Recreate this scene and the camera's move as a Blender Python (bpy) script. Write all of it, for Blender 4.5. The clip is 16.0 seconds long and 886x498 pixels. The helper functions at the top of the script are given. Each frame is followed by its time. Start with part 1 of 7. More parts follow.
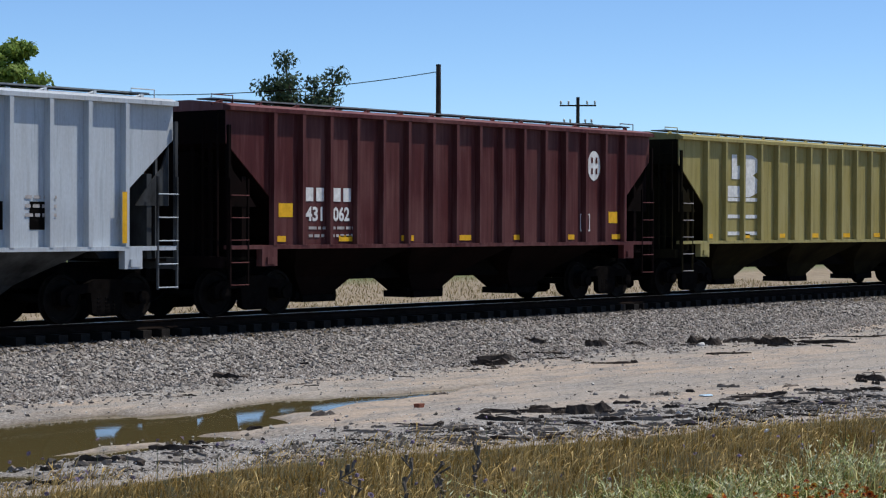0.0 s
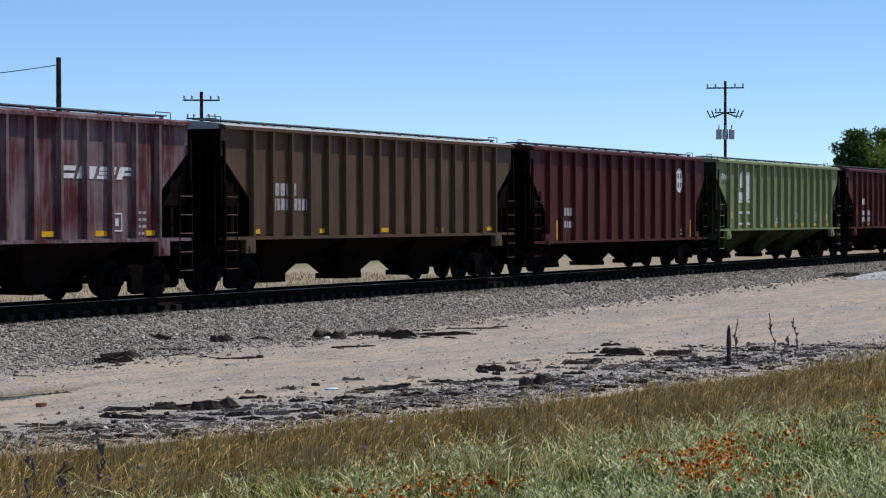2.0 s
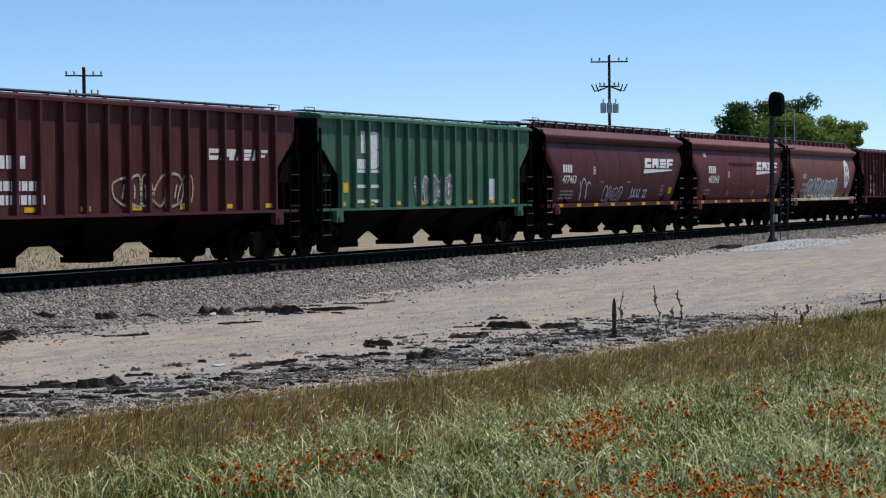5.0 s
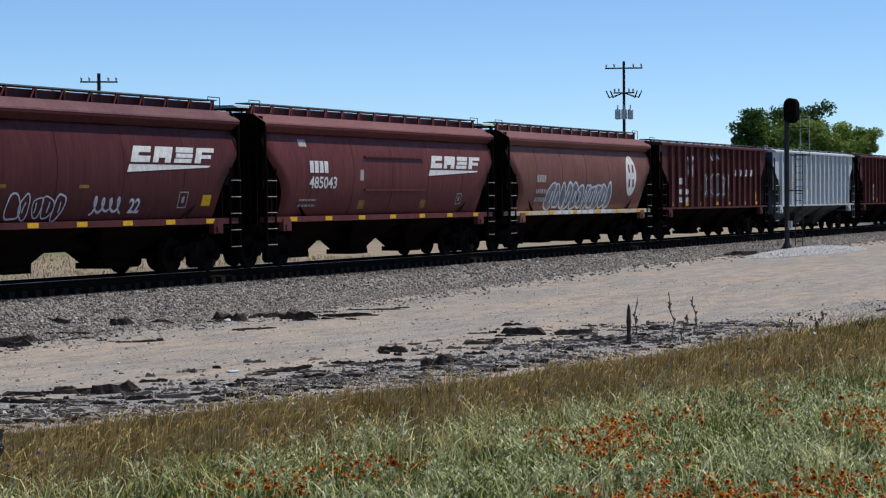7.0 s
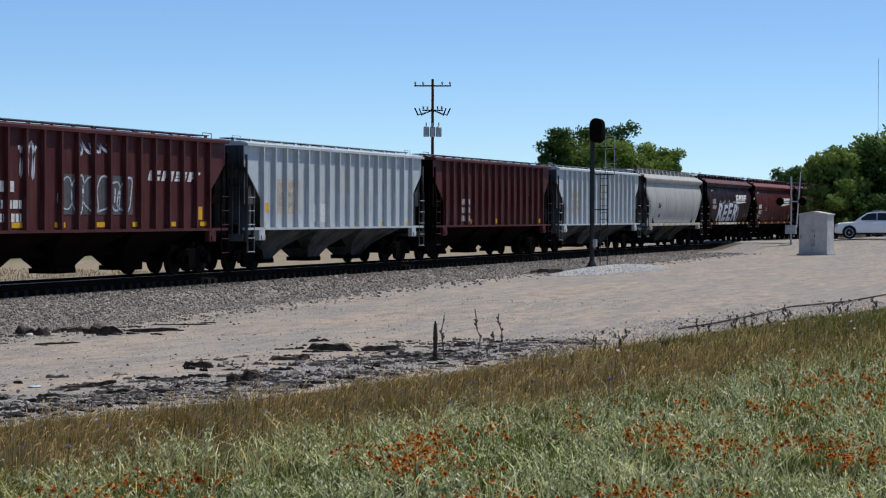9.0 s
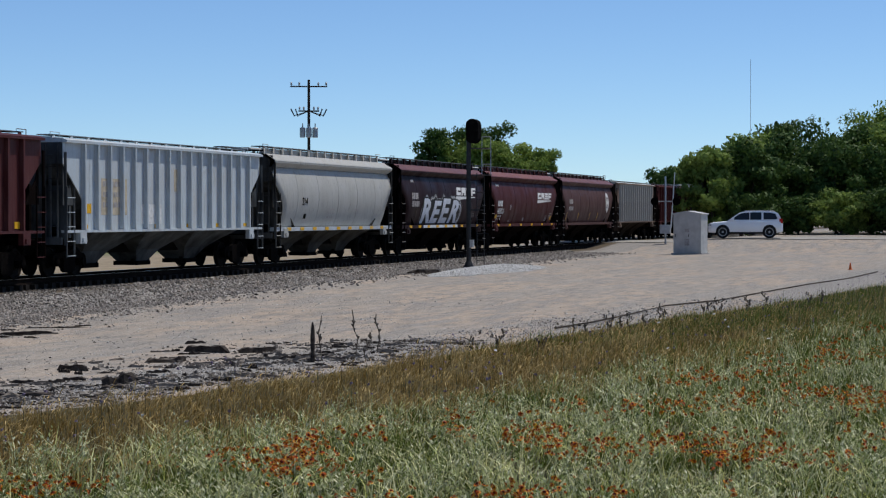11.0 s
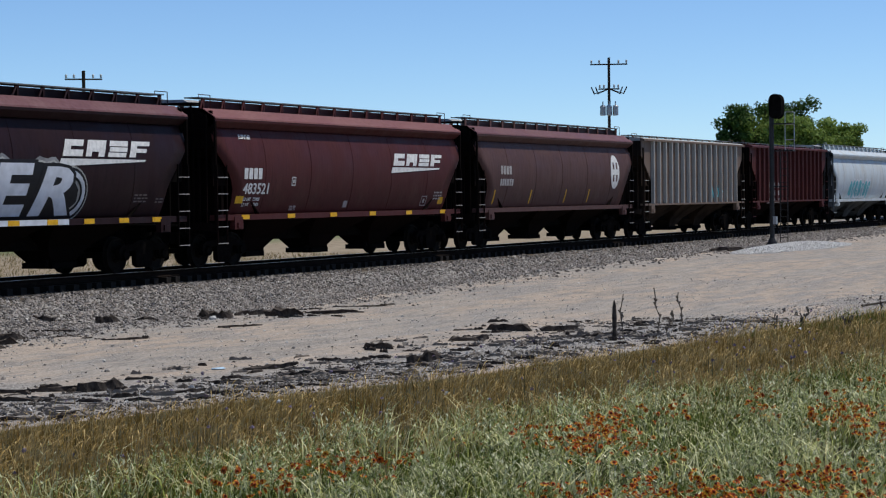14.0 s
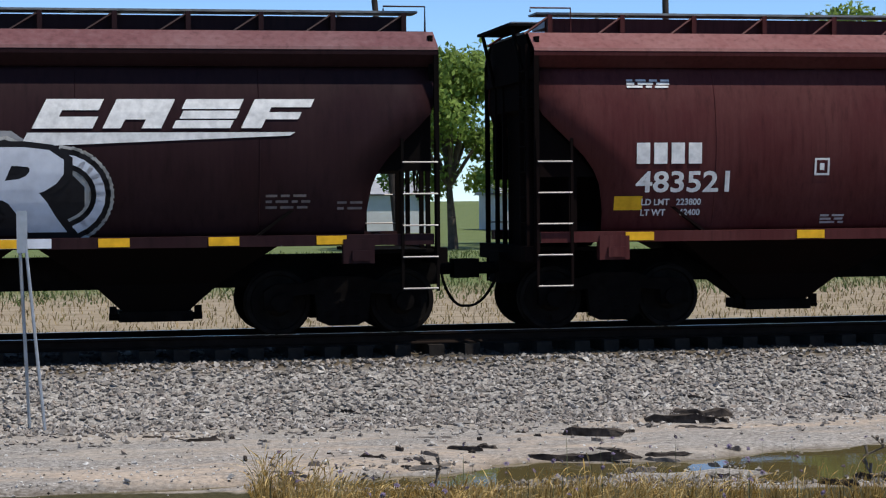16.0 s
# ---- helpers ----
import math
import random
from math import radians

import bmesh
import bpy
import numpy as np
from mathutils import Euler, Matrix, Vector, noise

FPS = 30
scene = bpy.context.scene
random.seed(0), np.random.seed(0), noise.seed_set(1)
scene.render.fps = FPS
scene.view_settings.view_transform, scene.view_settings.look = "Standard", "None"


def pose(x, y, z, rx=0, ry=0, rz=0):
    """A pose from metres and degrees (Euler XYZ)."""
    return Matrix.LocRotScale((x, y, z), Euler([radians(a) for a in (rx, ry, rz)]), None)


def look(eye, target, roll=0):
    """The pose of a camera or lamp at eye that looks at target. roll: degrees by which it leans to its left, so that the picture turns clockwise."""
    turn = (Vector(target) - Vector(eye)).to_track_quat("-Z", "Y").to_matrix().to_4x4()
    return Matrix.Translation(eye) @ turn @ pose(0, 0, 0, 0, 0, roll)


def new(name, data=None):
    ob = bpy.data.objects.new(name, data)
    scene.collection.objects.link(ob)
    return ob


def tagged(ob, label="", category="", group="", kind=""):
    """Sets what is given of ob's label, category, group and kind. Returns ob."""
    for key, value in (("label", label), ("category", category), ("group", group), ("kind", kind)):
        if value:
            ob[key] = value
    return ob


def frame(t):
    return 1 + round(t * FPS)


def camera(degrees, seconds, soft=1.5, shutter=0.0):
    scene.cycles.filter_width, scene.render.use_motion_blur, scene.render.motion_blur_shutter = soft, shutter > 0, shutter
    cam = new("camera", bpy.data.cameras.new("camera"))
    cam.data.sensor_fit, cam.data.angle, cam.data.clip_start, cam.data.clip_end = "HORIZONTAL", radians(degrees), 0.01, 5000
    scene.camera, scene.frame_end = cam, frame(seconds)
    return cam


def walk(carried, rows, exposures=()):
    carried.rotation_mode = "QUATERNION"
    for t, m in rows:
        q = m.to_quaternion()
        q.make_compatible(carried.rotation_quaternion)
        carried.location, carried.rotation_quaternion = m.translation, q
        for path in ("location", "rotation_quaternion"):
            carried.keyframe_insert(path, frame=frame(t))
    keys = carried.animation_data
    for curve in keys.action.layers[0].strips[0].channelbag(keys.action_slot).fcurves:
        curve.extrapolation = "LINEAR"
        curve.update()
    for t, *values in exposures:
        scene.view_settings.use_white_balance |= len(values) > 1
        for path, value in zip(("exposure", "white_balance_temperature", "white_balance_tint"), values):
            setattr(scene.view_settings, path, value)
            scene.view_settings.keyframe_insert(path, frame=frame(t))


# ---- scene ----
# World: x along the track (the train runs towards -x), y away from the camera, z up from the rail tops.
EYE = 1.88
TRACK_Y = 29.52
SPEED = 19.83
START = 46.0
PATH = [
    (0.0, -51.7, -0.72, -0.15), (0.5, -54.27, -0.71, -0.14), (1.0, -56.47, -1.01, 0.73), (1.5, -59.29, -0.95, 0.27),
    (2.0, -62.24, -0.86, 0.13), (2.5, -64.45, -0.84, 0.11), (3.0, -65.68, -0.67, 0.1), (3.5, -66.47, -0.57, 0.08),
    (4.0, -66.11, -0.94, 0.28), (6.5, -65.14, -1.79, 0.4), (7.0, -65.04, -1.41, 0.46), (7.5, -65.65, -1.6, 0.29),
    (8.0, -66.2, -1.31, 0.16), (8.5, -68.14, -0.84, -0.15), (9.0, -70.44, -0.97, -0.17), (9.5, -73.25, -0.72, -0.31),
    (9.7, -73.86, -0.57, -0.26), (11.8, -73.43, -1.41, 0.26), (12.0, -73.03, -1.5, 0.25), (12.5, -71.0, -1.26, 0.28),
    (13.0, -69.75, -1.28, 0.18), (13.5, -69.2, -1.46, 0.31), (14.0, -65.45, -1.51, 0.61), (14.5, -55.8, -1.43, 0.4),
    (14.8, -47.8, -0.82, -0.07), (15.0, -41.24, -1.19, 0.15), (15.2, -35.95, -1.2, -0.12), (15.4, -31.12, -1.04, -0.05),
    (15.6, -24.86, -1.0, -0.26), (15.8, -18.63, -1.06, -0.46), (16.0, -11.4, -1.36, 0.53)]
cam = camera(24.57, 16.0, soft=1.2)
walk(cam, [(t, pose(0, 0, EYE, 90 + p, r, y)) for t, y, p, r in PATH],
     [(0.0, 0.02), (1.0, 0.05), (2.0, -0.02), (4.0, -0.05), (6.5, -0.1), (8.5, -0.12), (9.7, -0.17), (12.0, -0.32), (13.0, -0.26), (14.5, -0.12), (15.2, 0.03), (16.0, 0.16)])

# ---- light ----
SUN_DIR = Vector((0.32, -0.27, 0.91)).normalized()
world = bpy.data.worlds.new("world")
scene.world = world
world.use_nodes = True
wn = world.node_tree
sky = wn.nodes.new("ShaderNodeTexSky")
sky.sky_type, sky.sun_disc = "NISHITA", False
sky.sun_elevation = math.asin(SUN_DIR.z)
sky.sun_rotation = math.atan2(SUN_DIR.x, SUN_DIR.y)
sky.air_density, sky.dust_density, sky.ozone_density, sky.altitude = 1.0, 0.0, 3.5, 3500
wn.nodes["Background"].inputs["Strength"].default_value = 0.125
tint = wn.nodes.new("ShaderNodeMix")
tint.data_type, tint.blend_type = "RGBA", "MULTIPLY"
tint.inputs[0].default_value, tint.inputs[7].default_value = 1.0, (0.86, 1.0, 1.13, 1)
wn.links.new(sky.outputs[0], tint.inputs[6])
wn.links.new(tint.outputs[2], wn.nodes["Background"].inputs["Color"])
sun = new("sun", bpy.data.lights.new("sun", "SUN"))
sun.data.energy, sun.data.angle, sun.data.color = 4.3, radians(0.5), (1.0, 0.96, 0.9)
sun.matrix_world = look(SUN_DIR * 50, (0, 0, 0))
scene.view_settings.exposure = 0.0


# ---- materials ----
def material(name, rough=0.7, metal=0.0, gloss=0.12):
    m = bpy.data.materials.new(name)
    m.use_nodes = True
    b = m.node_tree.nodes["Principled BSDF"]
    b.inputs["Roughness"].default_value, b.inputs["Metallic"].default_value = rough, metal
    b.inputs["Specular IOR Level"].default_value = gloss
    return m, m.node_tree, b


def noise_tex(nt, scale, stretch=(1, 1, 1), detail=4.0, rough=0.55, coord="Object"):
    tc, mp, nz = (nt.nodes.new("ShaderNode" + n) for n in ("TexCoord", "Mapping", "TexNoise"))
    mp.inputs["Scale"].default_value = stretch
    nz.inputs["Scale"].default_value, nz.inputs["Detail"].default_value, nz.inputs["Roughness"].default_value = scale, detail, rough
    nt.links.new(tc.outputs[coord], mp.inputs[0])
    nt.links.new(mp.outputs[0], nz.inputs["Vector"])
    return nz.outputs["Fac"]


def ramp(nt, fac, stops):
    r = nt.nodes.new("ShaderNodeValToRGB")
    while len(r.color_ramp.elements) < len(stops):
        r.color_ramp.elements.new(0.5)
    for e, (p, c) in zip(r.color_ramp.elements, stops):
        e.position, e.color = p, (*c, 1) if len(c) == 3 else (c[0], c[0], c[0], 1)
    nt.links.new(fac, r.inputs[0])
    return r.outputs["Color"]


def mix(nt, fac, a, b, kind="MIX"):
    n = nt.nodes.new("ShaderNodeMix")
    n.data_type, n.blend_type = "RGBA", kind
    for sock, v in ((n.inputs[0], fac), (n.inputs[6], a), (n.inputs[7], b)):
        if isinstance(v, (int, float)):
            sock.default_value = v
        elif isinstance(v, tuple):
            sock.default_value = (*v, 1)
        else:
            nt.links.new(v, sock)
    return n.outputs[2]


def bump(nt, b, fac, strength, dist=0.02):
    n = nt.nodes.new("ShaderNodeBump")
    n.inputs["Strength"].default_value, n.inputs["Distance"].default_value = strength, dist
    nt.links.new(fac, n.inputs["Height"])
    nt.links.new(n.outputs[0], b.inputs["Normal"])


def simple(name, col, rough=0.7, metal=0.0, vary=0.25, scale=6.0, bumped=0.0, gloss=0.12):
    m, nt, b = material(name, rough, metal, gloss)
    lo, hi = tuple(c * (1 - vary) for c in col), tuple(min(1, c * (1 + vary)) for c in col)
    n = noise_tex(nt, scale)
    nt.links.new(ramp(nt, n, [(0.3, lo), (0.7, hi)]), b.inputs["Base Color"])
    if bumped:
        bump(nt, b, noise_tex(nt, scale * 6), bumped)
    return m


def shadowed(mat):
    """The same paint blackened to hold the shade on chutes, slope sheets and end frames."""
    key = mat.name + "_shadowed"
    if key in bpy.data.materials:
        return bpy.data.materials[key]
    m = mat.copy()
    m.name = key
    nt = m.node_tree
    b = nt.nodes["Principled BSDF"]
    for link in list(b.inputs["Roughness"].links):
        nt.links.remove(link)
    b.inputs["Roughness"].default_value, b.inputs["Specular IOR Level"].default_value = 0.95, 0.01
    # mixes most of the paint to near-black, as shade in the colour
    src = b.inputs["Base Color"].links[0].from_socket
    shade_fac = noise_tex(nt, 1.1, (1, 1, 0.6), 5)
    nt.links.new(mix(nt, ramp(nt, shade_fac, [(0.3, (0.97,)), (0.75, (0.74,))] if mat.name.startswith(("pale", "white", "light", "rusty_pale")) else [(0.3, (0.995,)), (0.75, (0.93,))]), src, (0.006, 0.005, 0.0045)), b.inputs["Base Color"])
    return m


def paint(name, col, fade, amount=0.4, rust=(0.12, 0.05, 0.025), rusty=0.25, rough=0.5, seed=0.0):
    """Weathered car paint: broad faded patches, upright rain streaks, rust specks and road dust."""
    m, nt, b = material(name, rough, 0.0, 0.11)
    broad = noise_tex(nt, 0.5 + seed * 0.11, (1, 1, 0.7), 3)
    streak = noise_tex(nt, 2.6 + seed * 0.3, (3.0, 3.0, 0.16), 5, 0.6)
    fine = noise_tex(nt, 26, (1, 1, 0.5), 3)
    c = mix(nt, ramp(nt, broad, [(0.42, (0,)), (0.72, (amount,))]), col, fade)
    c = mix(nt, ramp(nt, streak, [(0.5, (0,)), (0.75, (amount * 0.9,))]), c, fade)
    c = mix(nt, ramp(nt, streak, [(0.25, (0.7,)), (0.47, (0,))]), c, tuple(v * 0.45 for v in col))
    spots = noise_tex(nt, 5.5, (1, 1, 0.35), 6, 0.7)
    c = mix(nt, ramp(nt, spots, [(0.62, (0,)), (0.7, (rusty,))]), c, rust)
    c = mix(nt, 0.22, c, ramp(nt, fine, [(0.3, (0.55,)), (0.7, (1.0,))]), "MULTIPLY")
    nt.links.new(c, b.inputs["Base Color"])
    nt.links.new(ramp(nt, broad, [(0.3, (rough - 0.08,)), (0.7, (rough + 0.2,))]), b.inputs["Roughness"])
    bump(nt, b, broad, 0.25, 0.03)
    return m


def island(name, cols, rough=0.8, trans=0.0):
    """One colour a loose piece, picked at random between the given ones."""
    m, nt, b = material(name, rough)
    g = nt.nodes.new("ShaderNodeNewGeometry")
    k = len(cols)
    c = ramp(nt, g.outputs["Random Per Island"], [(i / max(1, k - 1), col) for i, col in enumerate(cols)])
    n = noise_tex(nt, 0.35, coord="Object")
    c = mix(nt, 0.5, c, ramp(nt, n, [(0.3, (0.7,)), (0.7, (1.0,))]), "MULTIPLY")
    nt.links.new(c, b.inputs["Base Color"])
    if trans:
        t = nt.nodes.new("ShaderNodeBsdfTranslucent")
        nt.links.new(c, t.inputs["Color"])
        a = nt.nodes.new("ShaderNodeMixShader")
        a.inputs[0].default_value = trans
        nt.links.new(b.outputs[0], a.inputs[1])
        nt.links.new(t.outputs[0], a.inputs[2])
        nt.links.new(a.outputs[0], nt.nodes["Material Output"].inputs["Surface"])
    return m


M = {
    "steel": simple("rail_steel", (0.45, 0.43, 0.41), 0.3, 0.9, 0.15),
    # rail web and tie colours near black, with the train's shade put in
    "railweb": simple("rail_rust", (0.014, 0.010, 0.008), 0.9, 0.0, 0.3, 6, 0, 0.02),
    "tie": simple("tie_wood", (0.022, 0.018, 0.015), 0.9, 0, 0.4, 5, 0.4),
    # truck, wheel and underframe colours near black, holding the shade beneath the cars
    "black": simple("deep_black", (0.007, 0.006, 0.0055), 0.9, 0, 0.45, 5, 0, 0.01),
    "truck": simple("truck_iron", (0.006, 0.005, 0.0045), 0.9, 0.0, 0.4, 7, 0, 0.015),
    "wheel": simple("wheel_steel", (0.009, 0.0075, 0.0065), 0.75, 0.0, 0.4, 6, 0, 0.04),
    "white": simple("white_lettering", (0.66, 0.65, 0.62), 0.6, 0, 0.18, 9),
    "dull": simple("dull_lettering", (0.38, 0.35, 0.33), 0.7, 0, 0.25, 9),
    "yellow": simple("reflector_yellow", (0.70, 0.38, 0.02), 0.45, 0, 0.15, 8),
    "hatch": simple("hatch_grey", (0.32, 0.33, 0.33), 0.6, 0.1, 0.3),
    "grating": simple("running_board_steel", (0.20, 0.21, 0.21), 0.6, 0.3, 0.3),
    "rung": simple("worn_rung", (0.34, 0.31, 0.29), 0.5, 0.3, 0.3),
    "wood": simple("weathered_wood", (0.055, 0.044, 0.036), 0.9, 0, 0.75, 9, 0.5),
    "palewood": simple("bleached_wood", (0.20, 0.17, 0.14), 0.9, 0, 0.3, 7, 0.4),
    "pole": simple("creosote_pole", (0.045, 0.036, 0.03), 0.9, 0, 0.4, 4, 0.4),
    "galv": simple("galvanised_steel", (0.40, 0.41, 0.42), 0.45, 0.6, 0.15),
    "mast": simple("mast_paint", (0.04, 0.04, 0.04), 0.55, 0.3, 0.2),
    "trunk": simple("bark", (0.10, 0.075, 0.055), 0.95, 0, 0.4, 4, 0.5),
    "stem": simple("dry_stem", (0.15, 0.125, 0.10), 0.9, 0, 0.4),
}


# ---- mesh helpers ----
def finish(ob, mats=None):
    if mats:
        for m in mats if isinstance(mats, (list, tuple)) else [mats]:
            ob.data.materials.append(m)
    return ob


def part(name, bm, mat, parent=None, label="", smooth=False):
    me = bpy.data.meshes.new(name)
    if smooth:
        for f in bm.faces:
            f.smooth = True
    bmesh.ops.recalc_face_normals(bm, faces=bm.faces)
    bm.to_mesh(me)
    bm.free()
    me.materials.append(mat)
    ob = new(name, me)
    ob.parent = parent
    if label:
        ob["label"] = label
    return ob


def shared(name, src, parent, at=(0, 0, 0)):
    """Another piece on the mesh of src."""
    ob = new(name, src.data)
    ob.parent, ob.location = parent, at
    return ob


def thing(name, label, category, group="", at=(0, 0, 0), turn=0):
    ob = new(name)
    ob.matrix_basis = pose(*at, 0, 0, turn)
    return tagged(ob, label, category, group)


def box(bm, x0, x1, y0, y1, z0, z1):
    v = [bm.verts.new((x, y, z)) for x in (x0, x1) for y in (y0, y1) for z in (z0, z1)]
    for f in ((0, 1, 3, 2), (4, 6, 7, 5), (0, 4, 5, 1), (2, 3, 7, 6), (0, 2, 6, 4), (1, 5, 7, 3)):
        bm.faces.new([v[i] for i in f])
    return v


def prism(bm, poly, y0, y1, swap=False):
    """A plate with the outline poly of (x, z), from y0 to y1; swap: outline of (y, z), from x0 to x1."""
    mk = (lambda a, b, c: (c, a, b)) if swap else (lambda a, b, c: (a, c, b))
    A = [bm.verts.new(mk(a, b, y0)) for a, b in poly]
    B = [bm.verts.new(mk(a, b, y1)) for a, b in poly]
    bm.faces.new(A)
    bm.faces.new(B[::-1])
    n = len(poly)
    for i in range(n):
        bm.faces.new((A[i], B[i], B[(i + 1) % n], A[(i + 1) % n]))


def rod(bm, p0, p1, r, n=8, r1=None):
    p0, p1 = Vector(p0), Vector(p1)
    q = (p1 - p0).to_track_quat("Z", "Y")
    rings = []
    for p, rr in ((p0, r), (p1, r if r1 is None else r1)):
        rings.append([bm.verts.new(p + q @ Vector((rr * math.cos(a), rr * math.sin(a), 0))) for a in (2 * math.pi * i / n for i in range(n))])
    for i in range(n):
        bm.faces.new((rings[0][i], rings[0][(i + 1) % n], rings[1][(i + 1) % n], rings[1][i]))
    bm.faces.new(rings[0][::-1])
    bm.faces.new(rings[1])


def tube(bm, pts, r, n=6):
    """One bent bar through the points."""
    pts = [Vector(p) for p in pts]
    rings = []
    for i, p in enumerate(pts):
        q = (pts[min(i + 1, len(pts) - 1)] - pts[max(i - 1, 0)]).to_track_quat("Z", "Y")
        rings.append([bm.verts.new(p + q @ Vector((r * math.cos(a), r * math.sin(a), 0))) for a in (2 * math.pi * k / n for k in range(n))])
    for A, B in zip(rings, rings[1:]):
        # start each ring's quads at the nearest corner, so that the bar does not pinch
        o = min(range(n), key=lambda k: (A[0].co - B[k].co).length)
        for k in range(n):
            bm.faces.new((A[k], A[(k + 1) % n], B[(k + 1 + o) % n], B[(k + o) % n]))
    bm.faces.new(rings[0][::-1])
    bm.faces.new(rings[-1])


def lathe(bm, prof, axis="y", n=28):
    """prof: (along, radius) round the axis."""
    rings = []
    for a, r in prof:
        ring = []
        for i in range(n):
            c, s = r * math.cos(2 * math.pi * i / n), r * math.sin(2 * math.pi * i / n)
            ring.append(bm.verts.new({"y": (c, a, s), "z": (c, s, a), "x": (a, c, s)}[axis]))
        rings.append(ring)
    for A, B in zip(rings, rings[1:]):
        for i in range(n):
            bm.faces.new((A[i], A[(i + 1) % n], B[(i + 1) % n], B[i]))
    bm.faces.new(rings[0][::-1])
    bm.faces.new(rings[-1])


def raw(name, verts, faces, mat, parent=None, smooth=False):
    me = bpy.data.meshes.new(name)
    me.from_pydata(verts, [], faces)
    me.materials.append(mat)
    if smooth:
        me.polygons.foreach_set("use_smooth", [True] * len(me.polygons))
    ob = new(name, me)
    ob.parent = parent
    return ob


def lettering(text, size, bold=0.0, shear=0.0, squash=1.0):
    """A flat mesh of the text in the xz plane, its lower left corner at the origin."""
    cu = bpy.data.curves.new("lettering", "FONT")
    cu.body, cu.size, cu.offset, cu.shear, cu.extrude = text, size, bold, shear, 0.002
    cu.resolution_u = 3
    tmp = bpy.data.objects.new("lettering", cu)
    me = bpy.data.meshes.new_from_object(tmp)
    bpy.data.objects.remove(tmp)
    bpy.data.curves.remove(cu)
    me.transform(Matrix.Diagonal((squash, 1, 1, 1)))
    me.transform(Matrix.Rotation(radians(90), 4, "X"))
    return me


def sized(me, w, h):
    """Stretches a flat mesh to the width and height given, from the origin."""
    xs, zs = [v.co.x for v in me.vertices], [v.co.z for v in me.vertices]
    kx, kz = w / (max(xs) - min(xs)), h / (max(zs) - min(zs))
    x0, z0 = min(xs), min(zs)
    for v in me.vertices:
        v.co.x, v.co.z = (v.co.x - x0) * kx, (v.co.z - z0) * kz
    return me


# ---- train cars ----
# side ends lie INSET inside the coupling points
INSET = 0.72
R_PROFILE = [(1.40, 1.33), (1.55, 1.395), (1.7, 1.45), (1.9, 1.51), (2.1, 1.557), (2.3, 1.592), (2.5, 1.613), (2.7, 1.62), (2.9, 1.612), (3.1, 1.588), (3.3, 1.548), (3.5, 1.492), (3.65, 1.44), (3.78, 1.385)]
R_END = [(1.40, 1.0), (1.7, 0.99), (2.1, 0.92), (2.3, 0.83), (2.5, 0.68), (2.7, 0.48), (2.9, 0.27), (3.1, 0.08), (3.3, 0.0), (3.6, 0.0), (3.78, 0.0)]
WHEELSETS = []
CARS = []
CACHE = {}


def lerp_at(tab, z):
    return float(np.interp(z, [a for a, _ in tab], [b for _, b in tab]))


def mark(car, me, x, z, mat, kind, name="lettering", lift=0.013):
    """Lays a flat mesh on the near side of the car, following its curve."""
    zs = [v.co.z for v in me.vertices]
    if kind == "round" and max(zs) - min(zs) > 0.4:
        bm = bmesh.new()
        bm.from_mesh(me)
        q = min(zs) + 0.1
        while q < max(zs):
            bmesh.ops.bisect_plane(bm, geom=bm.verts[:] + bm.edges[:] + bm.faces[:], plane_co=(0, 0, q), plane_no=(0, 0, 1))
            q += 0.12
        bm.to_mesh(me)
        bm.free()
    for v in me.vertices:
        px, pz = v.co.x + x, v.co.z + z
        py = -(lerp_at(R_PROFILE, pz) if kind == "round" else 1.505) - lift + v.co.y * 0.4
        v.co = (px, py, pz)
    me.materials.clear()
    me.materials.append(mat)
    ob = new(name, me)
    ob.parent = car
    return ob


def plate(polys):
    """A flat mesh in the xz plane from outlines, cut fine enough to follow a curved side."""
    bm = bmesh.new()
    for poly in polys:
        bm.faces.new([bm.verts.new((a, 0, b)) for a, b in poly])
    bmesh.ops.remove_doubles(bm, verts=bm.verts, dist=0.0005)
    zs = [v.co.z for v in bm.verts]
    z = math.floor(min(zs) * 4) / 4
    while z < max(zs):
        bmesh.ops.bisect_plane(bm, geom=bm.verts[:] + bm.edges[:] + bm.faces[:], plane_co=(0, 0, z), plane_no=(0, 0, 1))
        z += 0.22
    me = bpy.data.meshes.new("plate")
    bmesh.ops.recalc_face_normals(bm, faces=bm.faces)
    bm.to_mesh(me)
    bm.free()
    return me


def rect(x, z, w, h):
    return [(x, z), (x + w, z), (x + w, z + h), (x, z + h)]


def wheelset(parent, x):
    if "wheelset" not in CACHE:
        bm = bmesh.new()
        for s in (-1, 1):
            prof = [(0.70, 0.46), (0.715, 0.485), (0.735, 0.485), (0.75, 0.462), (0.84, 0.455), (0.845, 0.40), (0.81, 0.38), (0.80, 0.2), (0.86, 0.17), (0.9, 0.1)]
            lathe(bm, [(s * a, r) for a, r in prof])
        rod(bm, (0, -1.08, 0), (0, 1.08, 0), 0.08, 12)
        # cap bolts and a chalk spot that show the turning
        for s in (-1, 1):
            for k in range(3):
                a = k * 2.094
                rod(bm, (0.05 * math.cos(a), s * 1.08, 0.05 * math.sin(a)), (0.05 * math.cos(a), s * 1.1, 0.05 * math.sin(a)), 0.015, 6)
            box(bm, 0.25, 0.33, s * 0.846 - 0.006, s * 0.846 + 0.006, -0.03, 0.03)
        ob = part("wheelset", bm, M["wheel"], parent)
        CACHE["wheelset"] = ob
        ob.location = (x, 0, 0.46)
    else:
        ob = shared("wheelset", CACHE["wheelset"], parent, (x, 0, 0.46))
    WHEELSETS.append(ob)
    return ob


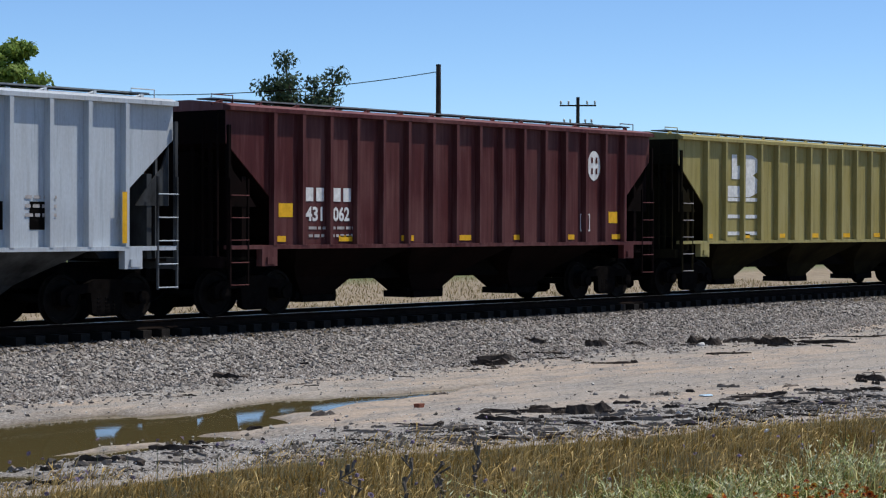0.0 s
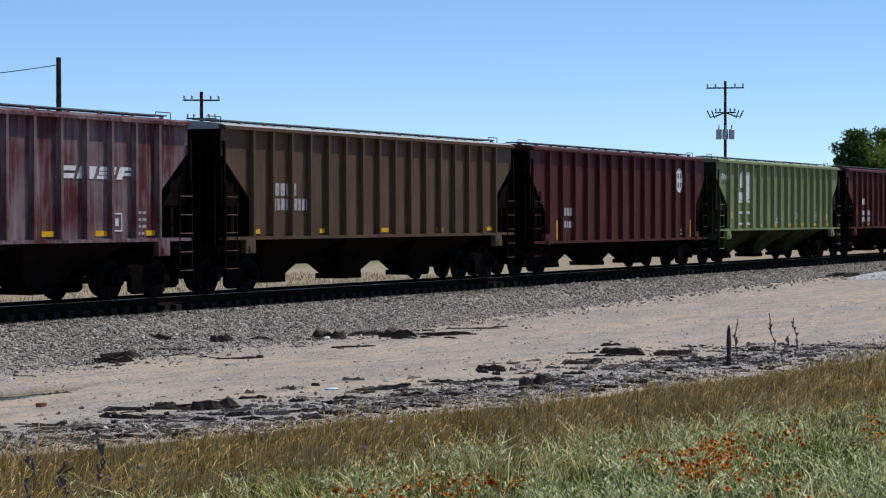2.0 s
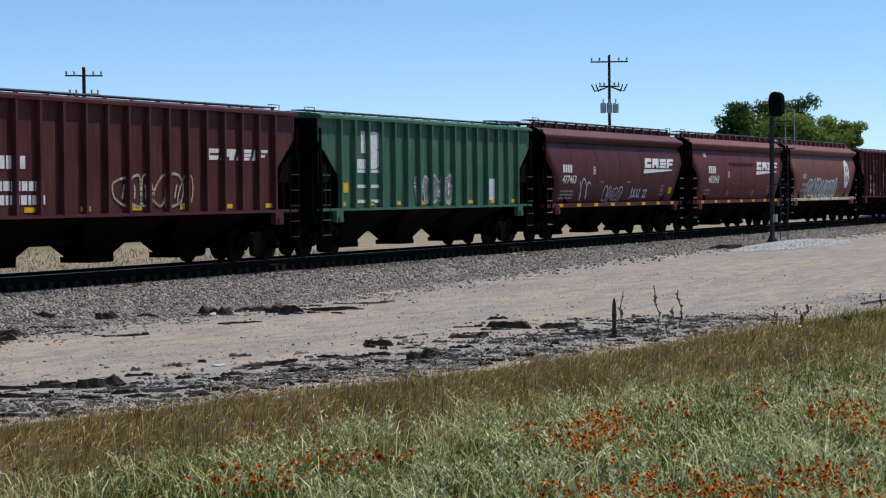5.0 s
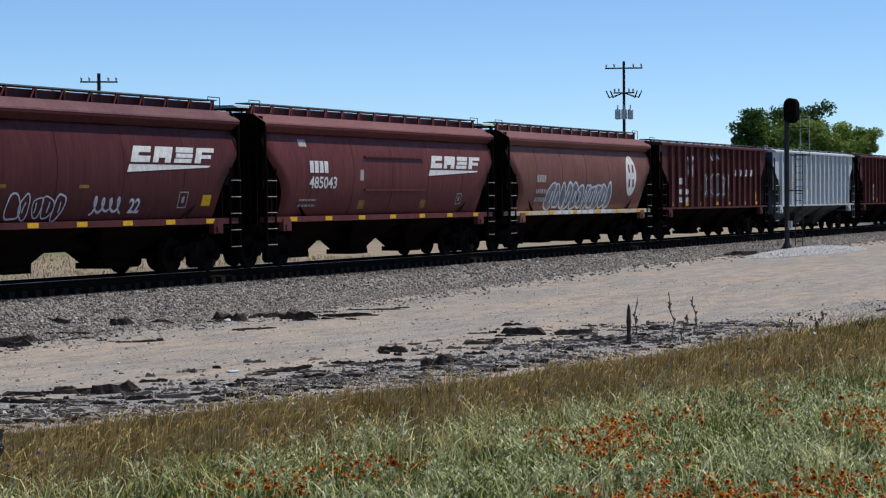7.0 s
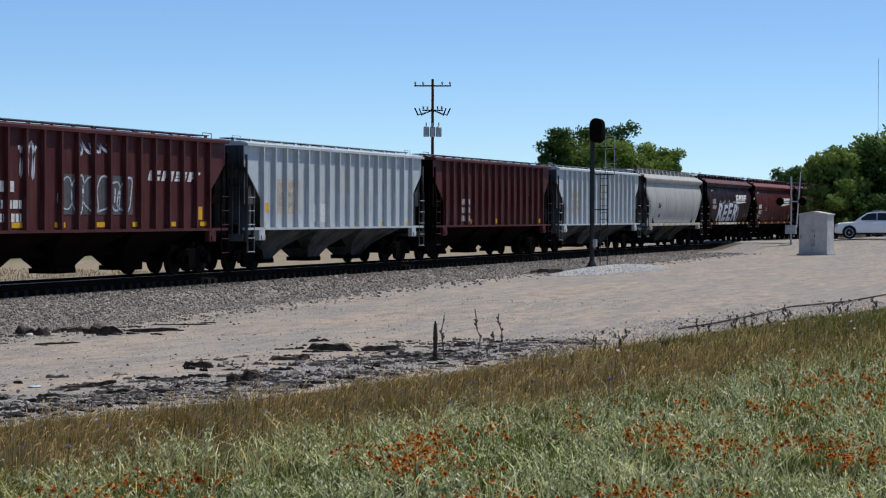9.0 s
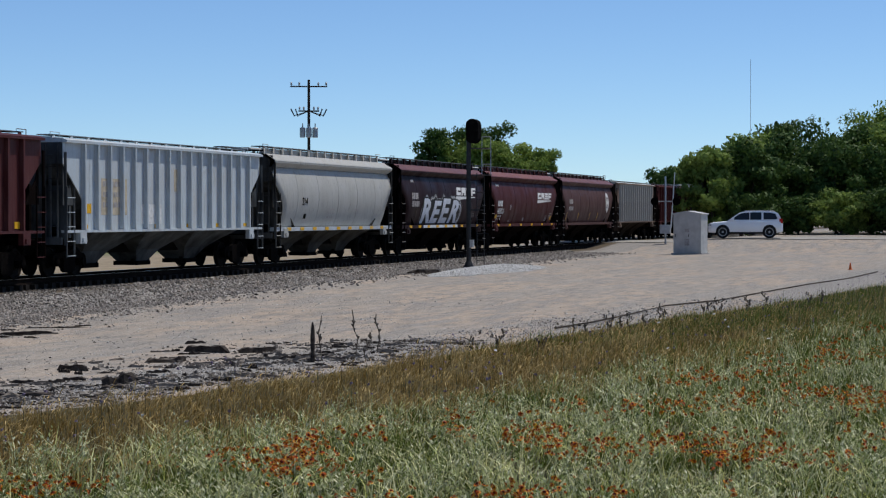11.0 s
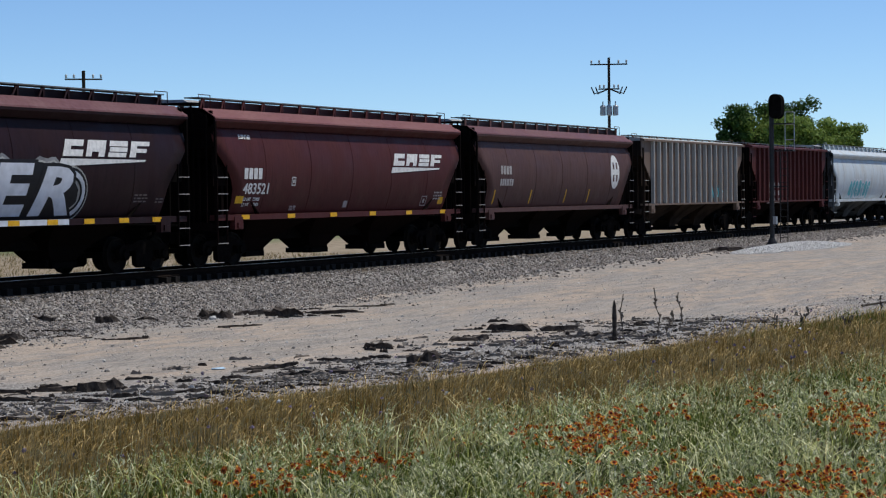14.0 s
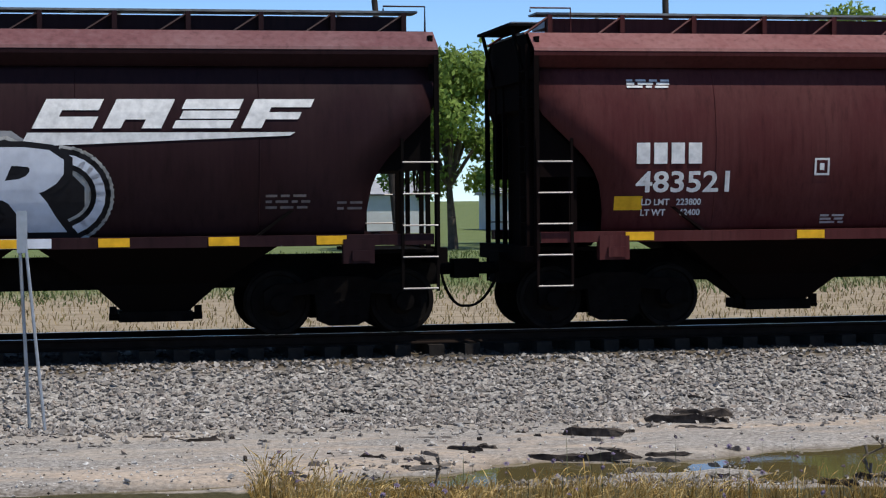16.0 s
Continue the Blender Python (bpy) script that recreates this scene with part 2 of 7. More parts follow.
def truck(car, x):
    if "truck" not in CACHE:
        bm = bmesh.new()
        prism(bm, [(-1.05, 0.52), (1.05, 0.52), (1.05, 0.7), (0.5, 0.78), (-0.5, 0.78), (-1.05, 0.7)], -0.19, 0.19, True)
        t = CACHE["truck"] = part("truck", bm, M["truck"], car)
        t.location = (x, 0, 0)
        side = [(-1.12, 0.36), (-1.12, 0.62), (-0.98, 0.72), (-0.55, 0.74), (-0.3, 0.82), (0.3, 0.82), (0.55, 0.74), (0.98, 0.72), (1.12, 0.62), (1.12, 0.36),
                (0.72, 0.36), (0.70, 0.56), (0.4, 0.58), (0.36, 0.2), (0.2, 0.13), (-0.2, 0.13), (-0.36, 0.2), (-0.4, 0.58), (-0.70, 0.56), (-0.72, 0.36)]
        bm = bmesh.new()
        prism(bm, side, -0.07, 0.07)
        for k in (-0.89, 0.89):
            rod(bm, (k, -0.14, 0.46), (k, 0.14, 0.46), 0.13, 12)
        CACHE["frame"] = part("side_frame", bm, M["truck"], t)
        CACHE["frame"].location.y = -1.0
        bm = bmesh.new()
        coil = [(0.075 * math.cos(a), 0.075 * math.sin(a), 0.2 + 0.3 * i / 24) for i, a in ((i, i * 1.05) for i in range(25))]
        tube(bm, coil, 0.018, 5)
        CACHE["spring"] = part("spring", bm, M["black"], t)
        CACHE["spring"].location = (-0.2, -1.0, 0)
        shared("side_frame", CACHE["frame"], t, (0, 1.0, 0))
        for k in (0.0, 0.2):
            shared("spring", CACHE["spring"], t, (k, -1.0, 0))
    else:
        t = shared("truck", CACHE["truck"], car, (x, 0, 0))
        for y in (-1.0, 1.0):
            shared("side_frame", CACHE["frame"], t, (0, y, 0))
        for k in (-0.2, 0.0, 0.2):
            shared("spring", CACHE["spring"], t, (k, -1.0, 0))
    wheelset(t, -0.89)
    wheelset(t, 0.89)
    return t


def ladder(car, x0, x1, z0, z1, y, mat, rungmat, step=0.44):
    bm = bmesh.new()
    for x in (x0, x1):
        box(bm, x - 0.02, x + 0.02, y - 0.02, y + 0.02, z0, z1)
    lad = part("ladder", bm, mat, car)
    key = ("rung", rungmat.name)
    if key not in CACHE:
        bm = bmesh.new()
        rod(bm, (-0.25, 0, 0), (0.25, 0, 0), 0.013, 6)
        CACHE[key] = part("rung", bm, rungmat, lad)
        CACHE[key].location = ((x0 + x1) / 2, y - 0.03, z0 + 0.04)
        z0 += step
    z = z0 + 0.04
    while z < z1 - 0.1:
        shared("rung", CACHE[key], lad, ((x0 + x1) / 2, y - 0.03, z))
        z += step
    return lad


def ends(car, S, H, mat, pale, tall, open_tail=False, bare=None):
    """What both kinds of car share below and at the ends: sills, couplers, hoses, posts, ladders, brake gear."""
    bare = bare or mat
    L2 = S + INSET
    bm = bmesh.new()
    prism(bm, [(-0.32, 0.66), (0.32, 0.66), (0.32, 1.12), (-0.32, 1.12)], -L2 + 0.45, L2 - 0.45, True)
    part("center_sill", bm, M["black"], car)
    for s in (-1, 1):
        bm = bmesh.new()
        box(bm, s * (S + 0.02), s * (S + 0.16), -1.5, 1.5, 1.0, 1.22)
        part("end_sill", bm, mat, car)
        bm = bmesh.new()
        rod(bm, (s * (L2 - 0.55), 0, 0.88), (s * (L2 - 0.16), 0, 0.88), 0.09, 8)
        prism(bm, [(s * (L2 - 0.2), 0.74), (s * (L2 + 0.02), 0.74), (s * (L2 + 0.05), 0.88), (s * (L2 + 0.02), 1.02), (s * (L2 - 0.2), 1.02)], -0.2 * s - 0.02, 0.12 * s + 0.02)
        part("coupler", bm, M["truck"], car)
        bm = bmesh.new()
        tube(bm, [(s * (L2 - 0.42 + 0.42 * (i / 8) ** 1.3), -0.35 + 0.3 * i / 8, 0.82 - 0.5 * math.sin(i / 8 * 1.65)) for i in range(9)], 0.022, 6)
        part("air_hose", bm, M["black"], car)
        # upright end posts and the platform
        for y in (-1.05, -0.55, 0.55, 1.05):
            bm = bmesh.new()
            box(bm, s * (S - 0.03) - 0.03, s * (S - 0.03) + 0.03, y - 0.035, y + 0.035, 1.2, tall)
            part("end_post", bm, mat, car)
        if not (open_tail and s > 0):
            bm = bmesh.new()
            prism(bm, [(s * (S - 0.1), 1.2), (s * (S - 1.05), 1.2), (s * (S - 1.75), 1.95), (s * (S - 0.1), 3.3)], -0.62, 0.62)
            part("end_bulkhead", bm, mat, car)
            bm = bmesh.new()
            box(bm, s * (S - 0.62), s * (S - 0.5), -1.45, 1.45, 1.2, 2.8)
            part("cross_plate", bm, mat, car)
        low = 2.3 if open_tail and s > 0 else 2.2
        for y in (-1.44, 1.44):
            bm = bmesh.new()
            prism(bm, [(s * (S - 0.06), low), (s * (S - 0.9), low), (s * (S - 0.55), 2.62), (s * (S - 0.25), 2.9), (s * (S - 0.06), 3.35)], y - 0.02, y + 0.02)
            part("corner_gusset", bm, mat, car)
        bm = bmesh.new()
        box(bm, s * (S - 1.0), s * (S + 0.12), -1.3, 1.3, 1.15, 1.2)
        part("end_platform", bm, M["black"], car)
        for y in (-1.58, 1.58):
            bm = bmesh.new()
            box(bm, s * S - 0.035, s * S + 0.035, y - 0.03, y + 0.03, 0.98, tall + 0.35)
            part("corner_post", bm, mat, car)
        ladder(car, s * (S - 0.5), s * (S + 0.0), 0.62, 2.75, -1.62, mat, pale)
        ladder(car, s * (S - 0.5), s * (S + 0.0), 0.62, 2.75, 1.62, mat, pale)
        bm = bmesh.new()
        box(bm, s * (S - 1.12) - 0.22, s * (S - 1.12) + 0.22, -1.63, -1.47, 1.02, 1.36)
        box(bm, s * (S - 1.12) - 0.1, s * (S - 1.12) + 0.16, -1.67, -1.63, 1.06, 1.2)
        part("jacking_pad", bm, bare, car)
    # end ladder with rungs on the leading face
    bm = bmesh.new()
    for y in (-1.35, -0.95):
        box(bm, -S - 0.1, -S - 0.06, y - 0.02, y + 0.02, 1.0, H - 0.1)
    for k in range(8):
        rod(bm, (-S - 0.1, -1.35, 1.2 + k * 0.36), (-S - 0.1, -0.95, 1.2 + k * 0.36), 0.014, 6)
    part("end_ladder", bm, mat, car)
    # brake wheel and reservoir on the trailing end
    bm = bmesh.new()
    ring = [(S + 0.1, 0.45 + 0.26 * math.cos(a), 2.2 + 0.26 * math.sin(a)) for a in (i * math.pi / 9 for i in range(19))]
    tube(bm, ring, 0.018, 6)
    for k in range(4):
        rod(bm, (S + 0.1, 0.45, 2.2), ring[k * 4 + 2], 0.012, 5)
    part("brake_wheel", bm, M["black"], car)
    bm = bmesh.new()
    lathe(bm, [(-S + 0.42, 0.08), (-S + 0.46, 0.17), (-S + 1.0, 0.17), (-S + 1.04, 0.08)], "x", 14)
    bm2 = part("brake_reservoir", bm, M["black"], car)
    bm2.location = (0, -0.95, 1.42)
    truck(car, -(S - 1.27))
    truck(car, S - 1.27)


def hoppers(car, S, mat, bays=3):
    """Pyramid bays that meet at the side sill, each with its outlet gate."""
    reach = S - 2.05
    pitch = 2 * reach / bays
    for k in range(bays):
        c = (k - (bays - 1) / 2) * pitch
        h = pitch / 2 - 0.01
        w = min(0.46, h - 0.75)
        bm = bmesh.new()
        rings = []
        for z, a, b in ((1.38, h, 1.5), (0.98, h - (h - w) * 0.42, 0.9), (0.74, h - (h - w) * 0.68, 0.6), (0.34, w, 0.36)):
            rings.append([bm.verts.new((c + p * a, q * b, z)) for p, q in ((-1, -1), (1, -1), (1, 1), (-1, 1))])
        bm.faces.new(rings[0])
        bm.faces.new(rings[-1][::-1])
        for A, B in zip(rings, rings[1:]):
            for i in range(4):
                bm.faces.new((A[i], A[(i + 1) % 4], B[(i + 1) % 4], B[i]))
        bay = part("hopper_bay", bm, mat, car)
        bm = bmesh.new()
        box(bm, c - w - 0.06, c + w + 0.06, -0.45, 0.45, 0.2, 0.345)
        for q in (-1, 1):
            rod(bm, (c + q * (w + 0.2), -0.3, 0.27), (c + q * (w + 0.02), -0.3, 0.27), 0.05, 8)
            box(bm, c + q * (w + 0.14) - 0.05, c + q * (w + 0.14) + 0.05, -0.36, -0.26, 0.3, 0.42)
        part("outlet_gate", bm, M["black"], bay)


def roof_gear(car, S, mat, z0, z1, supports, hand):
    """Running boards on brackets, hatches, and end hand rails."""
    for y in (-0.78, 0.78):
        bm = bmesh.new()
        box(bm, -S + 0.15, S - 0.15, y - 0.24, y + 0.24, z1 - 0.03, z1)
        part("running_board", bm, M["grating"], car)
    for k in range(supports):
        x = -S + 0.35 + (2 * S - 0.7) * k / (supports - 1)
        for y in (-1, 1):
            key = ("bracket", mat.name, round(z0, 2), y)
            if key not in CACHE:
                bm = bmesh.new()
                box(bm, -0.035, 0.035, y * 1.0 - 0.04, y * 1.0 + 0.04, z0 - 0.1, z1 - 0.03)
                rod(bm, (0, y * 1.0, z1 - 0.05), (-0.42, y * 1.18, z0 - 0.02), 0.02, 5)
                CACHE[key] = part("bracket", bm, mat, car)
                CACHE[key].location.x = x
            else:
                shared("bracket", CACHE[key], car, (x, 0, 0))
    n = max(4, int(S * 0.75))
    for k in range(n):
        x = -S + 1.2 + (2 * S - 2.4) * k / (n - 1)
        if "hatch" not in CACHE:
            bm = bmesh.new()
            prism(bm, [(-0.45, 0), (0.45, 0), (0.45, 0.05), (0.3, 0.12), (-0.3, 0.12), (-0.45, 0.05)], -0.75, 0.75, True)
            rod(bm, (0.0, -0.5, 0.1), (0.0, -0.5, 0.2), 0.03, 6)
            rod(bm, (-0.5, -0.5, 0.17), (0.6, -0.5, 0.17), 0.018, 5)
            CACHE["hatch"] = part("roof_hatch", bm, M["hatch"], car)
            CACHE["hatch"].location = (x, 0, z1 - 0.16)
        else:
            shared("roof_hatch", CACHE["hatch"], car, (x, 0, z1 - 0.16))
    for s in (-1, 1):
        bm = bmesh.new()
        x = s * (S - 0.35)
        tube(bm, [(x - 0.3, -1.05, z1), (x - 0.3, -1.05, z1 + 0.06), (x + 0.3, -1.05, z1 + 0.06), (x + 0.3, -1.05, z1 - 0.3)], 0.014, 6)
        part("hand_rail", bm, mat, car)


def ribbed_car(L, mat, pale, label, ribs=16, bays=3, low_side=False, roofmat=None, ribmat=None):
    """A steel covered hopper with flat sides and outside posts."""
    car = thing("hopper_car", label, "freight car", "cars of the train")
    S = L / 2 - INSET
    ze, zs = 4.12, 1.12 if low_side else 1.43
    cut = 0.0 if low_side else 1.28
    outline = [(-S, ze), (-S, 3.45), (-S + cut, 2.38), (-S + cut, zs), (S - cut, zs), (S - cut, 2.38), (S, 3.45), (S, ze)]
    if low_side:
        outline = [(-S, ze), (-S + 0.0, 3.3), (-S + 1.15, 2.1), (-S + 1.2, 1.05), (S - 1.2, 1.05), (S - 1.15, 2.1), (S, 3.3), (S, ze)]
    for s in (-1, 1):
        bm = bmesh.new()
        prism(bm, outline, s * 1.505, s * 1.475)
        part("side_sheet", bm, mat, car)
        bm = bmesh.new()
        prism(bm, [(s * 1.44, zs - 0.07), (s * 1.63, zs - 0.07), (s * 1.63, zs + 0.01), (s * 1.44, zs + 0.01)], -S, S, True)
        part("side_sill", bm, mat, car)
        bm = bmesh.new()
        prism(bm, [(s * 1.44, ze - 0.03), (s * 1.645, ze - 0.03), (s * 1.645, ze + 0.05), (s * 1.44, ze + 0.09)], -S - 0.02, S + 0.02, True)
        part("top_chord", bm, mat, car)
    first = None
    for k in range(ribs):
        x = -S + 1.28 + (2 * S - 2.56) * k / (ribs - 1)
        for s in (-1, 1):
            if first is None:
                bm = bmesh.new()
                prism(bm, [(-0.06, 1.506), (0.06, 1.506), (0.045, 1.64), (-0.045, 1.64)], zs, ze - 0.03)
                # outline given as (x, y): turn it upright
                for v in bm.verts:
                    v.co = (v.co.x, -v.co.z, v.co.y)
                first = part("rib", bm, ribmat or mat, car)
                first.location.x = x
            else:
                ob = shared("rib", first, car, (x, 0, 0))
                if s > 0:
                    ob.rotation_euler.z = math.pi
    for s in (-1, 1):
        bm = bmesh.new()
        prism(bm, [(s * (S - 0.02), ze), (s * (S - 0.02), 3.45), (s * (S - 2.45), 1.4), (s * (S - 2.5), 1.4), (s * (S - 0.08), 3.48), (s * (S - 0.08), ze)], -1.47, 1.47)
        part("slope_sheet", bm, shadowed(mat), car)
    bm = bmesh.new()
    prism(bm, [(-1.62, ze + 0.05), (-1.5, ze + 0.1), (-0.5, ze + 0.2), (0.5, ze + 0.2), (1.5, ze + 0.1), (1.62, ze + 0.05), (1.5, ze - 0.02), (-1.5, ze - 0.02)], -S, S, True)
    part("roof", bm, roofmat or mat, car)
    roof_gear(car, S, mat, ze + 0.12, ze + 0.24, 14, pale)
    hoppers(car, S, shadowed(mat), bays)
    ends(car, S, ze, shadowed(mat), pale, 3.45, bare=mat)
    return car, S, ribs


def round_car(L, mat, roofmat, pale, label, bays=3, sillmat=None, brackets=15):
    """A covered hopper with smooth bulging sides and an overhanging roof edge."""
    car = thing("hopper_car", label, "freight car", "cars of the train")
    S = L / 2 - INSET
    zs = sorted({round(1.40 + 0.085 * i, 3) for i in range(29)} | {3.78})
    for s in (-1, 1):
        verts, faces = [], []
        nx = 24
        for z in zs:
            e = lerp_at(R_END, z)
            y = s * lerp_at(R_PROFILE, z)
            for i in range(nx + 1):
                u = -1 + 2 * i / nx
                verts.append((u * (S - e), y, z))
        n1 = nx + 1
        for j in range(len(zs) - 1):
            for i in range(nx):
                q = (j * n1 + i, j * n1 + i + 1, (j + 1) * n1 + i + 1, (j + 1) * n1 + i)
                faces.append(q if s < 0 else q[::-1])
        ob = raw("side_sheet", verts, faces, mat, car, True)
        sol = ob.modifiers.new("thick", "SOLIDIFY")
        sol.thickness, sol.offset = 0.02, -1
        bm = bmesh.new()
        prism(bm, [(s * 1.34, 1.27), (s * 1.6, 1.27), (s * 1.6, 1.42), (s * 1.36, 1.42)], -S + 0.05, S - 0.05, True)
        part("side_sill", bm, sillmat or mat, car)
        # curb of the roof: dark gutter step, then a steep strip with sunlight in its paint
        bm = bmesh.new()
        prism(bm, [(s * 1.36, 3.76), (s * 1.43, 3.76), (s * 1.61, 3.92), (s * 1.615, 3.98), (s * 1.42, 3.98)], -S - 0.03, S + 0.03, True)
        part("gutter", bm, mat, car)
        bm = bmesh.new()
        prism(bm, [(s * 1.42, 3.985), (s * 1.62, 3.985), (s * 1.60, 4.03), (s * 1.22, 4.27), (s * 1.05, 4.27)], -S - 0.03, S + 0.03, True)
        part("roof_curb", bm, roofmat, car)
        # upright weld seams
        for k in range(1, 6):
            x = -S + 2 * S * k / 6
            bm = bmesh.new()
            pts = [(x, s * (lerp_at(R_PROFILE, z) + 0.002), z) for z in zs[1:]]
            for a, b in zip(pts, pts[1:]):
                rod(bm, a, b, 0.007, 4)
            part("weld_seam", bm, mat, car)
    for s in (-1, 1):
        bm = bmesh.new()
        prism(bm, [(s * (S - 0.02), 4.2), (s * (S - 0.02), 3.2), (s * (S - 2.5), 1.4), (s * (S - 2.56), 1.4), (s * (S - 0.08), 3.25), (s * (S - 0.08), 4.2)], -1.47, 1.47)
        part("slope_sheet", bm, shadowed(mat), car)
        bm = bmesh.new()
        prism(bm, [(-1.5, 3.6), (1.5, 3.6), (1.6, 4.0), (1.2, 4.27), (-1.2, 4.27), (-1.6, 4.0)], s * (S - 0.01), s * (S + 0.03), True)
        part("end_sheet", bm, shadowed(mat), car)
    bm = bmesh.new()
    prism(bm, [(-1.2, 4.2), (-1.2, 4.27), (-0.8, 4.31), (0.8, 4.31), (1.2, 4.27), (1.2, 4.2)], -S, S, True)
    part("roof", bm, mat, car)
    # side grating of the running board
    bm = bmesh.new()
    box(bm, -S + 0.3, S - 0.3, -0.93, -0.91, 4.3, 4.5)
    part("toe_board", bm, mat, car)
    roof_gear(car, S, mat, 4.27, 4.58, brackets, pale)
    hoppers(car, S, shadowed(mat), bays)
    ends(car, S, 4.2, shadowed(mat), pale, 3.6, True, mat)
    # crossover step of the running boards over the leading end, on two struts
    bm = bmesh.new()
    box(bm, -S - 0.27, -S + 0.16, -1.05, 1.05, 4.38, 4.42)
    for y in (-0.95, 0.95):
        rod(bm, (-S - 0.2, y, 4.38), (-S - 0.02, y, 3.6), 0.03, 6)
    part("crossover_step", bm, M["black"], car)
    return car, S


def reflectors(car, S, kind, count=8, z=None, w=0.42, h=0.12):
    z = z if z is not None else (1.29 if kind == "round" else 1.47)
    for k in range(count):
        x = -S + 1.5 + (2 * S - 3.0) * k / (count - 1) - w / 2
        bm = bmesh.new()
        y = -1.61 if kind == "round" else -1.512
        box(bm, x, x + w, y - 0.006, y + 0.004, z, z + h)
        part("reflector", bm, M["yellow"], car, "yellow reflector strip")


def wordmark(car, x, z, kind, mat, height=0.42, width=3.4, tail=True):
    """The railway's mark as four plain slanted slabs, each slit once or twice, over a long wedge."""
    pitch, sh = width / 4, height * 0.5
    for k in range(4):
        polys = []

        def sl(px, pz):
            return (k * pitch + px * pitch + pz * sh, pz * height)
        for a, b, c, d in (((0, 0.3, 0, 1), (0.3, 0.82, 0.62, 1), (0.3, 0.86, 0.0, 0.4)), ((0, 0.26, 0, 1), (0.26, 0.56, 0.3, 1), (0.56, 0.84, 0, 1)),
                           ((0, 0.84, 0.66, 1), (0.04, 0.86, 0.33, 0.6), (0, 0.84, 0, 0.27)), ((0, 0.3, 0, 1), (0.3, 0.88, 0.72, 1), (0.3, 0.78, 0.3, 0.55)))[k]:
            polys.append([sl(a, c), sl(b, c), sl(b, d), sl(a, d)])
        mark(car, plate(polys), x, z, mat, kind, "emblem")
    if tail:
        mark(car, plate([[(-0.16, -0.62 * height), (width * 0.93, -0.26 * height), (width * 0.95, -0.14 * height), (-0.06, -0.14 * height)]]), x, z, mat, kind, "emblem")


def reporting(car, x, z, kind, mat, number, size=0.3, gap=0.1):
    """Owner's mark as four plain blocks, and the car's number under it."""
    for k in range(4):
        mark(car, plate([rect(k * size * 0.86, 0, size * 0.66, size)]), x, z + size + gap, mat, kind, "emblem")
    if number:
        mark(car, lettering(number, size * 1.38, 0.008, 0, 1.2), x, z, mat, kind)


def panel_number(car, S, ribs, k, z, z2, left, right):
    """Number and owner's blocks split over two panels, as on cars with outside posts."""
    pitch = (2 * S - 2.56) / (ribs - 1)
    for i, txt in enumerate((left, right)):
        x = -S + 1.28 + pitch * (k + i) + 0.17
        mark(car, sized(lettering(txt, 0.4, 0.012), pitch - 0.33, 0.3), x, z, M["white"], "ribbed")
        w = (pitch - 0.26) / 2
        mark(car, plate([rect(0, 0, w * 0.8, 0.28), rect(w * 1.1, 0, w * 0.8, 0.28)]), x, z2, M["white"], "ribbed", "emblem")


def small_print(car, x, z, kind, mat, rows=3, w=0.8, h=0.06, pitch=0.16):
    polys = []
    for r in range(rows):
        a = 0.0
        rnd = random.Random(r * 7 + int(x * 10))
        while a < w:
            b = rnd.uniform(0.08, 0.24)
            polys.append(rect(a, -r * pitch, min(b, w - a + 0.02), h))
            a += b + 0.05
    mark(car, plate(polys), x, z, mat, kind, "small_print")


def framed_box(car, x, z, kind, mat, w=0.24, h=0.3, t=0.03):
    polys = [rect(0, 0, w, t), rect(0, h - t, w, t), rect(0, t, t, h - 2 * t), rect(w - t, t, t, h - 2 * t), rect(w * 0.35, h * 0.3, w * 0.3, h * 0.4)]
    mark(car, plate(polys), x, z, mat, kind, "data_box")


def patch(car, x, z, w, h, kind, mat, name="paint_patch", lift=0.006):
    mark(car, plate([rect(0, 0, w, h)]), x, z, mat, kind, name, lift)


def disc_emblem(car, x, z, r, kind, mat, ground):
    circle = [(r * 0.82 * math.cos(a), r * 1.1 * math.sin(a)) for a in (i * math.pi / 12 for i in range(24))]
    mark(car, plate([circle]), x, z, mat, kind, "emblem")
    for sx in (-1, 1):
        for sz in (-1, 1):
            mark(car, plate([rect(sx * r * 0.3 - r * 0.12, sz * r * 0.4 - r * 0.22, r * 0.24, r * 0.44)]), x, z, ground, kind, "emblem", 0.022)


def block_emblem(car, x, z, mat, h=1.15):
    """A heavy angular two-part emblem over three bars."""
    k = h
    polys = [[(0.0, 0.0), (0.7, 0.0), (0.95, 0.12), (0.95, 0.42), (0.78, 0.52), (0.95, 0.62), (0.95, 0.9), (0.75, 1.0), (0.5, 1.0),
              (0.5, 0.74), (0.36, 0.74), (0.36, 1.0), (0.22, 1.0), (0.22, 0.42), (0.5, 0.42), (0.5, 0.26), (0.0, 0.26)]]
    polys = [[(a * 2.0, b * k) for a, b in polys[0]]]
    polys += [rect(0, -0.12 - i * 0.46, 1.95, 0.1) for i in range(3)]
    mark(car, plate(polys), x, z, mat, "ribbed", "emblem")


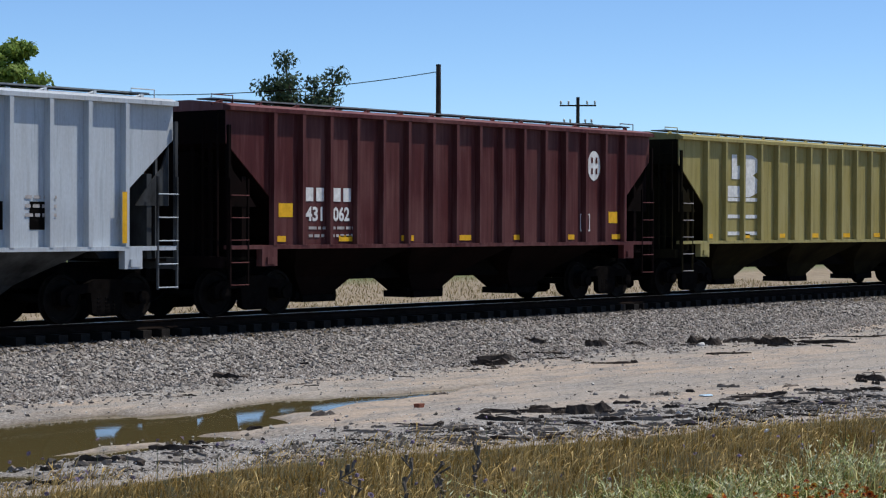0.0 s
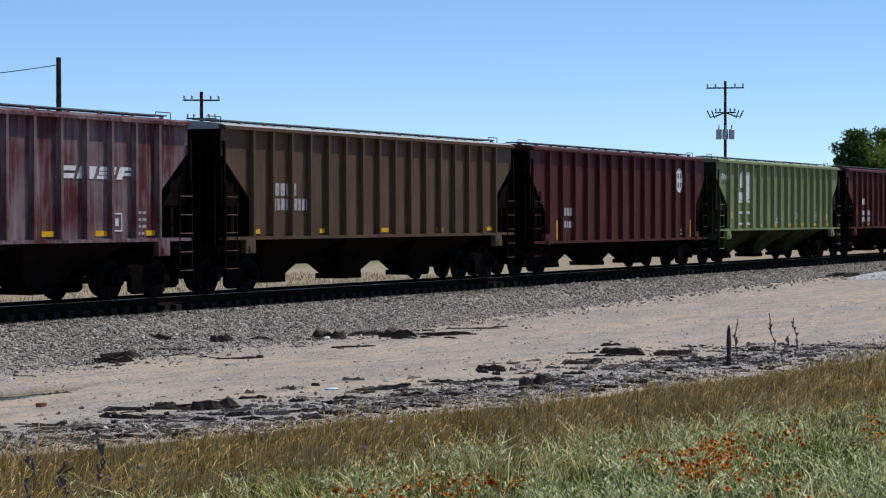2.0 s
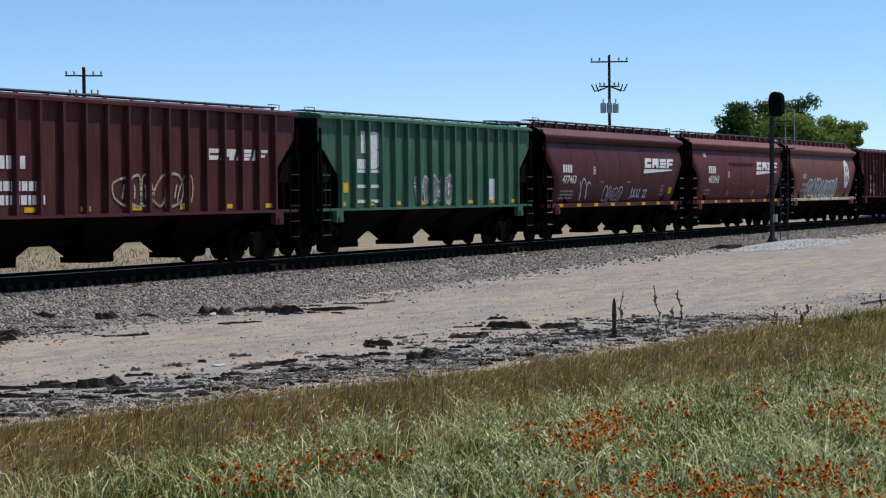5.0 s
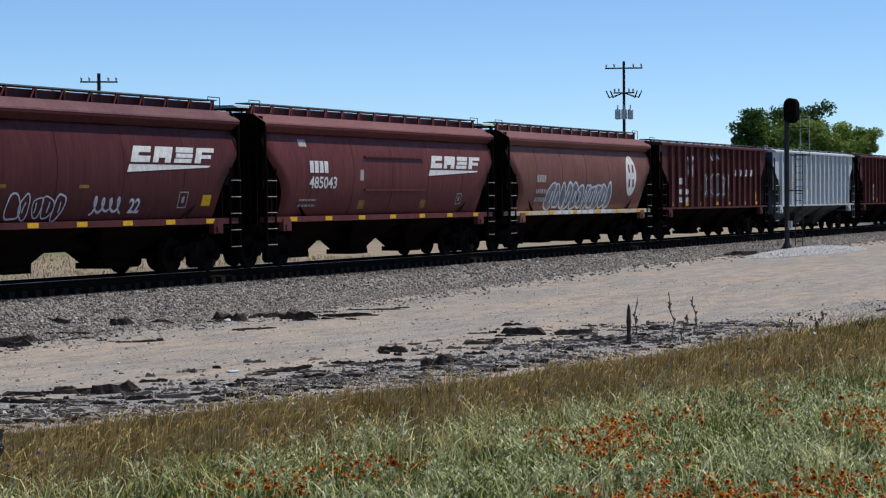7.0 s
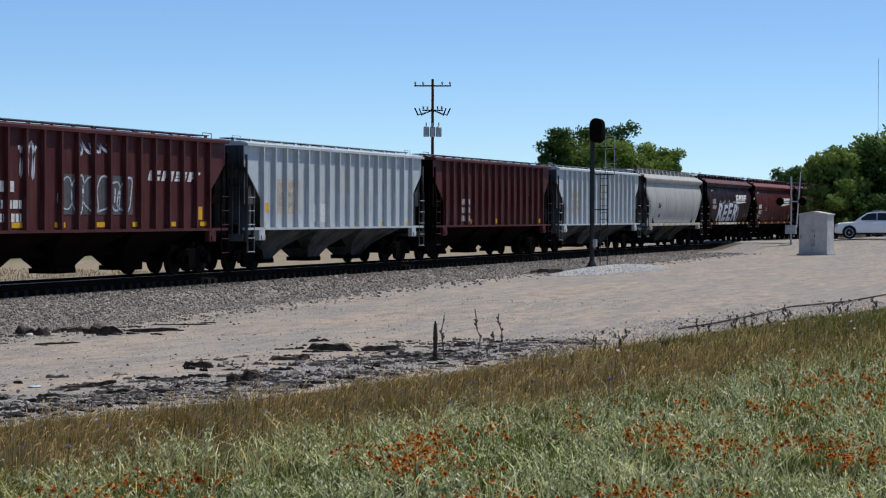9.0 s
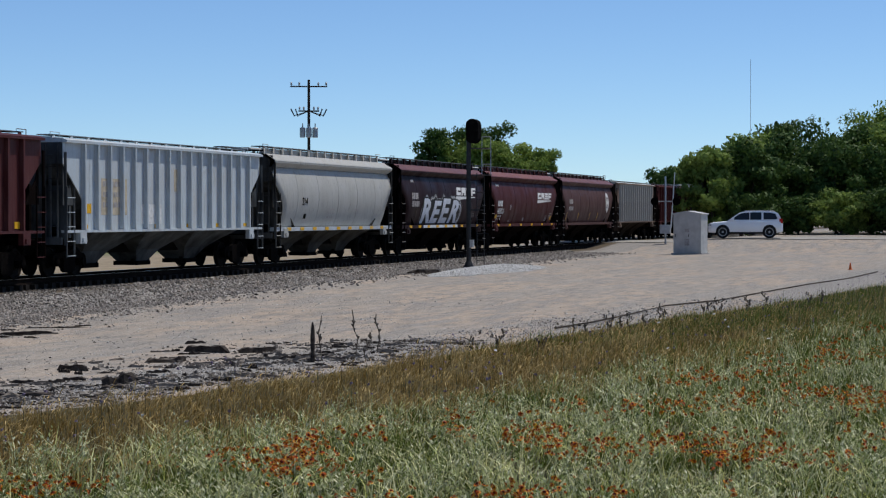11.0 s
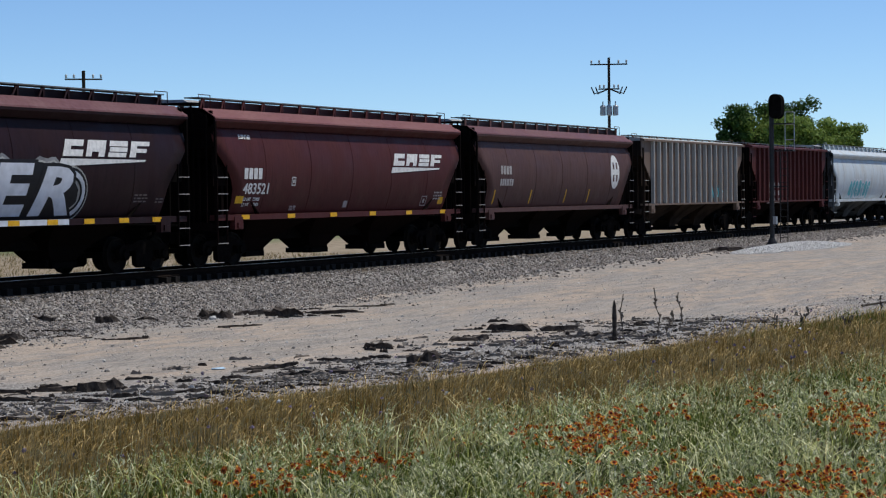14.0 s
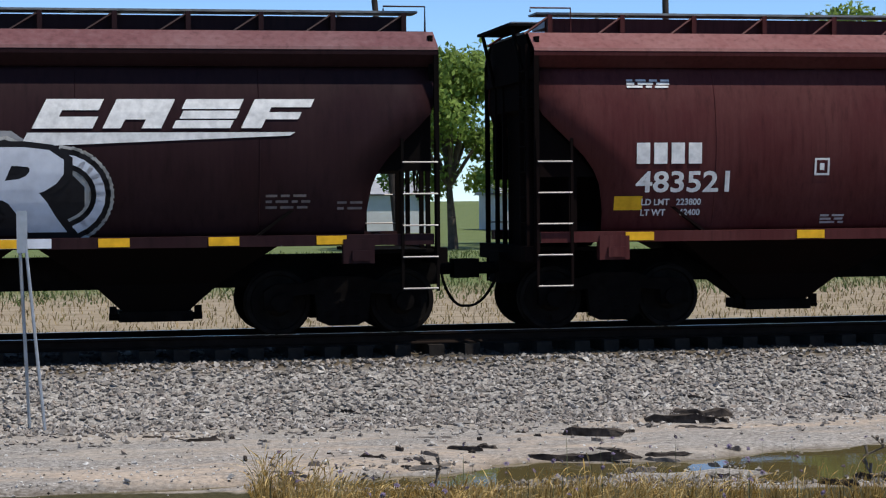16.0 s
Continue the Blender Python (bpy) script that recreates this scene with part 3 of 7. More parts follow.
def scrawl(car, x, z, w, h, kind, mat, seed, loops=5, r=0.03):
    """A sprayed squiggle: loops along a line, readable as nothing."""
    rnd = random.Random(seed)
    pts = []
    for i in range(loops * 10 + 1):
        u = i / (loops * 10)
        a = u * loops * 2 * math.pi
        pts.append((u * w + 0.35 * w / loops * math.sin(a), h * (0.5 + (0.38 + 0.12 * math.sin(3.1 * u + seed)) * math.cos(a + seed))))
    polys = []
    for (a, b), (c, d) in zip(pts, pts[1:]):
        n = Vector((-(d - b), c - a))
        if n.length < 1e-4:
            continue
        n = n.normalized() * r * rnd.uniform(0.8, 1.2)
        polys.append([(a - n.x, b - n.y), (c - n.x, d - n.y), (c + n.x, d + n.y), (a + n.x, b + n.y)])
    mark(car, plate(polys), x, z, mat, kind, "spray_paint", 0.012)


def stroke(pts, r):
    """Flat band of half-width r along a line, as short pieces."""
    polys = []
    for (a, b), (c, d) in zip(pts, pts[1:]):
        n = Vector((-(d - b), c - a))
        e = Vector((c - a, d - b)).normalized() * r * 0.5
        n = n.normalized() * r
        polys.append([(a - n.x - e.x, b - n.y - e.y), (c - n.x + e.x, d - n.y + e.y), (c + n.x + e.x, d + n.y + e.y), (a + n.x - e.x, b + n.y - e.y)])
    return polys


def bubbles(car, x, z, w, h, kind, fill, line, seed, n=8, r=0.035):
    """Sprayed fat overlapping outlines with dull filling, readable as nothing."""
    rnd = random.Random(seed)
    fills, lines = [], []
    for k in range(n):
        cx = w * (k + 0.5) / n + rnd.uniform(-0.1, 0.1) * w / n
        a, b = w / n * rnd.uniform(0.42, 0.68), h * rnd.uniform(0.38, 0.52)
        lean, ph = rnd.uniform(-0.2, 0.35), rnd.uniform(0, 6)
        q = 2.0 + rnd.random()
        pts = []
        for i in range(23):
            t = i * 2 * math.pi / 22
            f = 1 + 0.12 * math.sin(3 * t + ph)
            cc, ss = math.cos(t), math.sin(t)
            px = a * f * math.copysign(abs(cc) ** (2 / q), cc)
            pz = b * f * math.copysign(abs(ss) ** (2 / q), ss)
            pts.append((cx + px + lean * pz, h / 2 + pz))
        fills += [[pts[i], pts[i + 1], pts[20 - i], pts[21 - i]] for i in range(10) if i + 1 < 20 - i]
        lines += stroke(pts, r * rnd.uniform(0.7, 1.2))
        if rnd.random() < 0.75:
            o = rnd.uniform(-0.3, 0.3) * a
            lines += stroke([(cx + o - 0.1 * a, h * 0.3), (cx + o, h * 0.5), (cx + o + rnd.uniform(-0.2, 0.3) * a, h * 0.68)], r)
    if fill:
        mark(car, plate(fills), x, z, fill, kind, "spray_paint", 0.012)
    mark(car, plate(lines), x, z, line, kind, "spray_paint", 0.018)


def place_car(car, u0, L):
    """u0: distance of its leading coupling along the train."""
    car.location = (u0 + L / 2 + START, TRACK_Y, 0)
    CARS.append((car, u0 + L / 2))


# paints of the cars
maroon = lambda n, k=1.0, amount=0.35, fade=(0.21, 0.105, 0.095), rusty=0.2, seed=0.0: paint(n, (0.098 * k, 0.024 * k, 0.023 * k), fade, amount, rusty=rusty, seed=seed)
P = {
    "white0": paint("pale_grey_paint", (0.50, 0.54, 0.57), (0.36, 0.36, 0.36), 0.6, rusty=0.3, seed=1),
    "m1": maroon("maroon_paint", 0.74, 0.45, seed=1),
    "olive": paint("faded_olive_paint", (0.31, 0.255, 0.085), (0.40, 0.36, 0.18), 0.5, rusty=0.35, seed=2),
    "m3": maroon("chalky_maroon_paint", 0.9, 0.6, (0.36, 0.30, 0.31), seed=3),
    "brown": paint("rusty_grey_brown_paint", (0.092, 0.054, 0.032), (0.155, 0.10, 0.065), 0.6, (0.16, 0.07, 0.03), 0.7, seed=4),
    "red5": maroon("red_brown_paint", 0.72, 0.3, (0.17, 0.06, 0.05), seed=5),
    "green6": paint("pale_green_paint", (0.18, 0.225, 0.095), (0.31, 0.31, 0.16), 0.6, (0.30, 0.16, 0.05), 0.5, seed=6),
    "m7": maroon("dark_maroon_paint", 0.78, 0.3, (0.17, 0.085, 0.078), seed=7),
    "green8": paint("mid_green_paint", (0.045, 0.125, 0.075), (0.15, 0.22, 0.14), 0.45, rusty=0.3, seed=8),
    "r9": maroon("brown_maroon_paint", 0.8, 0.22, (0.15, 0.08, 0.075), 0.08, 0.5),
    "r10": maroon("warm_maroon_paint", 1.15, 0.3, (0.2, 0.09, 0.08), 0.08, 1.5),
    "r11": paint("rust_brown_paint", (0.16, 0.06, 0.045), (0.26, 0.15, 0.12), 0.4, rusty=0.1, seed=2.5),
    "white13": paint("white_grey_paint", (0.52, 0.58, 0.61), (0.46, 0.41, 0.35), 0.5, rusty=0.25, seed=3.5),
    "grey16": paint("light_grey_paint", (0.44, 0.43, 0.395), (0.34, 0.325, 0.29), 0.4, rusty=0.08, seed=4.5),
    "r17": paint("deep_maroon_paint", (0.020, 0.007, 0.008), (0.036, 0.017, 0.018), 0.3, rusty=0.04, seed=5.5),
    "r18": paint("rosy_maroon_paint", (0.068, 0.016, 0.015), (0.11, 0.042, 0.038), 0.3, rusty=0.05, seed=6.5),
    "r19": paint("dull_brown_paint", (0.085, 0.04, 0.035), (0.15, 0.095, 0.085), 0.35, rusty=0.1, seed=7.5),
    "grey20": paint("rusty_pale_grey_paint", (0.17, 0.115, 0.085), (0.24, 0.19, 0.15), 0.5, rusty=0.5, seed=8.5),
    "dark23": paint("dark_grey_paint", (0.072, 0.055, 0.05), (0.12, 0.10, 0.095), 0.3, rusty=0.1, seed=9.5),
    # roof paints lighter than the sides, with sun on the curbs in the colour
    "roofpink": paint("pinkish_maroon_paint", (0.19, 0.075, 0.068), (0.27, 0.15, 0.14), 0.4, rusty=0.05, seed=2.2),
    "roofdark": paint("sunlit_maroon_paint", (0.14, 0.06, 0.06), (0.22, 0.14, 0.14), 0.4, rusty=0.05, seed=2.9),
    "spray": simple("sprayed_white_paint", (0.58, 0.60, 0.64), 0.5, 0, 0.15, 3),
    "sprayblack": simple("sprayed_black_paint", (0.015, 0.014, 0.015), 0.5, 0, 0.2),
    "teal": simple("sprayed_teal_paint", (0.10, 0.38, 0.42), 0.5, 0, 0.3),
    "print": simple("faded_small_lettering", (0.17, 0.14, 0.13), 0.7, 0, 0.25, 9),
    "haze": simple("thin_sprayed_grey_paint", (0.20, 0.20, 0.20), 0.6, 0, 0.4, 3),
    "stencil": simple("dull_yellow_stencil_paint", (0.26, 0.15, 0.035), 0.6, 0, 0.35, 6),
    "blue24": paint("light_blue_paint", (0.30, 0.40, 0.48), (0.40, 0.45, 0.48), 0.4, rusty=0.1, seed=1.2),
    "tan": simple("tan_patch_paint", (0.50, 0.42, 0.30), 0.6, 0, 0.25, 4),
    "dirt": simple("grimy_patch_paint", (0.10, 0.095, 0.095), 0.6, 0, 0.3, 4),
}


def build_train():
    pale, white = M["rung"], M["white"]
    # leading coupling of each car along the train
    U = [-35.7, -18.1, -1.35, 16.94, 34.52, 52.2, 69.5, 87.2, 105.0, 122.75, 140.6, 157.6, 174.0, 191.45, 209.4, 227.2, 244.9, 261.2, 277.55, 294.9, 312.4, 328.8, 345.5, 362.5, 379.5, 396.5]
    ln = lambda k: U[k + 1] - U[k]

    def rb(k, mat, label, **kw):
        car, S, ribs = ribbed_car(ln(k), P[mat], kw.pop("pale", P[mat]), label, **kw)
        place_car(car, U[k], ln(k))
        return car, S

    def rd(k, mat, roofmat, label, **kw):
        car, S = round_car(ln(k), P[mat], P[roofmat], kw.pop("pale", pale), label, **kw)
        place_car(car, U[k], ln(k))
        return car, S

    c, S = rb(0, "white0", "pale grey ribbed covered hopper car with hopper chutes darkened for shade", pale=P["white0"])
    for x in (S - 4.6, S - 3.5):
        patch(c, x, 1.75, 0.5, 0.5, "ribbed", M["black"], "data_box")
    patch(c, S - 1.42, 1.5, 0.12, 0.95, "ribbed", M["yellow"], "reflector", 0.145)
    small_print(c, S - 3.6, 2.3, "ribbed", M["dull"], 3, 0.7)
    c, S = rb(1, "m1", "dark maroon ribbed covered hopper car with white car number", roofmat=P["roofpink"])
    panel_number(c, S, 16, 1, 1.92, 2.33, "431", "062")
    reflectors(c, S, "ribbed", 7, 1.5)
    patch(c, -S + 1.5, 2.0, 0.42, 0.28, "ribbed", M["yellow"])
    disc_emblem(c, -S + 12.8, 3.3, 0.33, "ribbed", white, P["m1"])
    framed_box(c, S - 3.1, 1.7, "ribbed", white, 0.42, 0.42)
    patch(c, S - 1.85, 1.9, 0.4, 0.28, "ribbed", M["yellow"])
    small_print(c, -S + 2.4, 1.75, "ribbed", M["dull"], 2, 1.6)
    c, S = rb(2, "olive", "faded olive yellow ribbed covered hopper car with block emblem", pale=M["rung"])
    block_emblem(c, -S + 2.25, 2.62, white)
    reflectors(c, S, "ribbed", 8, 1.5)
    patch(c, -S + 1.4, 1.5, 0.12, 0.9, "ribbed", M["yellow"], "reflector")
    patch(c, S - 1.52, 1.5, 0.12, 1.0, "ribbed", M["yellow"], "reflector")
    small_print(c, S - 3.2, 2.0, "ribbed", M["dull"], 3, 1.0)
    c, S = rb(3, "m3", "maroon ribbed covered hopper car with chalky white weathering")
    panel_number(c, S, 16, 2, 2.18, 2.66, "467", "522")
    wordmark(c, -S + 11.15, 2.78, "ribbed", white, 0.28, 2.9, False)
    framed_box(c, -S + 4.8, 2.35, "ribbed", white)
    framed_box(c, S - 3.0, 1.6, "ribbed", white, 0.4, 0.42)
    reflectors(c, S, "ribbed", 8, 1.5)
    small_print(c, -S + 3.5, 1.85, "ribbed", white, 2, 1.2)
    small_print(c, -S + 0.6, 3.7, "ribbed", white, 1, 0.9, 0.12)
    small_print(c, S - 2.2, 2.0, "ribbed", M["dull"], 4, 0.5)
    c, S = rb(4, "brown", "dark rusty brown ribbed covered hopper car with pale roof", roofmat=P["grey16"])
    reporting(c, -S + 2.4, 2.05, "ribbed", M["dull"], "", 0.32)
    reflectors(c, S, "ribbed", 5, 1.5)
    small_print(c, -S + 2.3, 2.1, "ribbed", M["dull"], 1, 1.9, 0.3)
    c, S = rb(5, "red5", "red-brown ribbed covered hopper car with round white emblem", low_side=True, ribs=14)
    disc_emblem(c, S - 2.7, 3.3, 0.42, "ribbed", white, P["red5"])
    reporting(c, -S + 2.4, 1.6, "ribbed", M["dull"], "", 0.26)
    small_print(c, -S + 2.4, 1.56, "ribbed", M["dull"], 1, 1.2, 0.22, 0.35)
    bm = bmesh.new()
    box(bm, -S + 1.3, S - 1.3, -1.513, -1.5, 2.42, 2.435)
    part("weld_seam", bm, P["red5"], c)
    small_print(c, S - 2.6, 1.4, "ribbed", M["dull"], 3, 0.5)
    for x in (-S + 2.0, -3.5, 0.5, 3.6, S - 1.55):
        patch(c, x, 1.16, 0.1, 0.65, "ribbed", M["yellow"], "reflector")
    c, S = rb(6, "green6", "pale green ribbed covered hopper car with block emblem and rust")
    block_emblem(c, -S + 2.3, 2.62, white)
    reflectors(c, S, "ribbed", 8, 1.5)
    patch(c, -S + 1.5, 1.85, 0.4, 0.28, "ribbed", M["yellow"])
    patch(c, S - 1.95, 1.75, 0.35, 0.3, "ribbed", M["yellow"])
    framed_box(c, S - 3.5, 1.75, "ribbed", white, 0.42, 0.4)
    for i, x in enumerate((-S + 0.5, -0.9, 1.6)):
        scrawl(c, x, (3.2, 1.6, 1.75)[i], 0.9, 0.45, "ribbed", P["spray"], i + 1, 4, 0.025)
    c, S = rb(7, "m7", "maroon ribbed covered hopper car with sprayed outlines")
    reporting(c, -S + 2.6, 2.1, "ribbed", white, "", 0.3)
    small_print(c, -S + 2.6, 2.0, "ribbed", white, 2, 1.7, 0.22, 0.32)
    wordmark(c, S - 5.0, 2.8, "ribbed", white, 0.3, 3.4, False)
    reflectors(c, S, "ribbed", 7, 1.5)
    bubbles(c, -1.0, 1.55, 3.6, 0.85, "ribbed", None, P["tan"], 2, 6, 0.03)
    patch(c, -S + 1.5, 2.0, 0.3, 0.35, "ribbed", M["yellow"])
    c, S = rb(8, "green8", "green ribbed covered hopper car with block emblem and graffiti")
    block_emblem(c, -S + 2.3, 2.62, white)
    reflectors(c, S, "ribbed", 8, 1.5)
    bubbles(c, -1.6, 1.55, 2.9, 0.9, "ribbed", P["haze"], P["spray"], 4, 5, 0.05)
    patch(c, S - 3.8, 1.6, 0.9, 0.75, "ribbed", P["spray"], "spray_paint")
    patch(c, -S + 1.5, 1.9, 0.4, 0.3, "ribbed", M["yellow"])

    c, S = rd(9, "r9", "roofdark", "brown maroon round-sided covered hopper car with white scrawls")
    wordmark(c, -S + 11.2, 2.85, "round", white, 0.4, 3.9)
    bubbles(c, -S + 6.5, 1.46, 2.1, 0.6, "round", None, P["spray"], 1, 5, 0.022)
    scrawl(c, -S + 9.7, 1.5, 1.3, 0.6, "round", P["spray"], 3, 4)
    mark(c, lettering("22", 0.5, 0.012), -S + 11.3, 1.6, P["spray"], "round", "spray_paint")
    framed_box(c, -S + 5.0, 2.55, "round", white)
    framed_box(c, S - 2.9, 1.7, "round", M["dull"], 0.42, 0.42)
    patch(c, S - 1.75, 1.75, 0.42, 0.28, "round", M["yellow"])
    reporting(c, -S + 1.7, 2.2, "round", white, "477463", 0.3)
    small_print(c, -S + 1.7, 1.85, "round", M["dull"], 3, 1.3, 0.07, 0.13)
    scrawl(c, -S + 3.6, 1.5, 1.2, 0.9, "round", P["spray"], 7, 2, 0.03)
    reflectors(c, S, "round", 8)
    for x in (-S + 5.9, -S + 9.1):
        patch(c, x, 2.2, 0.4, 0.08, "round", P["stencil"])
    c, S = rd(10, "r10", "roofpink", "maroon round-sided covered hopper car with a raised side panel")
    wordmark(c, -S + 10.5, 2.87, "round", white, 0.4, 3.9)
    reporting(c, -S + 2.46, 2.22, "round", white, "485043", 0.34)
    for z in (2.15, 3.15):
        bm = bmesh.new()
        box(bm, -S + 5.9, -S + 10.0, -1.64, -1.58, z, z + 0.05)
        part("panel_bar", bm, P["r10"], c)
    patch(c, -S + 5.6, 2.45, 0.22, 0.32, "round", M["dull"])
    patch(c, -S + 2.0, 3.4, 0.45, 0.2, "round", M["dull"])
    for x in (-S + 5.7, -S + 10.0):
        patch(c, x, 1.6, 0.4, 0.26, "round", P["stencil"])
    framed_box(c, S - 2.9, 1.7, "round", M["dull"], 0.4, 0.36)
    reflectors(c, S, "round", 7)
    small_print(c, -S + 2.0, 1.85, "round", M["dull"], 2, 1.0)
    c, S = rd(11, "r11", "roofpink", "rust-brown round-sided covered hopper car with graffiti on its sill", bays=4, sillmat=P["tan"])
    disc_emblem(c, -S + 12.5, 2.75, 0.74, "round", white, P["r11"])
    reporting(c, -S + 2.5, 2.1, "round", M["dull"], "", 0.26)
    small_print(c, -S + 2.5, 2.05, "round", M["dull"], 2, 1.2, 0.16, 0.3)
    bubbles(c, -S + 3.6, 1.44, 6.8, 0.98, "round", P["haze"], P["spray"], 5, 11, 0.05)
    for k in range(10):
        patch(c, -S + 3.7 + 0.67 * k, 1.285, 0.5, 0.13, "flat", P["spray"], "spray_paint", 0.104)
    reflectors(c, S, "round", 6)

    c, S = rb(12, "m7", "maroon ribbed covered hopper car with grey graffiti blocks")
    reporting(c, -S + 2.6, 2.05, "ribbed", white, "", 0.28)
    small_print(c, -S + 2.6, 2.0, "ribbed", white, 2, 1.4, 0.22, 0.35)
    patch(c, -2.3, 1.85, 4.2, 1.1, "ribbed", P["dirt"], "spray_paint", 0.01)
    bubbles(c, -2.2, 1.9, 4.0, 1.0, "ribbed", None, P["spray"], 3, 6, 0.03)
    scrawl(c, -4.3, 2.75, 0.9, 1.0, "ribbed", P["spray"], 6, 3, 0.05)
    scrawl(c, -1.3, 3.5, 2.0, 0.45, "ribbed", P["spray"], 2, 4, 0.05)
    wordmark(c, S - 5.2, 2.85, "ribbed", white, 0.3, 3.4, False)
    reflectors(c, S, "ribbed", 7, 1.5, 0.55, 0.14)
    patch(c, S - 1.9, 1.7, 0.3, 0.4, "ribbed", M["yellow"])
    for k, (lab, n) in {13: ("white-grey ribbed covered hopper car with tan patches", 3), 15: ("white ribbed covered hopper car with small tan patches", 2)}.items():
        c, S = rb(k, "white13", lab, pale=P["white13"])
        patch(c, -S + 2.6, 1.9, 1.9, 1.15, "ribbed", P["tan"])
        patch(c, S - 8.0, 2.7, 0.6, 0.75, "ribbed", P["tan"])
        patch(c, -S + 1.55, 1.95, 0.35, 0.3, "ribbed", M["yellow"])
        small_print(c, -S + 2.7, 2.8, "ribbed", M["dull"], 3, 1.6, 0.16, 0.33)
        patch(c, -S + 5.6, 1.6, 1.6, 0.65, "ribbed", M["white"])
        reflectors(c, S, "ribbed", 6, 1.48, 0.3)
    c, S = rb(14, "m7", "maroon ribbed covered hopper car with yellow corner marks")
    small_print(c, -S + 3.2, 2.3, "ribbed", M["dull"], 3, 1.4, 0.24, 0.35)
    reflectors(c, S, "ribbed", 5, 1.5, 0.3, 0.2)
    patch(c, S - 3.2, 2.75, 0.4, 0.55, "ribbed", M["dull"])

    c, S = rd(16, "grey16", "grey16", "light grey round-sided covered hopper car with yellow sill reflectors", pale=P["grey16"], sillmat=P["white0"])
    mark(c, lettering("214", 0.42, 0.01), -S + 3.0, 2.3, M["black"], "round")
    patch(c, -S + 3.4, 1.75, 0.3, 0.2, "round", M["black"])
    small_print(c, -S + 6.2, 2.1, "round", M["dull"], 3, 0.8)
    small_print(c, -S + 9.6, 2.1, "round", M["dull"], 2, 0.6)
    reflectors(c, S, "round", 9)
    c, S = rd(17, "r17", "roofdark", "dark maroon round-sided covered hopper car with large graffiti letters")
    wordmark(c, -S + 9.36, 2.9, "round", white, 0.4, 3.75)
    for i, ch in enumerate("REER"):
        lx, lh = -S + 3.55 + 1.58 * i, (1.2, 1.1, 1.22, 1.15)[i]
        w0 = None
        for bold, mat, lift in ((0.075, P["spray"], 0.026), (0.17, P["sprayblack"], 0.021)):
            me = lettering(ch, 1.8, bold, (0.1, 0.22, 0.16, 0.28)[i])
            w, h = (max(v.co[k] for v in me.vertices) - min(v.co[k] for v in me.vertices) for k in (0, 2))
            w0 = w0 or (w, h)
            w, h = 1.6 * w / w0[0], lh * h / w0[1]
            mark(c, sized(me, w, h), lx + 0.725 - w / 2, 1.5 + lh / 2 - h / 2, mat, "round", "spray_paint", lift + 0.0005 * i)
    # black backing with a wavy top, a pale rim and a thin sprayed haze round it
    def crest(px):
        return 2.66 + 0.1 * math.sin(px * 3.9) + 0.06 * math.sin(px * 9.1 + 1) - 0.9 * max(0.0, abs(px - 3.2) - 2.75)
    for rim, mat, lift in ((0.13, P["haze"], 0.009), (0.05, P["grey16"], 0.0115), (0.0, P["sprayblack"], 0.0145)):
        xs = [-0.05 - rim + (6.6 + 2 * rim) * i / 44 for i in range(45)]
        quads = [[(a, 1.46), (b, 1.46), (b, max(1.6, crest(b) + rim)), (a, max(1.6, crest(a) + rim))] for a, b in zip(xs, xs[1:])]
        mark(c, plate(quads), -S + 3.5, 0, mat, "round", "spray_paint", lift)
    arc = [(0.55 * math.sin(a), 0.5 + 0.5 * math.cos(a)) for a in (0.1 + i * 0.24 for i in range(12))]
    for r, mat, lift in ((0.17, P["grey16"], 0.016), (0.13, P["sprayblack"], 0.019), (0.06, P["spray"], 0.023)):
        mark(c, plate(stroke(arc, r)), -S + 9.72, 1.5, mat, "round", "spray_paint", lift)
    patch(c, -S + 3.6, 1.285, 6.0, 0.13, "flat", P["spray"], "spray_paint", 0.104)
    reflectors(c, S, "round", 9)
    reporting(c, -S + 1.7, 2.25, "round", M["dull"], "", 0.3)
    small_print(c, -S + 1.7, 2.3, "round", M["dull"], 1, 1.2, 0.26)
    small_print(c, S - 2.4, 1.95, "round", P["print"], 3, 0.6, 0.035, 0.08)
    small_print(c, S - 1.4, 1.85, "round", P["print"], 2, 0.35, 0.035, 0.08)
    small_print(c, -S + 1.8, 3.45, "round", M["dull"], 1, 0.5, 0.12)
    c, S = rd(18, "r18", "roofpink", "rosy maroon round-sided covered hopper car with white number")
    wordmark(c, -S + 10.7, 2.83, "round", white, 0.38, 3.65)
    reporting(c, -S + 1.46, 1.98, "round", white, "483521", 0.3)
    mark(c, lettering("LD LMT   223800", 0.125, 0.003), -S + 1.55, 1.79, M["white"], "round")
    mark(c, lettering("LT WT      62400", 0.125, 0.003), -S + 1.55, 1.64, M["white"], "round")
    patch(c, -S + 1.15, 1.72, 0.42, 0.2, "round", M["yellow"], lift=0.012)
    small_print(c, -S + 1.35, 3.56, "round", white, 3, 0.62, 0.03, 0.045)
    framed_box(c, -S + 4.15, 2.2, "round", white, 0.23, 0.25)
    small_print(c, -S + 4.3, 1.6, "round", M["dull"], 3, 0.35, 0.03, 0.05)
    patch(c, -S + 7.6, 1.55, 0.25, 0.2, "round", M["dull"])
    framed_box(c, S - 2.9, 1.55, "round", M["dull"], 0.42, 0.32)
    patch(c, S - 1.55, 1.6, 0.36, 0.22, "round", M["yellow"])
    small_print(c, S - 2.0, 1.95, "round", M["dull"], 3, 0.6, 0.05, 0.1)
    reflectors(c, S, "round", 6)
    c, S = rd(19, "r19", "roofdark", "dull brown round-sided covered hopper car with oval emblem")
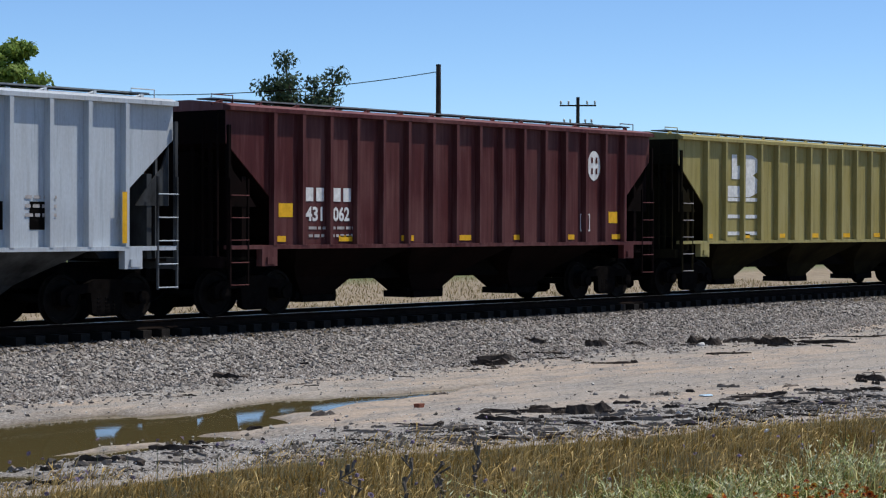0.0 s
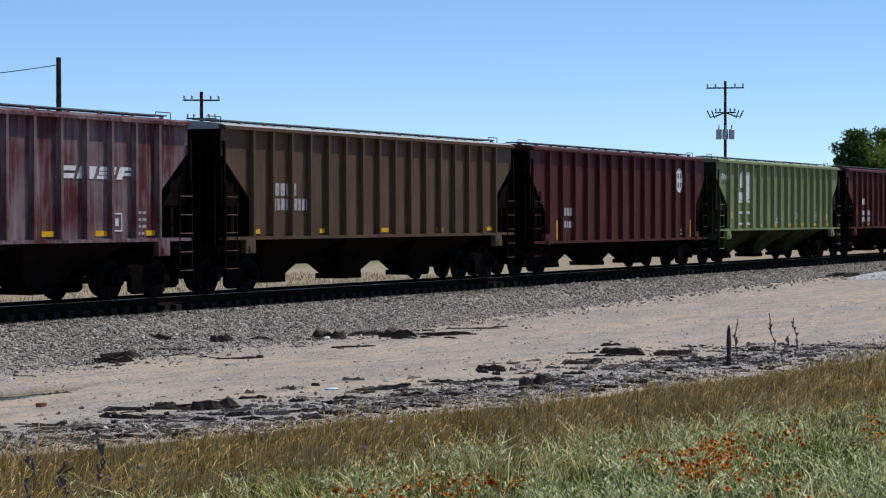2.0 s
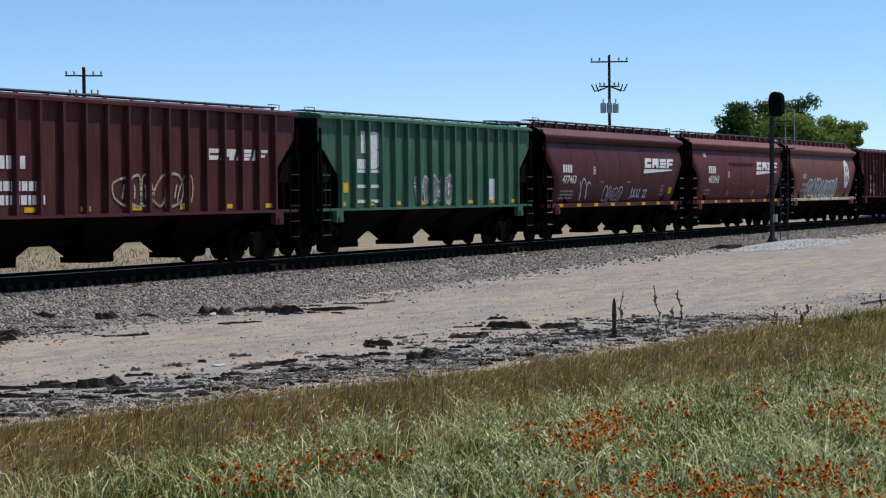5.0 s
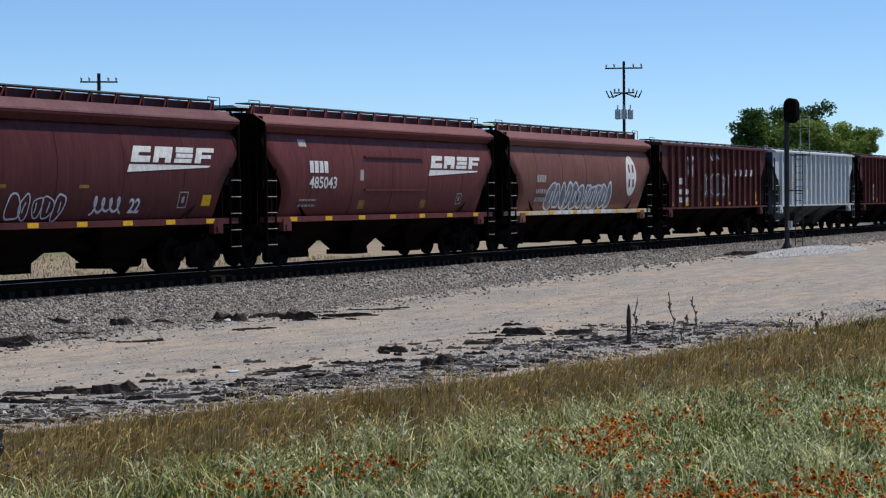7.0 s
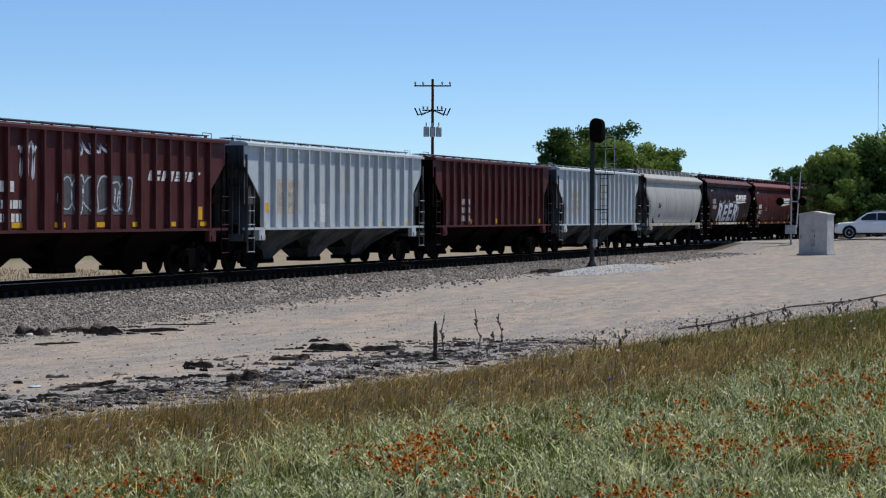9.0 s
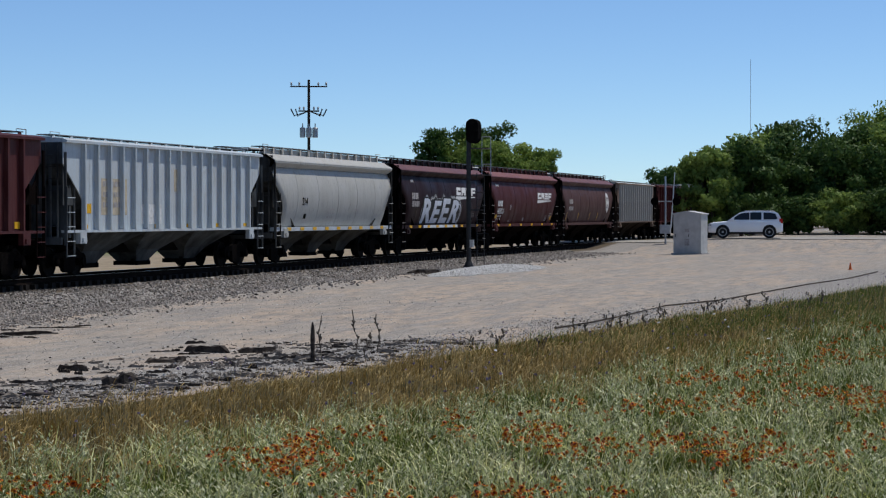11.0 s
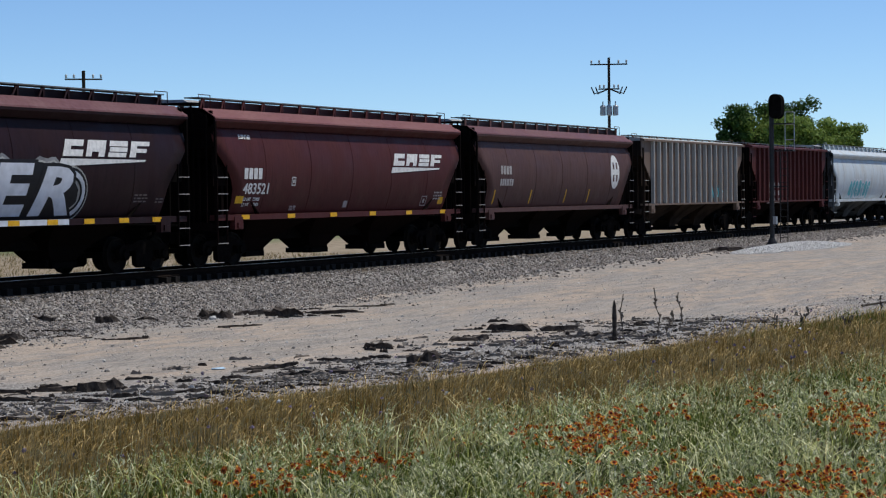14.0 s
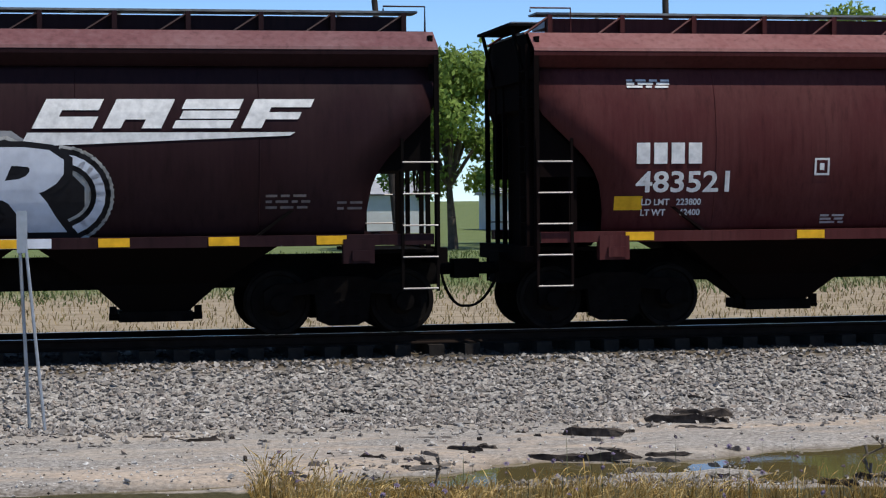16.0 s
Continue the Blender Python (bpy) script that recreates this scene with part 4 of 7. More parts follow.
    disc_emblem(c, S - 2.2, 2.75, 0.62, "round", white, P["r19"])
    reporting(c, -S + 2.0, 2.2, "round", M["dull"], "", 0.3)
    small_print(c, -S + 2.0, 2.2, "round", M["dull"], 1, 1.2, 0.24)
    for x in (-S + 1.6, -S + 5.0, 0.5, 3.0):
        patch(c, x, 1.55, 0.09, 0.5, "round", M["yellow"], "reflector")
    c, S = rb(20, "grey20", "rusty brown ribbed covered hopper car with chalky pale posts", pale=P["grey16"], ribmat=P["grey16"], roofmat=P["grey16"])
    scrawl(c, 2.2, 1.55, 2.0, 0.8, "ribbed", P["teal"], 2, 4, 0.07)
    c, S = rb(21, "red5", "dark red ribbed covered hopper car with pale marks")
    small_print(c, -S + 3, 2.1, "ribbed", M["dull"], 3, 2.4, 0.25, 0.4)
    c, S = rd(22, "white13", "white13", "white round-sided covered hopper car with teal graffiti", pale=P["white13"])
    bubbles(c, -S + 4.0, 1.45, 5.2, 1.1, "round", P["teal"], P["spray"], 3, 7, 0.05)
    c, S = rd(23, "dark23", "dark23", "dark brown-grey round-sided covered hopper car")
    c, S = rd(24, "blue24", "blue24", "light blue round-sided covered hopper car")


# ---- ground ----
CROSS_X = 147.0


def smooth(a, b, x):
    t = min(1, max(0, (x - a) / (b - a)))
    return t * t * (3 - 2 * t)


def edge_y(x):
    """Where the grass verge ends towards the track."""
    return float(np.interp(x, [-40, -4, 4, 8, 14, 18, 21, 24, 28, 36, 45, 52, 60, 80], [21, 20.6, 19.2, 18.2, 16.2, 15.8, 14.9, 14.1, 12.8, 11.6, 10.4, 9.2, 7.0, 4]))


def puddle_field(x, y):
    """Above 0 where the wet hollow lies."""
    c = float(np.interp(x, [0, 6, 10, 14, 17, 20, 24, 28], [20.3, 20.4, 20.9, 20.9, 20.2, 20.9, 21.6, 21.6]))
    w = float(np.interp(x, [-2, 2, 6, 10, 13, 17, 20, 24, 27, 29], [0, 0.35, 0.8, 1.3, 2.2, 2.2, 1.2, 0.7, 0.35, 0]))
    if w <= 0:
        return -1.0
    return 1 - abs(y - c) / w + 0.9 * (noise.noise((x * 0.45, y * 0.9, 3.3)) + 0.45 * noise.noise((x * 1.5, y * 2.2, 1.1))) + 0.12 - 1.8 * max(0.0, noise.noise((x * 0.42, y * 1.9, 9.7)) - 0.2)


def ground_z(x, y):
    base = -0.92 + 0.32 * smooth(38, 78, x) + 0.12 * smooth(90, 125, x) + 0.5 * smooth(128, 143, x) * smooth(-30, 10, y) + 0.26 * smooth(126, 139, x) * smooth(25, 20, y) * smooth(-30, 10, y)
    far = smooth(29, 36, y)
    base = base * (1 - far) + (-0.5 + 0.45 * smooth(128, 143, x) + 0.5 * smooth(60, 120, y)) * far
    d = abs(y - TRACK_Y)
    bal = -0.34 if d < 1.75 else -0.34 - (d - 1.75) / 3.2
    z = max(base, bal)
    if d > 3.2 and y < 27:
        z += 0.035 * noise.noise((x * 0.25, y * 0.5, 0)) + 0.02 * noise.noise((x * 1.3, y * 1.6, 5))
        p = puddle_field(x, y)
        if p > -0.6:
            z -= 0.13 * smooth(-0.6, 0.5, p)
        # drier gravel ridge between puddle and verge
        z += 0.05 * math.exp(-((y - edge_y(x) - 1.6) / 0.9) ** 2) * smooth(16, 22, x)
    if y < 13:
        # the bank on which the camera stands
        r = math.hypot(x, y)
        z += (0.28 - base) * (1 - smooth(3.0, 13.0, r))
    return z


def build_ground():
    m, nt, b = material("dirt_ground", 0.95)
    tc = nt.nodes.new("ShaderNodeTexCoord")
    sep = nt.nodes.new("ShaderNodeSeparateXYZ")
    nt.links.new(tc.outputs["Object"], sep.inputs[0])
    att = nt.nodes.new("ShaderNodeAttribute")
    att.attribute_name = "cover"
    sepc = nt.nodes.new("ShaderNodeSeparateColor")
    nt.links.new(att.outputs["Color"], sepc.inputs[0])
    big = noise_tex(nt, 0.22, (0.5, 1.6, 1), 5)
    mid = noise_tex(nt, 1.6, (0.6, 1.4, 1), 5)
    fine = noise_tex(nt, 14, detail=5, rough=0.7)
    grit = noise_tex(nt, 19, (0.8, 1.2, 1), 5, 0.8)
    dirt = mix(nt, ramp(nt, big, [(0.44, (0,)), (0.56, (1,))]), (0.36, 0.315, 0.265), (0.44, 0.35, 0.268))
    gravel = ramp(nt, grit, [(0.36, (0.07, 0.064, 0.058)), (0.5, (0.235, 0.218, 0.198)), (0.64, (0.44, 0.41, 0.37))])
    dirt = mix(nt, ramp(nt, mid, [(0.45, (0,)), (0.62, (0.85,))]), dirt, gravel)
    dirt = mix(nt, ramp(nt, fine, [(0.35, (0.75,)), (0.58, (0,))]), dirt, (0.17, 0.148, 0.12))
    strew = noise_tex(nt, 0.7, (0.35, 1.3, 1), 6, 0.65)
    dirt = mix(nt, ramp(nt, strew, [(0.5, (0,)), (0.6, (0.8,))]), dirt, gravel)
    rut = noise_tex(nt, 2.4, (0.10, 1.6, 1), 6, 0.65)
    dirt = mix(nt, ramp(nt, rut, [(0.5, (0,)), (0.72, (0.35,))]), dirt, (0.41, 0.38, 0.34))
    dirt = mix(nt, ramp(nt, rut, [(0.3, (0.3,)), (0.44, (0,))]), dirt, (0.21, 0.185, 0.155))
    dirt = mix(nt, ramp(nt, grit, [(0.34, (0.75,)), (0.43, (0,))]), dirt, (0.13, 0.115, 0.10))
    dirt = mix(nt, ramp(nt, grit, [(0.57, (0,)), (0.68, (0.6,))]), dirt, (0.50, 0.47, 0.43))
    soil = ramp(nt, fine, [(0.3, (0.03, 0.026, 0.012)), (0.7, (0.075, 0.065, 0.03))])
    # puddle mud; also darkens the track bed for the shade under the train
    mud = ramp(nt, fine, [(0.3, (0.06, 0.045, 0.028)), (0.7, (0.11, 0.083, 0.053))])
    dry = ramp(nt, mid, [(0.3, (0.20, 0.155, 0.10)), (0.7, (0.33, 0.27, 0.19))])
    edge = noise_tex(nt, 2.2, detail=6)

    def fuzzy(ch):
        a = nt.nodes.new("ShaderNodeMath")
        a.operation = "ADD"
        nt.links.new(sepc.outputs[ch], a.inputs[0])
        s = nt.nodes.new("ShaderNodeMath")
        s.operation = "MULTIPLY_ADD"
        nt.links.new(edge, s.inputs[0])
        s.inputs[1].default_value, s.inputs[2].default_value = 0.7, -0.35
        nt.links.new(s.outputs[0], a.inputs[1])
        return ramp(nt, a.outputs[0], [(0.42, (0,)), (0.6, (1,))])
    c = mix(nt, fuzzy(0), dirt, gravel)
    c = mix(nt, fuzzy(1), c, soil)
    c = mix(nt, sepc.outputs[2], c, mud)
    far = nt.nodes.new("ShaderNodeMapRange")
    far.inputs["From Min"].default_value, far.inputs["From Max"].default_value = 33.5, 36
    nt.links.new(sep.outputs["Y"], far.inputs["Value"])
    lawn = nt.nodes.new("ShaderNodeMapRange")
    lawn.inputs["From Min"].default_value, lawn.inputs["From Max"].default_value = 50, 58
    nt.links.new(sep.outputs["Y"], lawn.inputs["Value"])
    dry = mix(nt, lawn.outputs[0], dry, ramp(nt, mid, [(0.3, (0.08, 0.11, 0.035)), (0.7, (0.15, 0.175, 0.07))]))
    c = mix(nt, far.outputs[0], c, dry)
    nt.links.new(c, b.inputs["Base Color"])
    bump(nt, b, fine, 0.6, 0.03)

    xs = sorted(set([-3000, -1200, -500, -250, -140, -80, -50, -35, -25, -18, -12] + [round(-8 + 0.3 * i, 2) for i in range(230)]
                    + [61 + 1.5 * i for i in range(80)] + [185, 200, 230, 300, 450, 700, 1200, 2500, 4000]))
    ys = sorted(set([-3000, -1000, -400, -200, -120, -80, -60, -45, -35, -25, -18, -12, -8, -5, -2, 0, 2, 4] + [round(5 + 0.28 * i, 2) for i in range(110)]
                    + [36.3, 38, 41, 45, 50, 60, 75, 95, 120, 160, 240, 400, 800, 1600, 4000]))
    verts = [(x, y, ground_z(x, y)) for x in xs for y in ys]
    n = len(ys)
    faces = [(i * n + j, (i + 1) * n + j, (i + 1) * n + j + 1, i * n + j + 1) for i in range(len(xs) - 1) for j in range(n - 1)]
    ob = raw("ground", verts, faces, m, None, True)
    tagged(ob, "pale dirt track with gravel, mud and dry verge soil", "ground", kind="structure")
    col = ob.data.color_attributes.new("cover", "FLOAT_COLOR", "POINT")
    vals = []
    for x, y, z in verts:
        d = abs(y - TRACK_Y)
        r = smooth(4.9, 4.0, d) if d < 5 else 0.0
        e = edge_y(x)
        # gravelly strips by the puddle and by the verge
        r = max(r, 0.85 * math.exp(-((y - e - 2.1) / 1.7) ** 2) * smooth(50, 38, x) * (0.35 + 0.65 * smooth(7, 15, x)), 0.72 * math.exp(-((y - 25.0) / 0.9) ** 2) * smooth(60, 30, x) * smooth(8, 18, x))
        r = max(r, smooth(50, 62, x) * smooth(9.5, 6.5, y) * 0.9 * smooth(110, 80, x))
        g = smooth(e + 0.7, e - 0.5, y) if y < 24 else 0.0
        p = puddle_field(x, y) if 0 < y - 15 < 11 and -5 < x < 32 else -1
        # blue: puddle mud, and the train's shade painted along the track bed
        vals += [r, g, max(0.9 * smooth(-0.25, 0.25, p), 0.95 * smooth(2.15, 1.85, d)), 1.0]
    col.data.foreach_set("color", vals)
    # standing water
    wm, wt, wb = material("puddle_water", 0.03, 0.0, 0.5)
    wb.inputs["Base Color"].default_value = (0.105, 0.083, 0.034, 1)
    wb.inputs["IOR"].default_value = 1.33
    bump(wt, wb, noise_tex(wt, 3.0, (1, 2, 1)), 0.04, 0.01)
    wx, wy = [0 + 0.25 * i for i in range(121)], [16.5 + 0.2 * j for j in range(40)]
    keep = {}
    vv, ff = [], []

    def vid(i, j):
        if (i, j) not in keep:
            keep[i, j] = len(vv)
            vv.append((wx[i], wy[j], -1.0))
        return keep[i, j]
    for i in range(120):
        for j in range(39):
            if puddle_field(wx[i] + 0.12, wy[j] + 0.1) > -0.35:
                ff.append((vid(i, j), vid(i + 1, j), vid(i + 1, j + 1), vid(i, j + 1)))
    tagged(raw("puddle_water", vv, ff, wm), "shallow brown puddle lying along the dirt track", "puddle", kind="structure")


def build_track():
    t = thing("railway_track", "steel rails on dark timber sleepers in grey ballast", "railway track", at=(0, TRACK_Y, 0))
    t["kind"] = "structure"
    prof = [(-0.07, -0.17), (0.07, -0.17), (0.07, -0.155), (0.012, -0.135), (0.012, -0.05), (0.036, -0.035), (0.036, -0.004), (0.028, 0.0), (-0.028, 0.0), (-0.036, -0.004), (-0.036, -0.035), (-0.012, -0.05), (-0.012, -0.135), (-0.07, -0.155)]
    for y in (-0.755, 0.755):
        bm = bmesh.new()
        prism(bm, [(a + y, b) for a, b in prof], -400, 700, True)
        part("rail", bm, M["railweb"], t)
        bm = bmesh.new()
        box(bm, -400, 700, y - 0.03, y + 0.03, 0.0005, 0.003)
        part("rail_head", bm, M["steel"], t, "bright worn rail head")
    first = None
    for k in range(300):
        x = -12 + k * 0.52
        if first is None:
            bm = bmesh.new()
            box(bm, -0.11, 0.11, -0.98, 0.98, -0.4, -0.175)
            first = part("sleeper", bm, M["tie"], t)
            first.location.x = x
        else:
            o = shared("sleeper", first, t, (x + random.uniform(-0.03, 0.03), random.uniform(-0.04, 0.04), random.uniform(-0.008, 0.004)))
            o.rotation_euler.z = random.uniform(-0.015, 0.015)


def stones(name, pts, sizes, mat, label, seed):
    """Many angular stones in one mesh: dented, turned octahedra."""
    rng = np.random.default_rng(seed)
    base = np.array([(1, 0, 0), (-1, 0, 0), (0, 1, 0), (0, -1, 0), (0, 0, 1), (0, 0, -1)], float)
    tri = np.array([(0, 2, 4), (2, 1, 4), (1, 3, 4), (3, 0, 4), (2, 0, 5), (1, 2, 5), (3, 1, 5), (0, 3, 5)])
    n = len(pts)
    v = base[None] * rng.uniform(0.55, 1.15, (n, 6, 1)) + rng.normal(0, 0.16, (n, 6, 3))
    a, b = rng.uniform(0, 6.28, n), rng.uniform(-0.7, 0.7, n)
    ca, sa, cb, sb = np.cos(a), np.sin(a), np.cos(b), np.sin(b)
    x, y, z = v[..., 0], v[..., 1], v[..., 2] * 0.75
    y, z = y * cb[:, None] - z * sb[:, None], y * sb[:, None] + z * cb[:, None]
    x, y = x * ca[:, None] - y * sa[:, None], x * sa[:, None] + y * ca[:, None]
    v = np.stack([x, y, z], -1) * sizes[:, None, None] + pts[:, None]
    f = (tri[None] + 6 * np.arange(n)[:, None, None]).reshape(-1, 3)
    me = bpy.data.meshes.new(name)
    me.from_pydata(v.reshape(-1, 3), [], f)
    me.materials.append(mat)
    return tagged(new(name, me), label, "gravel", kind="stuff")


def build_stones():
    rng = np.random.default_rng(5)
    mat = island("ballast_stone", [(0.075, 0.067, 0.060), (0.195, 0.174, 0.154), (0.30, 0.27, 0.238), (0.16, 0.142, 0.126), (0.39, 0.355, 0.315), (0.25, 0.205, 0.17), (0.51, 0.475, 0.425)], 0.9)
    X = np.concatenate([rng.uniform(-4, 50, 42000), 50 + 75 * rng.random(20000) ** 1.4])
    Y = TRACK_Y - np.where(rng.random(len(X)) < 0.95, rng.uniform(1.7, 4.5, len(X)), 4.3 + np.abs(rng.normal(0, 0.9, len(X)))) + rng.normal(0, 0.12, len(X))
    Z = np.array([ground_z(x, y) for x, y in zip(X, Y)])
    S = rng.uniform(0.028, 0.062, len(X)) * np.where(X > 60, 1.35, 1)
    stones("ballast", np.stack([X, Y, Z + S * 0.25], 1), S, mat, "loose grey crushed stone on the shoulder of the track", 1)
    # between and behind the rails; the train's shade is put into the stone colour
    X = rng.uniform(-4, 60, 16000)
    Y = TRACK_Y + rng.uniform(-1.9, 3.5, len(X))
    Z = np.array([ground_z(x, y) for x, y in zip(X, Y)])
    S = rng.uniform(0.03, 0.06, len(X))
    bed_shade = island("shaded_bed_stone", [(0.03, 0.027, 0.025), (0.075, 0.068, 0.06), (0.05, 0.045, 0.04), (0.11, 0.10, 0.09)], 0.9)
    stones("ballast", np.stack([X, Y, Z], 1), S, bed_shade, "dark crushed stone between and behind the rails, shade put into its colour", 2)
    # scattered pale stones over the dirt
    pal = island("pale_stone", [(0.30, 0.28, 0.25), (0.46, 0.43, 0.39), (0.58, 0.56, 0.52), (0.22, 0.2, 0.18)], 0.9)
    X = rng.uniform(-2, 62, 26000)
    E = np.array([edge_y(x) for x in X])
    K = rng.random(len(X))
    Y = np.where(K < 0.55, E + 0.2 + np.abs(rng.normal(1.3, 1.1, len(X))), np.where(K < 0.8, 25.4 - np.abs(rng.normal(0, 1.3, len(X))), rng.uniform(15, 26, len(X))))
    Z = np.array([ground_z(x, y) for x, y in zip(X, Y)])
    S = rng.uniform(0.008, 0.026, len(X)) * (1 + 1.4 * (rng.random(len(X)) > 0.97))
    ok = (Z > -1.02) & (Y > E - 0.5) & ((X > 11) | (rng.random(len(X)) < 0.45))
    stones("gravel", np.stack([X, Y, Z + S * 0.2], 1)[ok], S[ok], pal, "scattered pale stones and grit on the dirt", 3)
    # dark chips and bark strewn over the dirt
    dk = island("dark_chip", [(0.03, 0.025, 0.02), (0.07, 0.058, 0.047), (0.12, 0.10, 0.08)], 0.9)
    X = rng.uniform(-2, 62, 7000)
    E = np.array([edge_y(x) for x in X])
    K = rng.random(len(X))
    Y = np.where(K < 0.62, E + 0.1 + np.abs(rng.normal(1.0, 0.9, len(X))), np.where(K < 0.94, 25.6 - np.abs(rng.normal(0, 0.8, len(X))), E + (25.5 - E) * rng.random(len(X))))
    Z = np.array([ground_z(x, y) for x, y in zip(X, Y)])
    S = rng.uniform(0.008, 0.024, len(X)) * (1 + 1.5 * (rng.random(len(X)) > 0.95))
    ok = (Z > -1.02) & ((X > 11) | (rng.random(len(X)) < 0.3))
    stones("bark_chips", np.stack([X, Y, Z + S * 0.1], 1)[ok], S[ok], dk, "dark rotted wood chips strewn over the dirt", 6)
    # broken flat lumps of clinker and caked mud between the dirt and the verge
    lump = island("clinker", [(0.04, 0.035, 0.03), (0.17, 0.15, 0.128), (0.27, 0.24, 0.205), (0.08, 0.07, 0.058), (0.36, 0.32, 0.275)], 0.9)
    X = rng.uniform(3, 43, 11000)
    E = np.array([edge_y(x) for x in X])
    Y = E + 0.1 + np.abs(rng.normal(0, 1, len(X))) * np.interp(X, [3, 20, 30, 42], [1.1, 1.3, 2.0, 2.4])
    F = np.array([noise.noise((x * 0.8, y * 1.6, 4.4)) + 0.5 * noise.noise((x * 2.1, y * 3.6, 4.4)) for x, y in zip(X, Y)])
    Z = np.array([ground_z(x, y) for x, y in zip(X, Y)])
    ok = (Z > -1.0) & (F > -0.1) & (Y < 21.5)
    S = rng.uniform(0.014, 0.05, len(X)) * (1 + 0.9 * (rng.random(len(X)) > 0.95))
    stones("clinker", np.stack([X, Y, Z + S * 0.15], 1)[ok], S[ok], lump, "flat grey lumps of clinker and caked mud beside the verge", 8)
    # low heap of white gravel by the signal
    n = 9000
    r = np.sqrt(rng.random(n))
    a = rng.uniform(0, 6.28, n)
    X, Y = 87 + 8.5 * r * np.cos(a), 22.9 + 1.5 * r * np.sin(a)
    Z = np.array([ground_z(x, y) for x, y in zip(X, Y)]) + 0.26 * (1 - r ** 2)
    wh = island("white_gravel_stone", [(0.52, 0.51, 0.48), (0.68, 0.66, 0.62), (0.6, 0.58, 0.54)], 0.9)
    stones("gravel_heap", np.stack([X, Y, Z], 1), rng.uniform(0.03, 0.055, n), wh, "low heap of pale crushed gravel beside the signal mast", 4)


# ---- verge plants ----
def blades(name, pts, height, width, bend, mat, label, seed):
    rng = np.random.default_rng(seed)
    n = len(pts)
    a = rng.uniform(0, 2 * np.pi, n)
    side = np.stack([np.cos(a), np.sin(a), np.zeros(n)], 1) * width[:, None]
    la = rng.uniform(0, 2 * np.pi, n)
    lean = np.stack([np.cos(la), np.sin(la), np.zeros(n)], 1) * (bend * height)[:, None]
    up = np.array([0, 0, 1.0])[None] * height[:, None]
    p0, p1, p2 = pts, pts + up * 0.55 + lean * 0.28, pts + up * (1 - 0.25 * bend[:, None]) + lean
    v = np.stack([p0 - side, p0 + side, p1 + side * 0.75, p1 - side * 0.75, p2], 1).reshape(-1, 3)
    k = 5 * np.arange(n)
    f = [(i, i + 1, i + 2, i + 3) for i in k.tolist()] + [(i + 3, i + 2, i + 4) for i in k.tolist()]
    me = bpy.data.meshes.new(name)
    me.from_pydata(v, [], f)
    me.materials.append(mat)
    return tagged(new(name, me), label, "grass", kind="stuff")


def hay(name, pts, height, width, mat, label, seed):
    """Thin stalks that arch over with the wind and end in a spindle-shaped seed head."""
    rng = np.random.default_rng(seed)
    n = len(pts)
    a = rng.uniform(0, 2 * np.pi, n)
    side = np.stack([np.cos(a), np.sin(a), np.zeros(n)], 1) * width[:, None]
    la = rng.normal(radians(-65), 1.1, n)
    bend = rng.uniform(0.25, 1.0, n)
    out = np.stack([np.cos(la), np.sin(la), np.zeros(n)], 1) * (height * bend)[:, None]
    up = np.array([0, 0, 1.0])[None] * height[:, None]
    at = lambda u: pts + up * (u - 0.38 * bend[:, None] * u ** 3) + out * 0.62 * u ** 2.4
    v = np.stack([at(0) - side * 0.5, at(0) + side * 0.5, at(0.5) + side * 0.5, at(0.5) - side * 0.5, at(0.76) + side * 0.4, at(0.76) - side * 0.4,
                  at(0.88) + side * 1.25, at(0.88) - side * 1.25, at(1.02)], 1).reshape(-1, 3)
    k = (9 * np.arange(n)).tolist()
    f = [q for i in k for q in ((i, i + 1, i + 2, i + 3), (i + 3, i + 2, i + 4, i + 5), (i + 5, i + 4, i + 6, i + 7), (i + 7, i + 6, i + 8))]
    me = bpy.data.meshes.new(name)
    me.from_pydata(v, [], f)
    me.materials.append(mat)
    return tagged(new(name, me), label, "grass", kind="stuff")


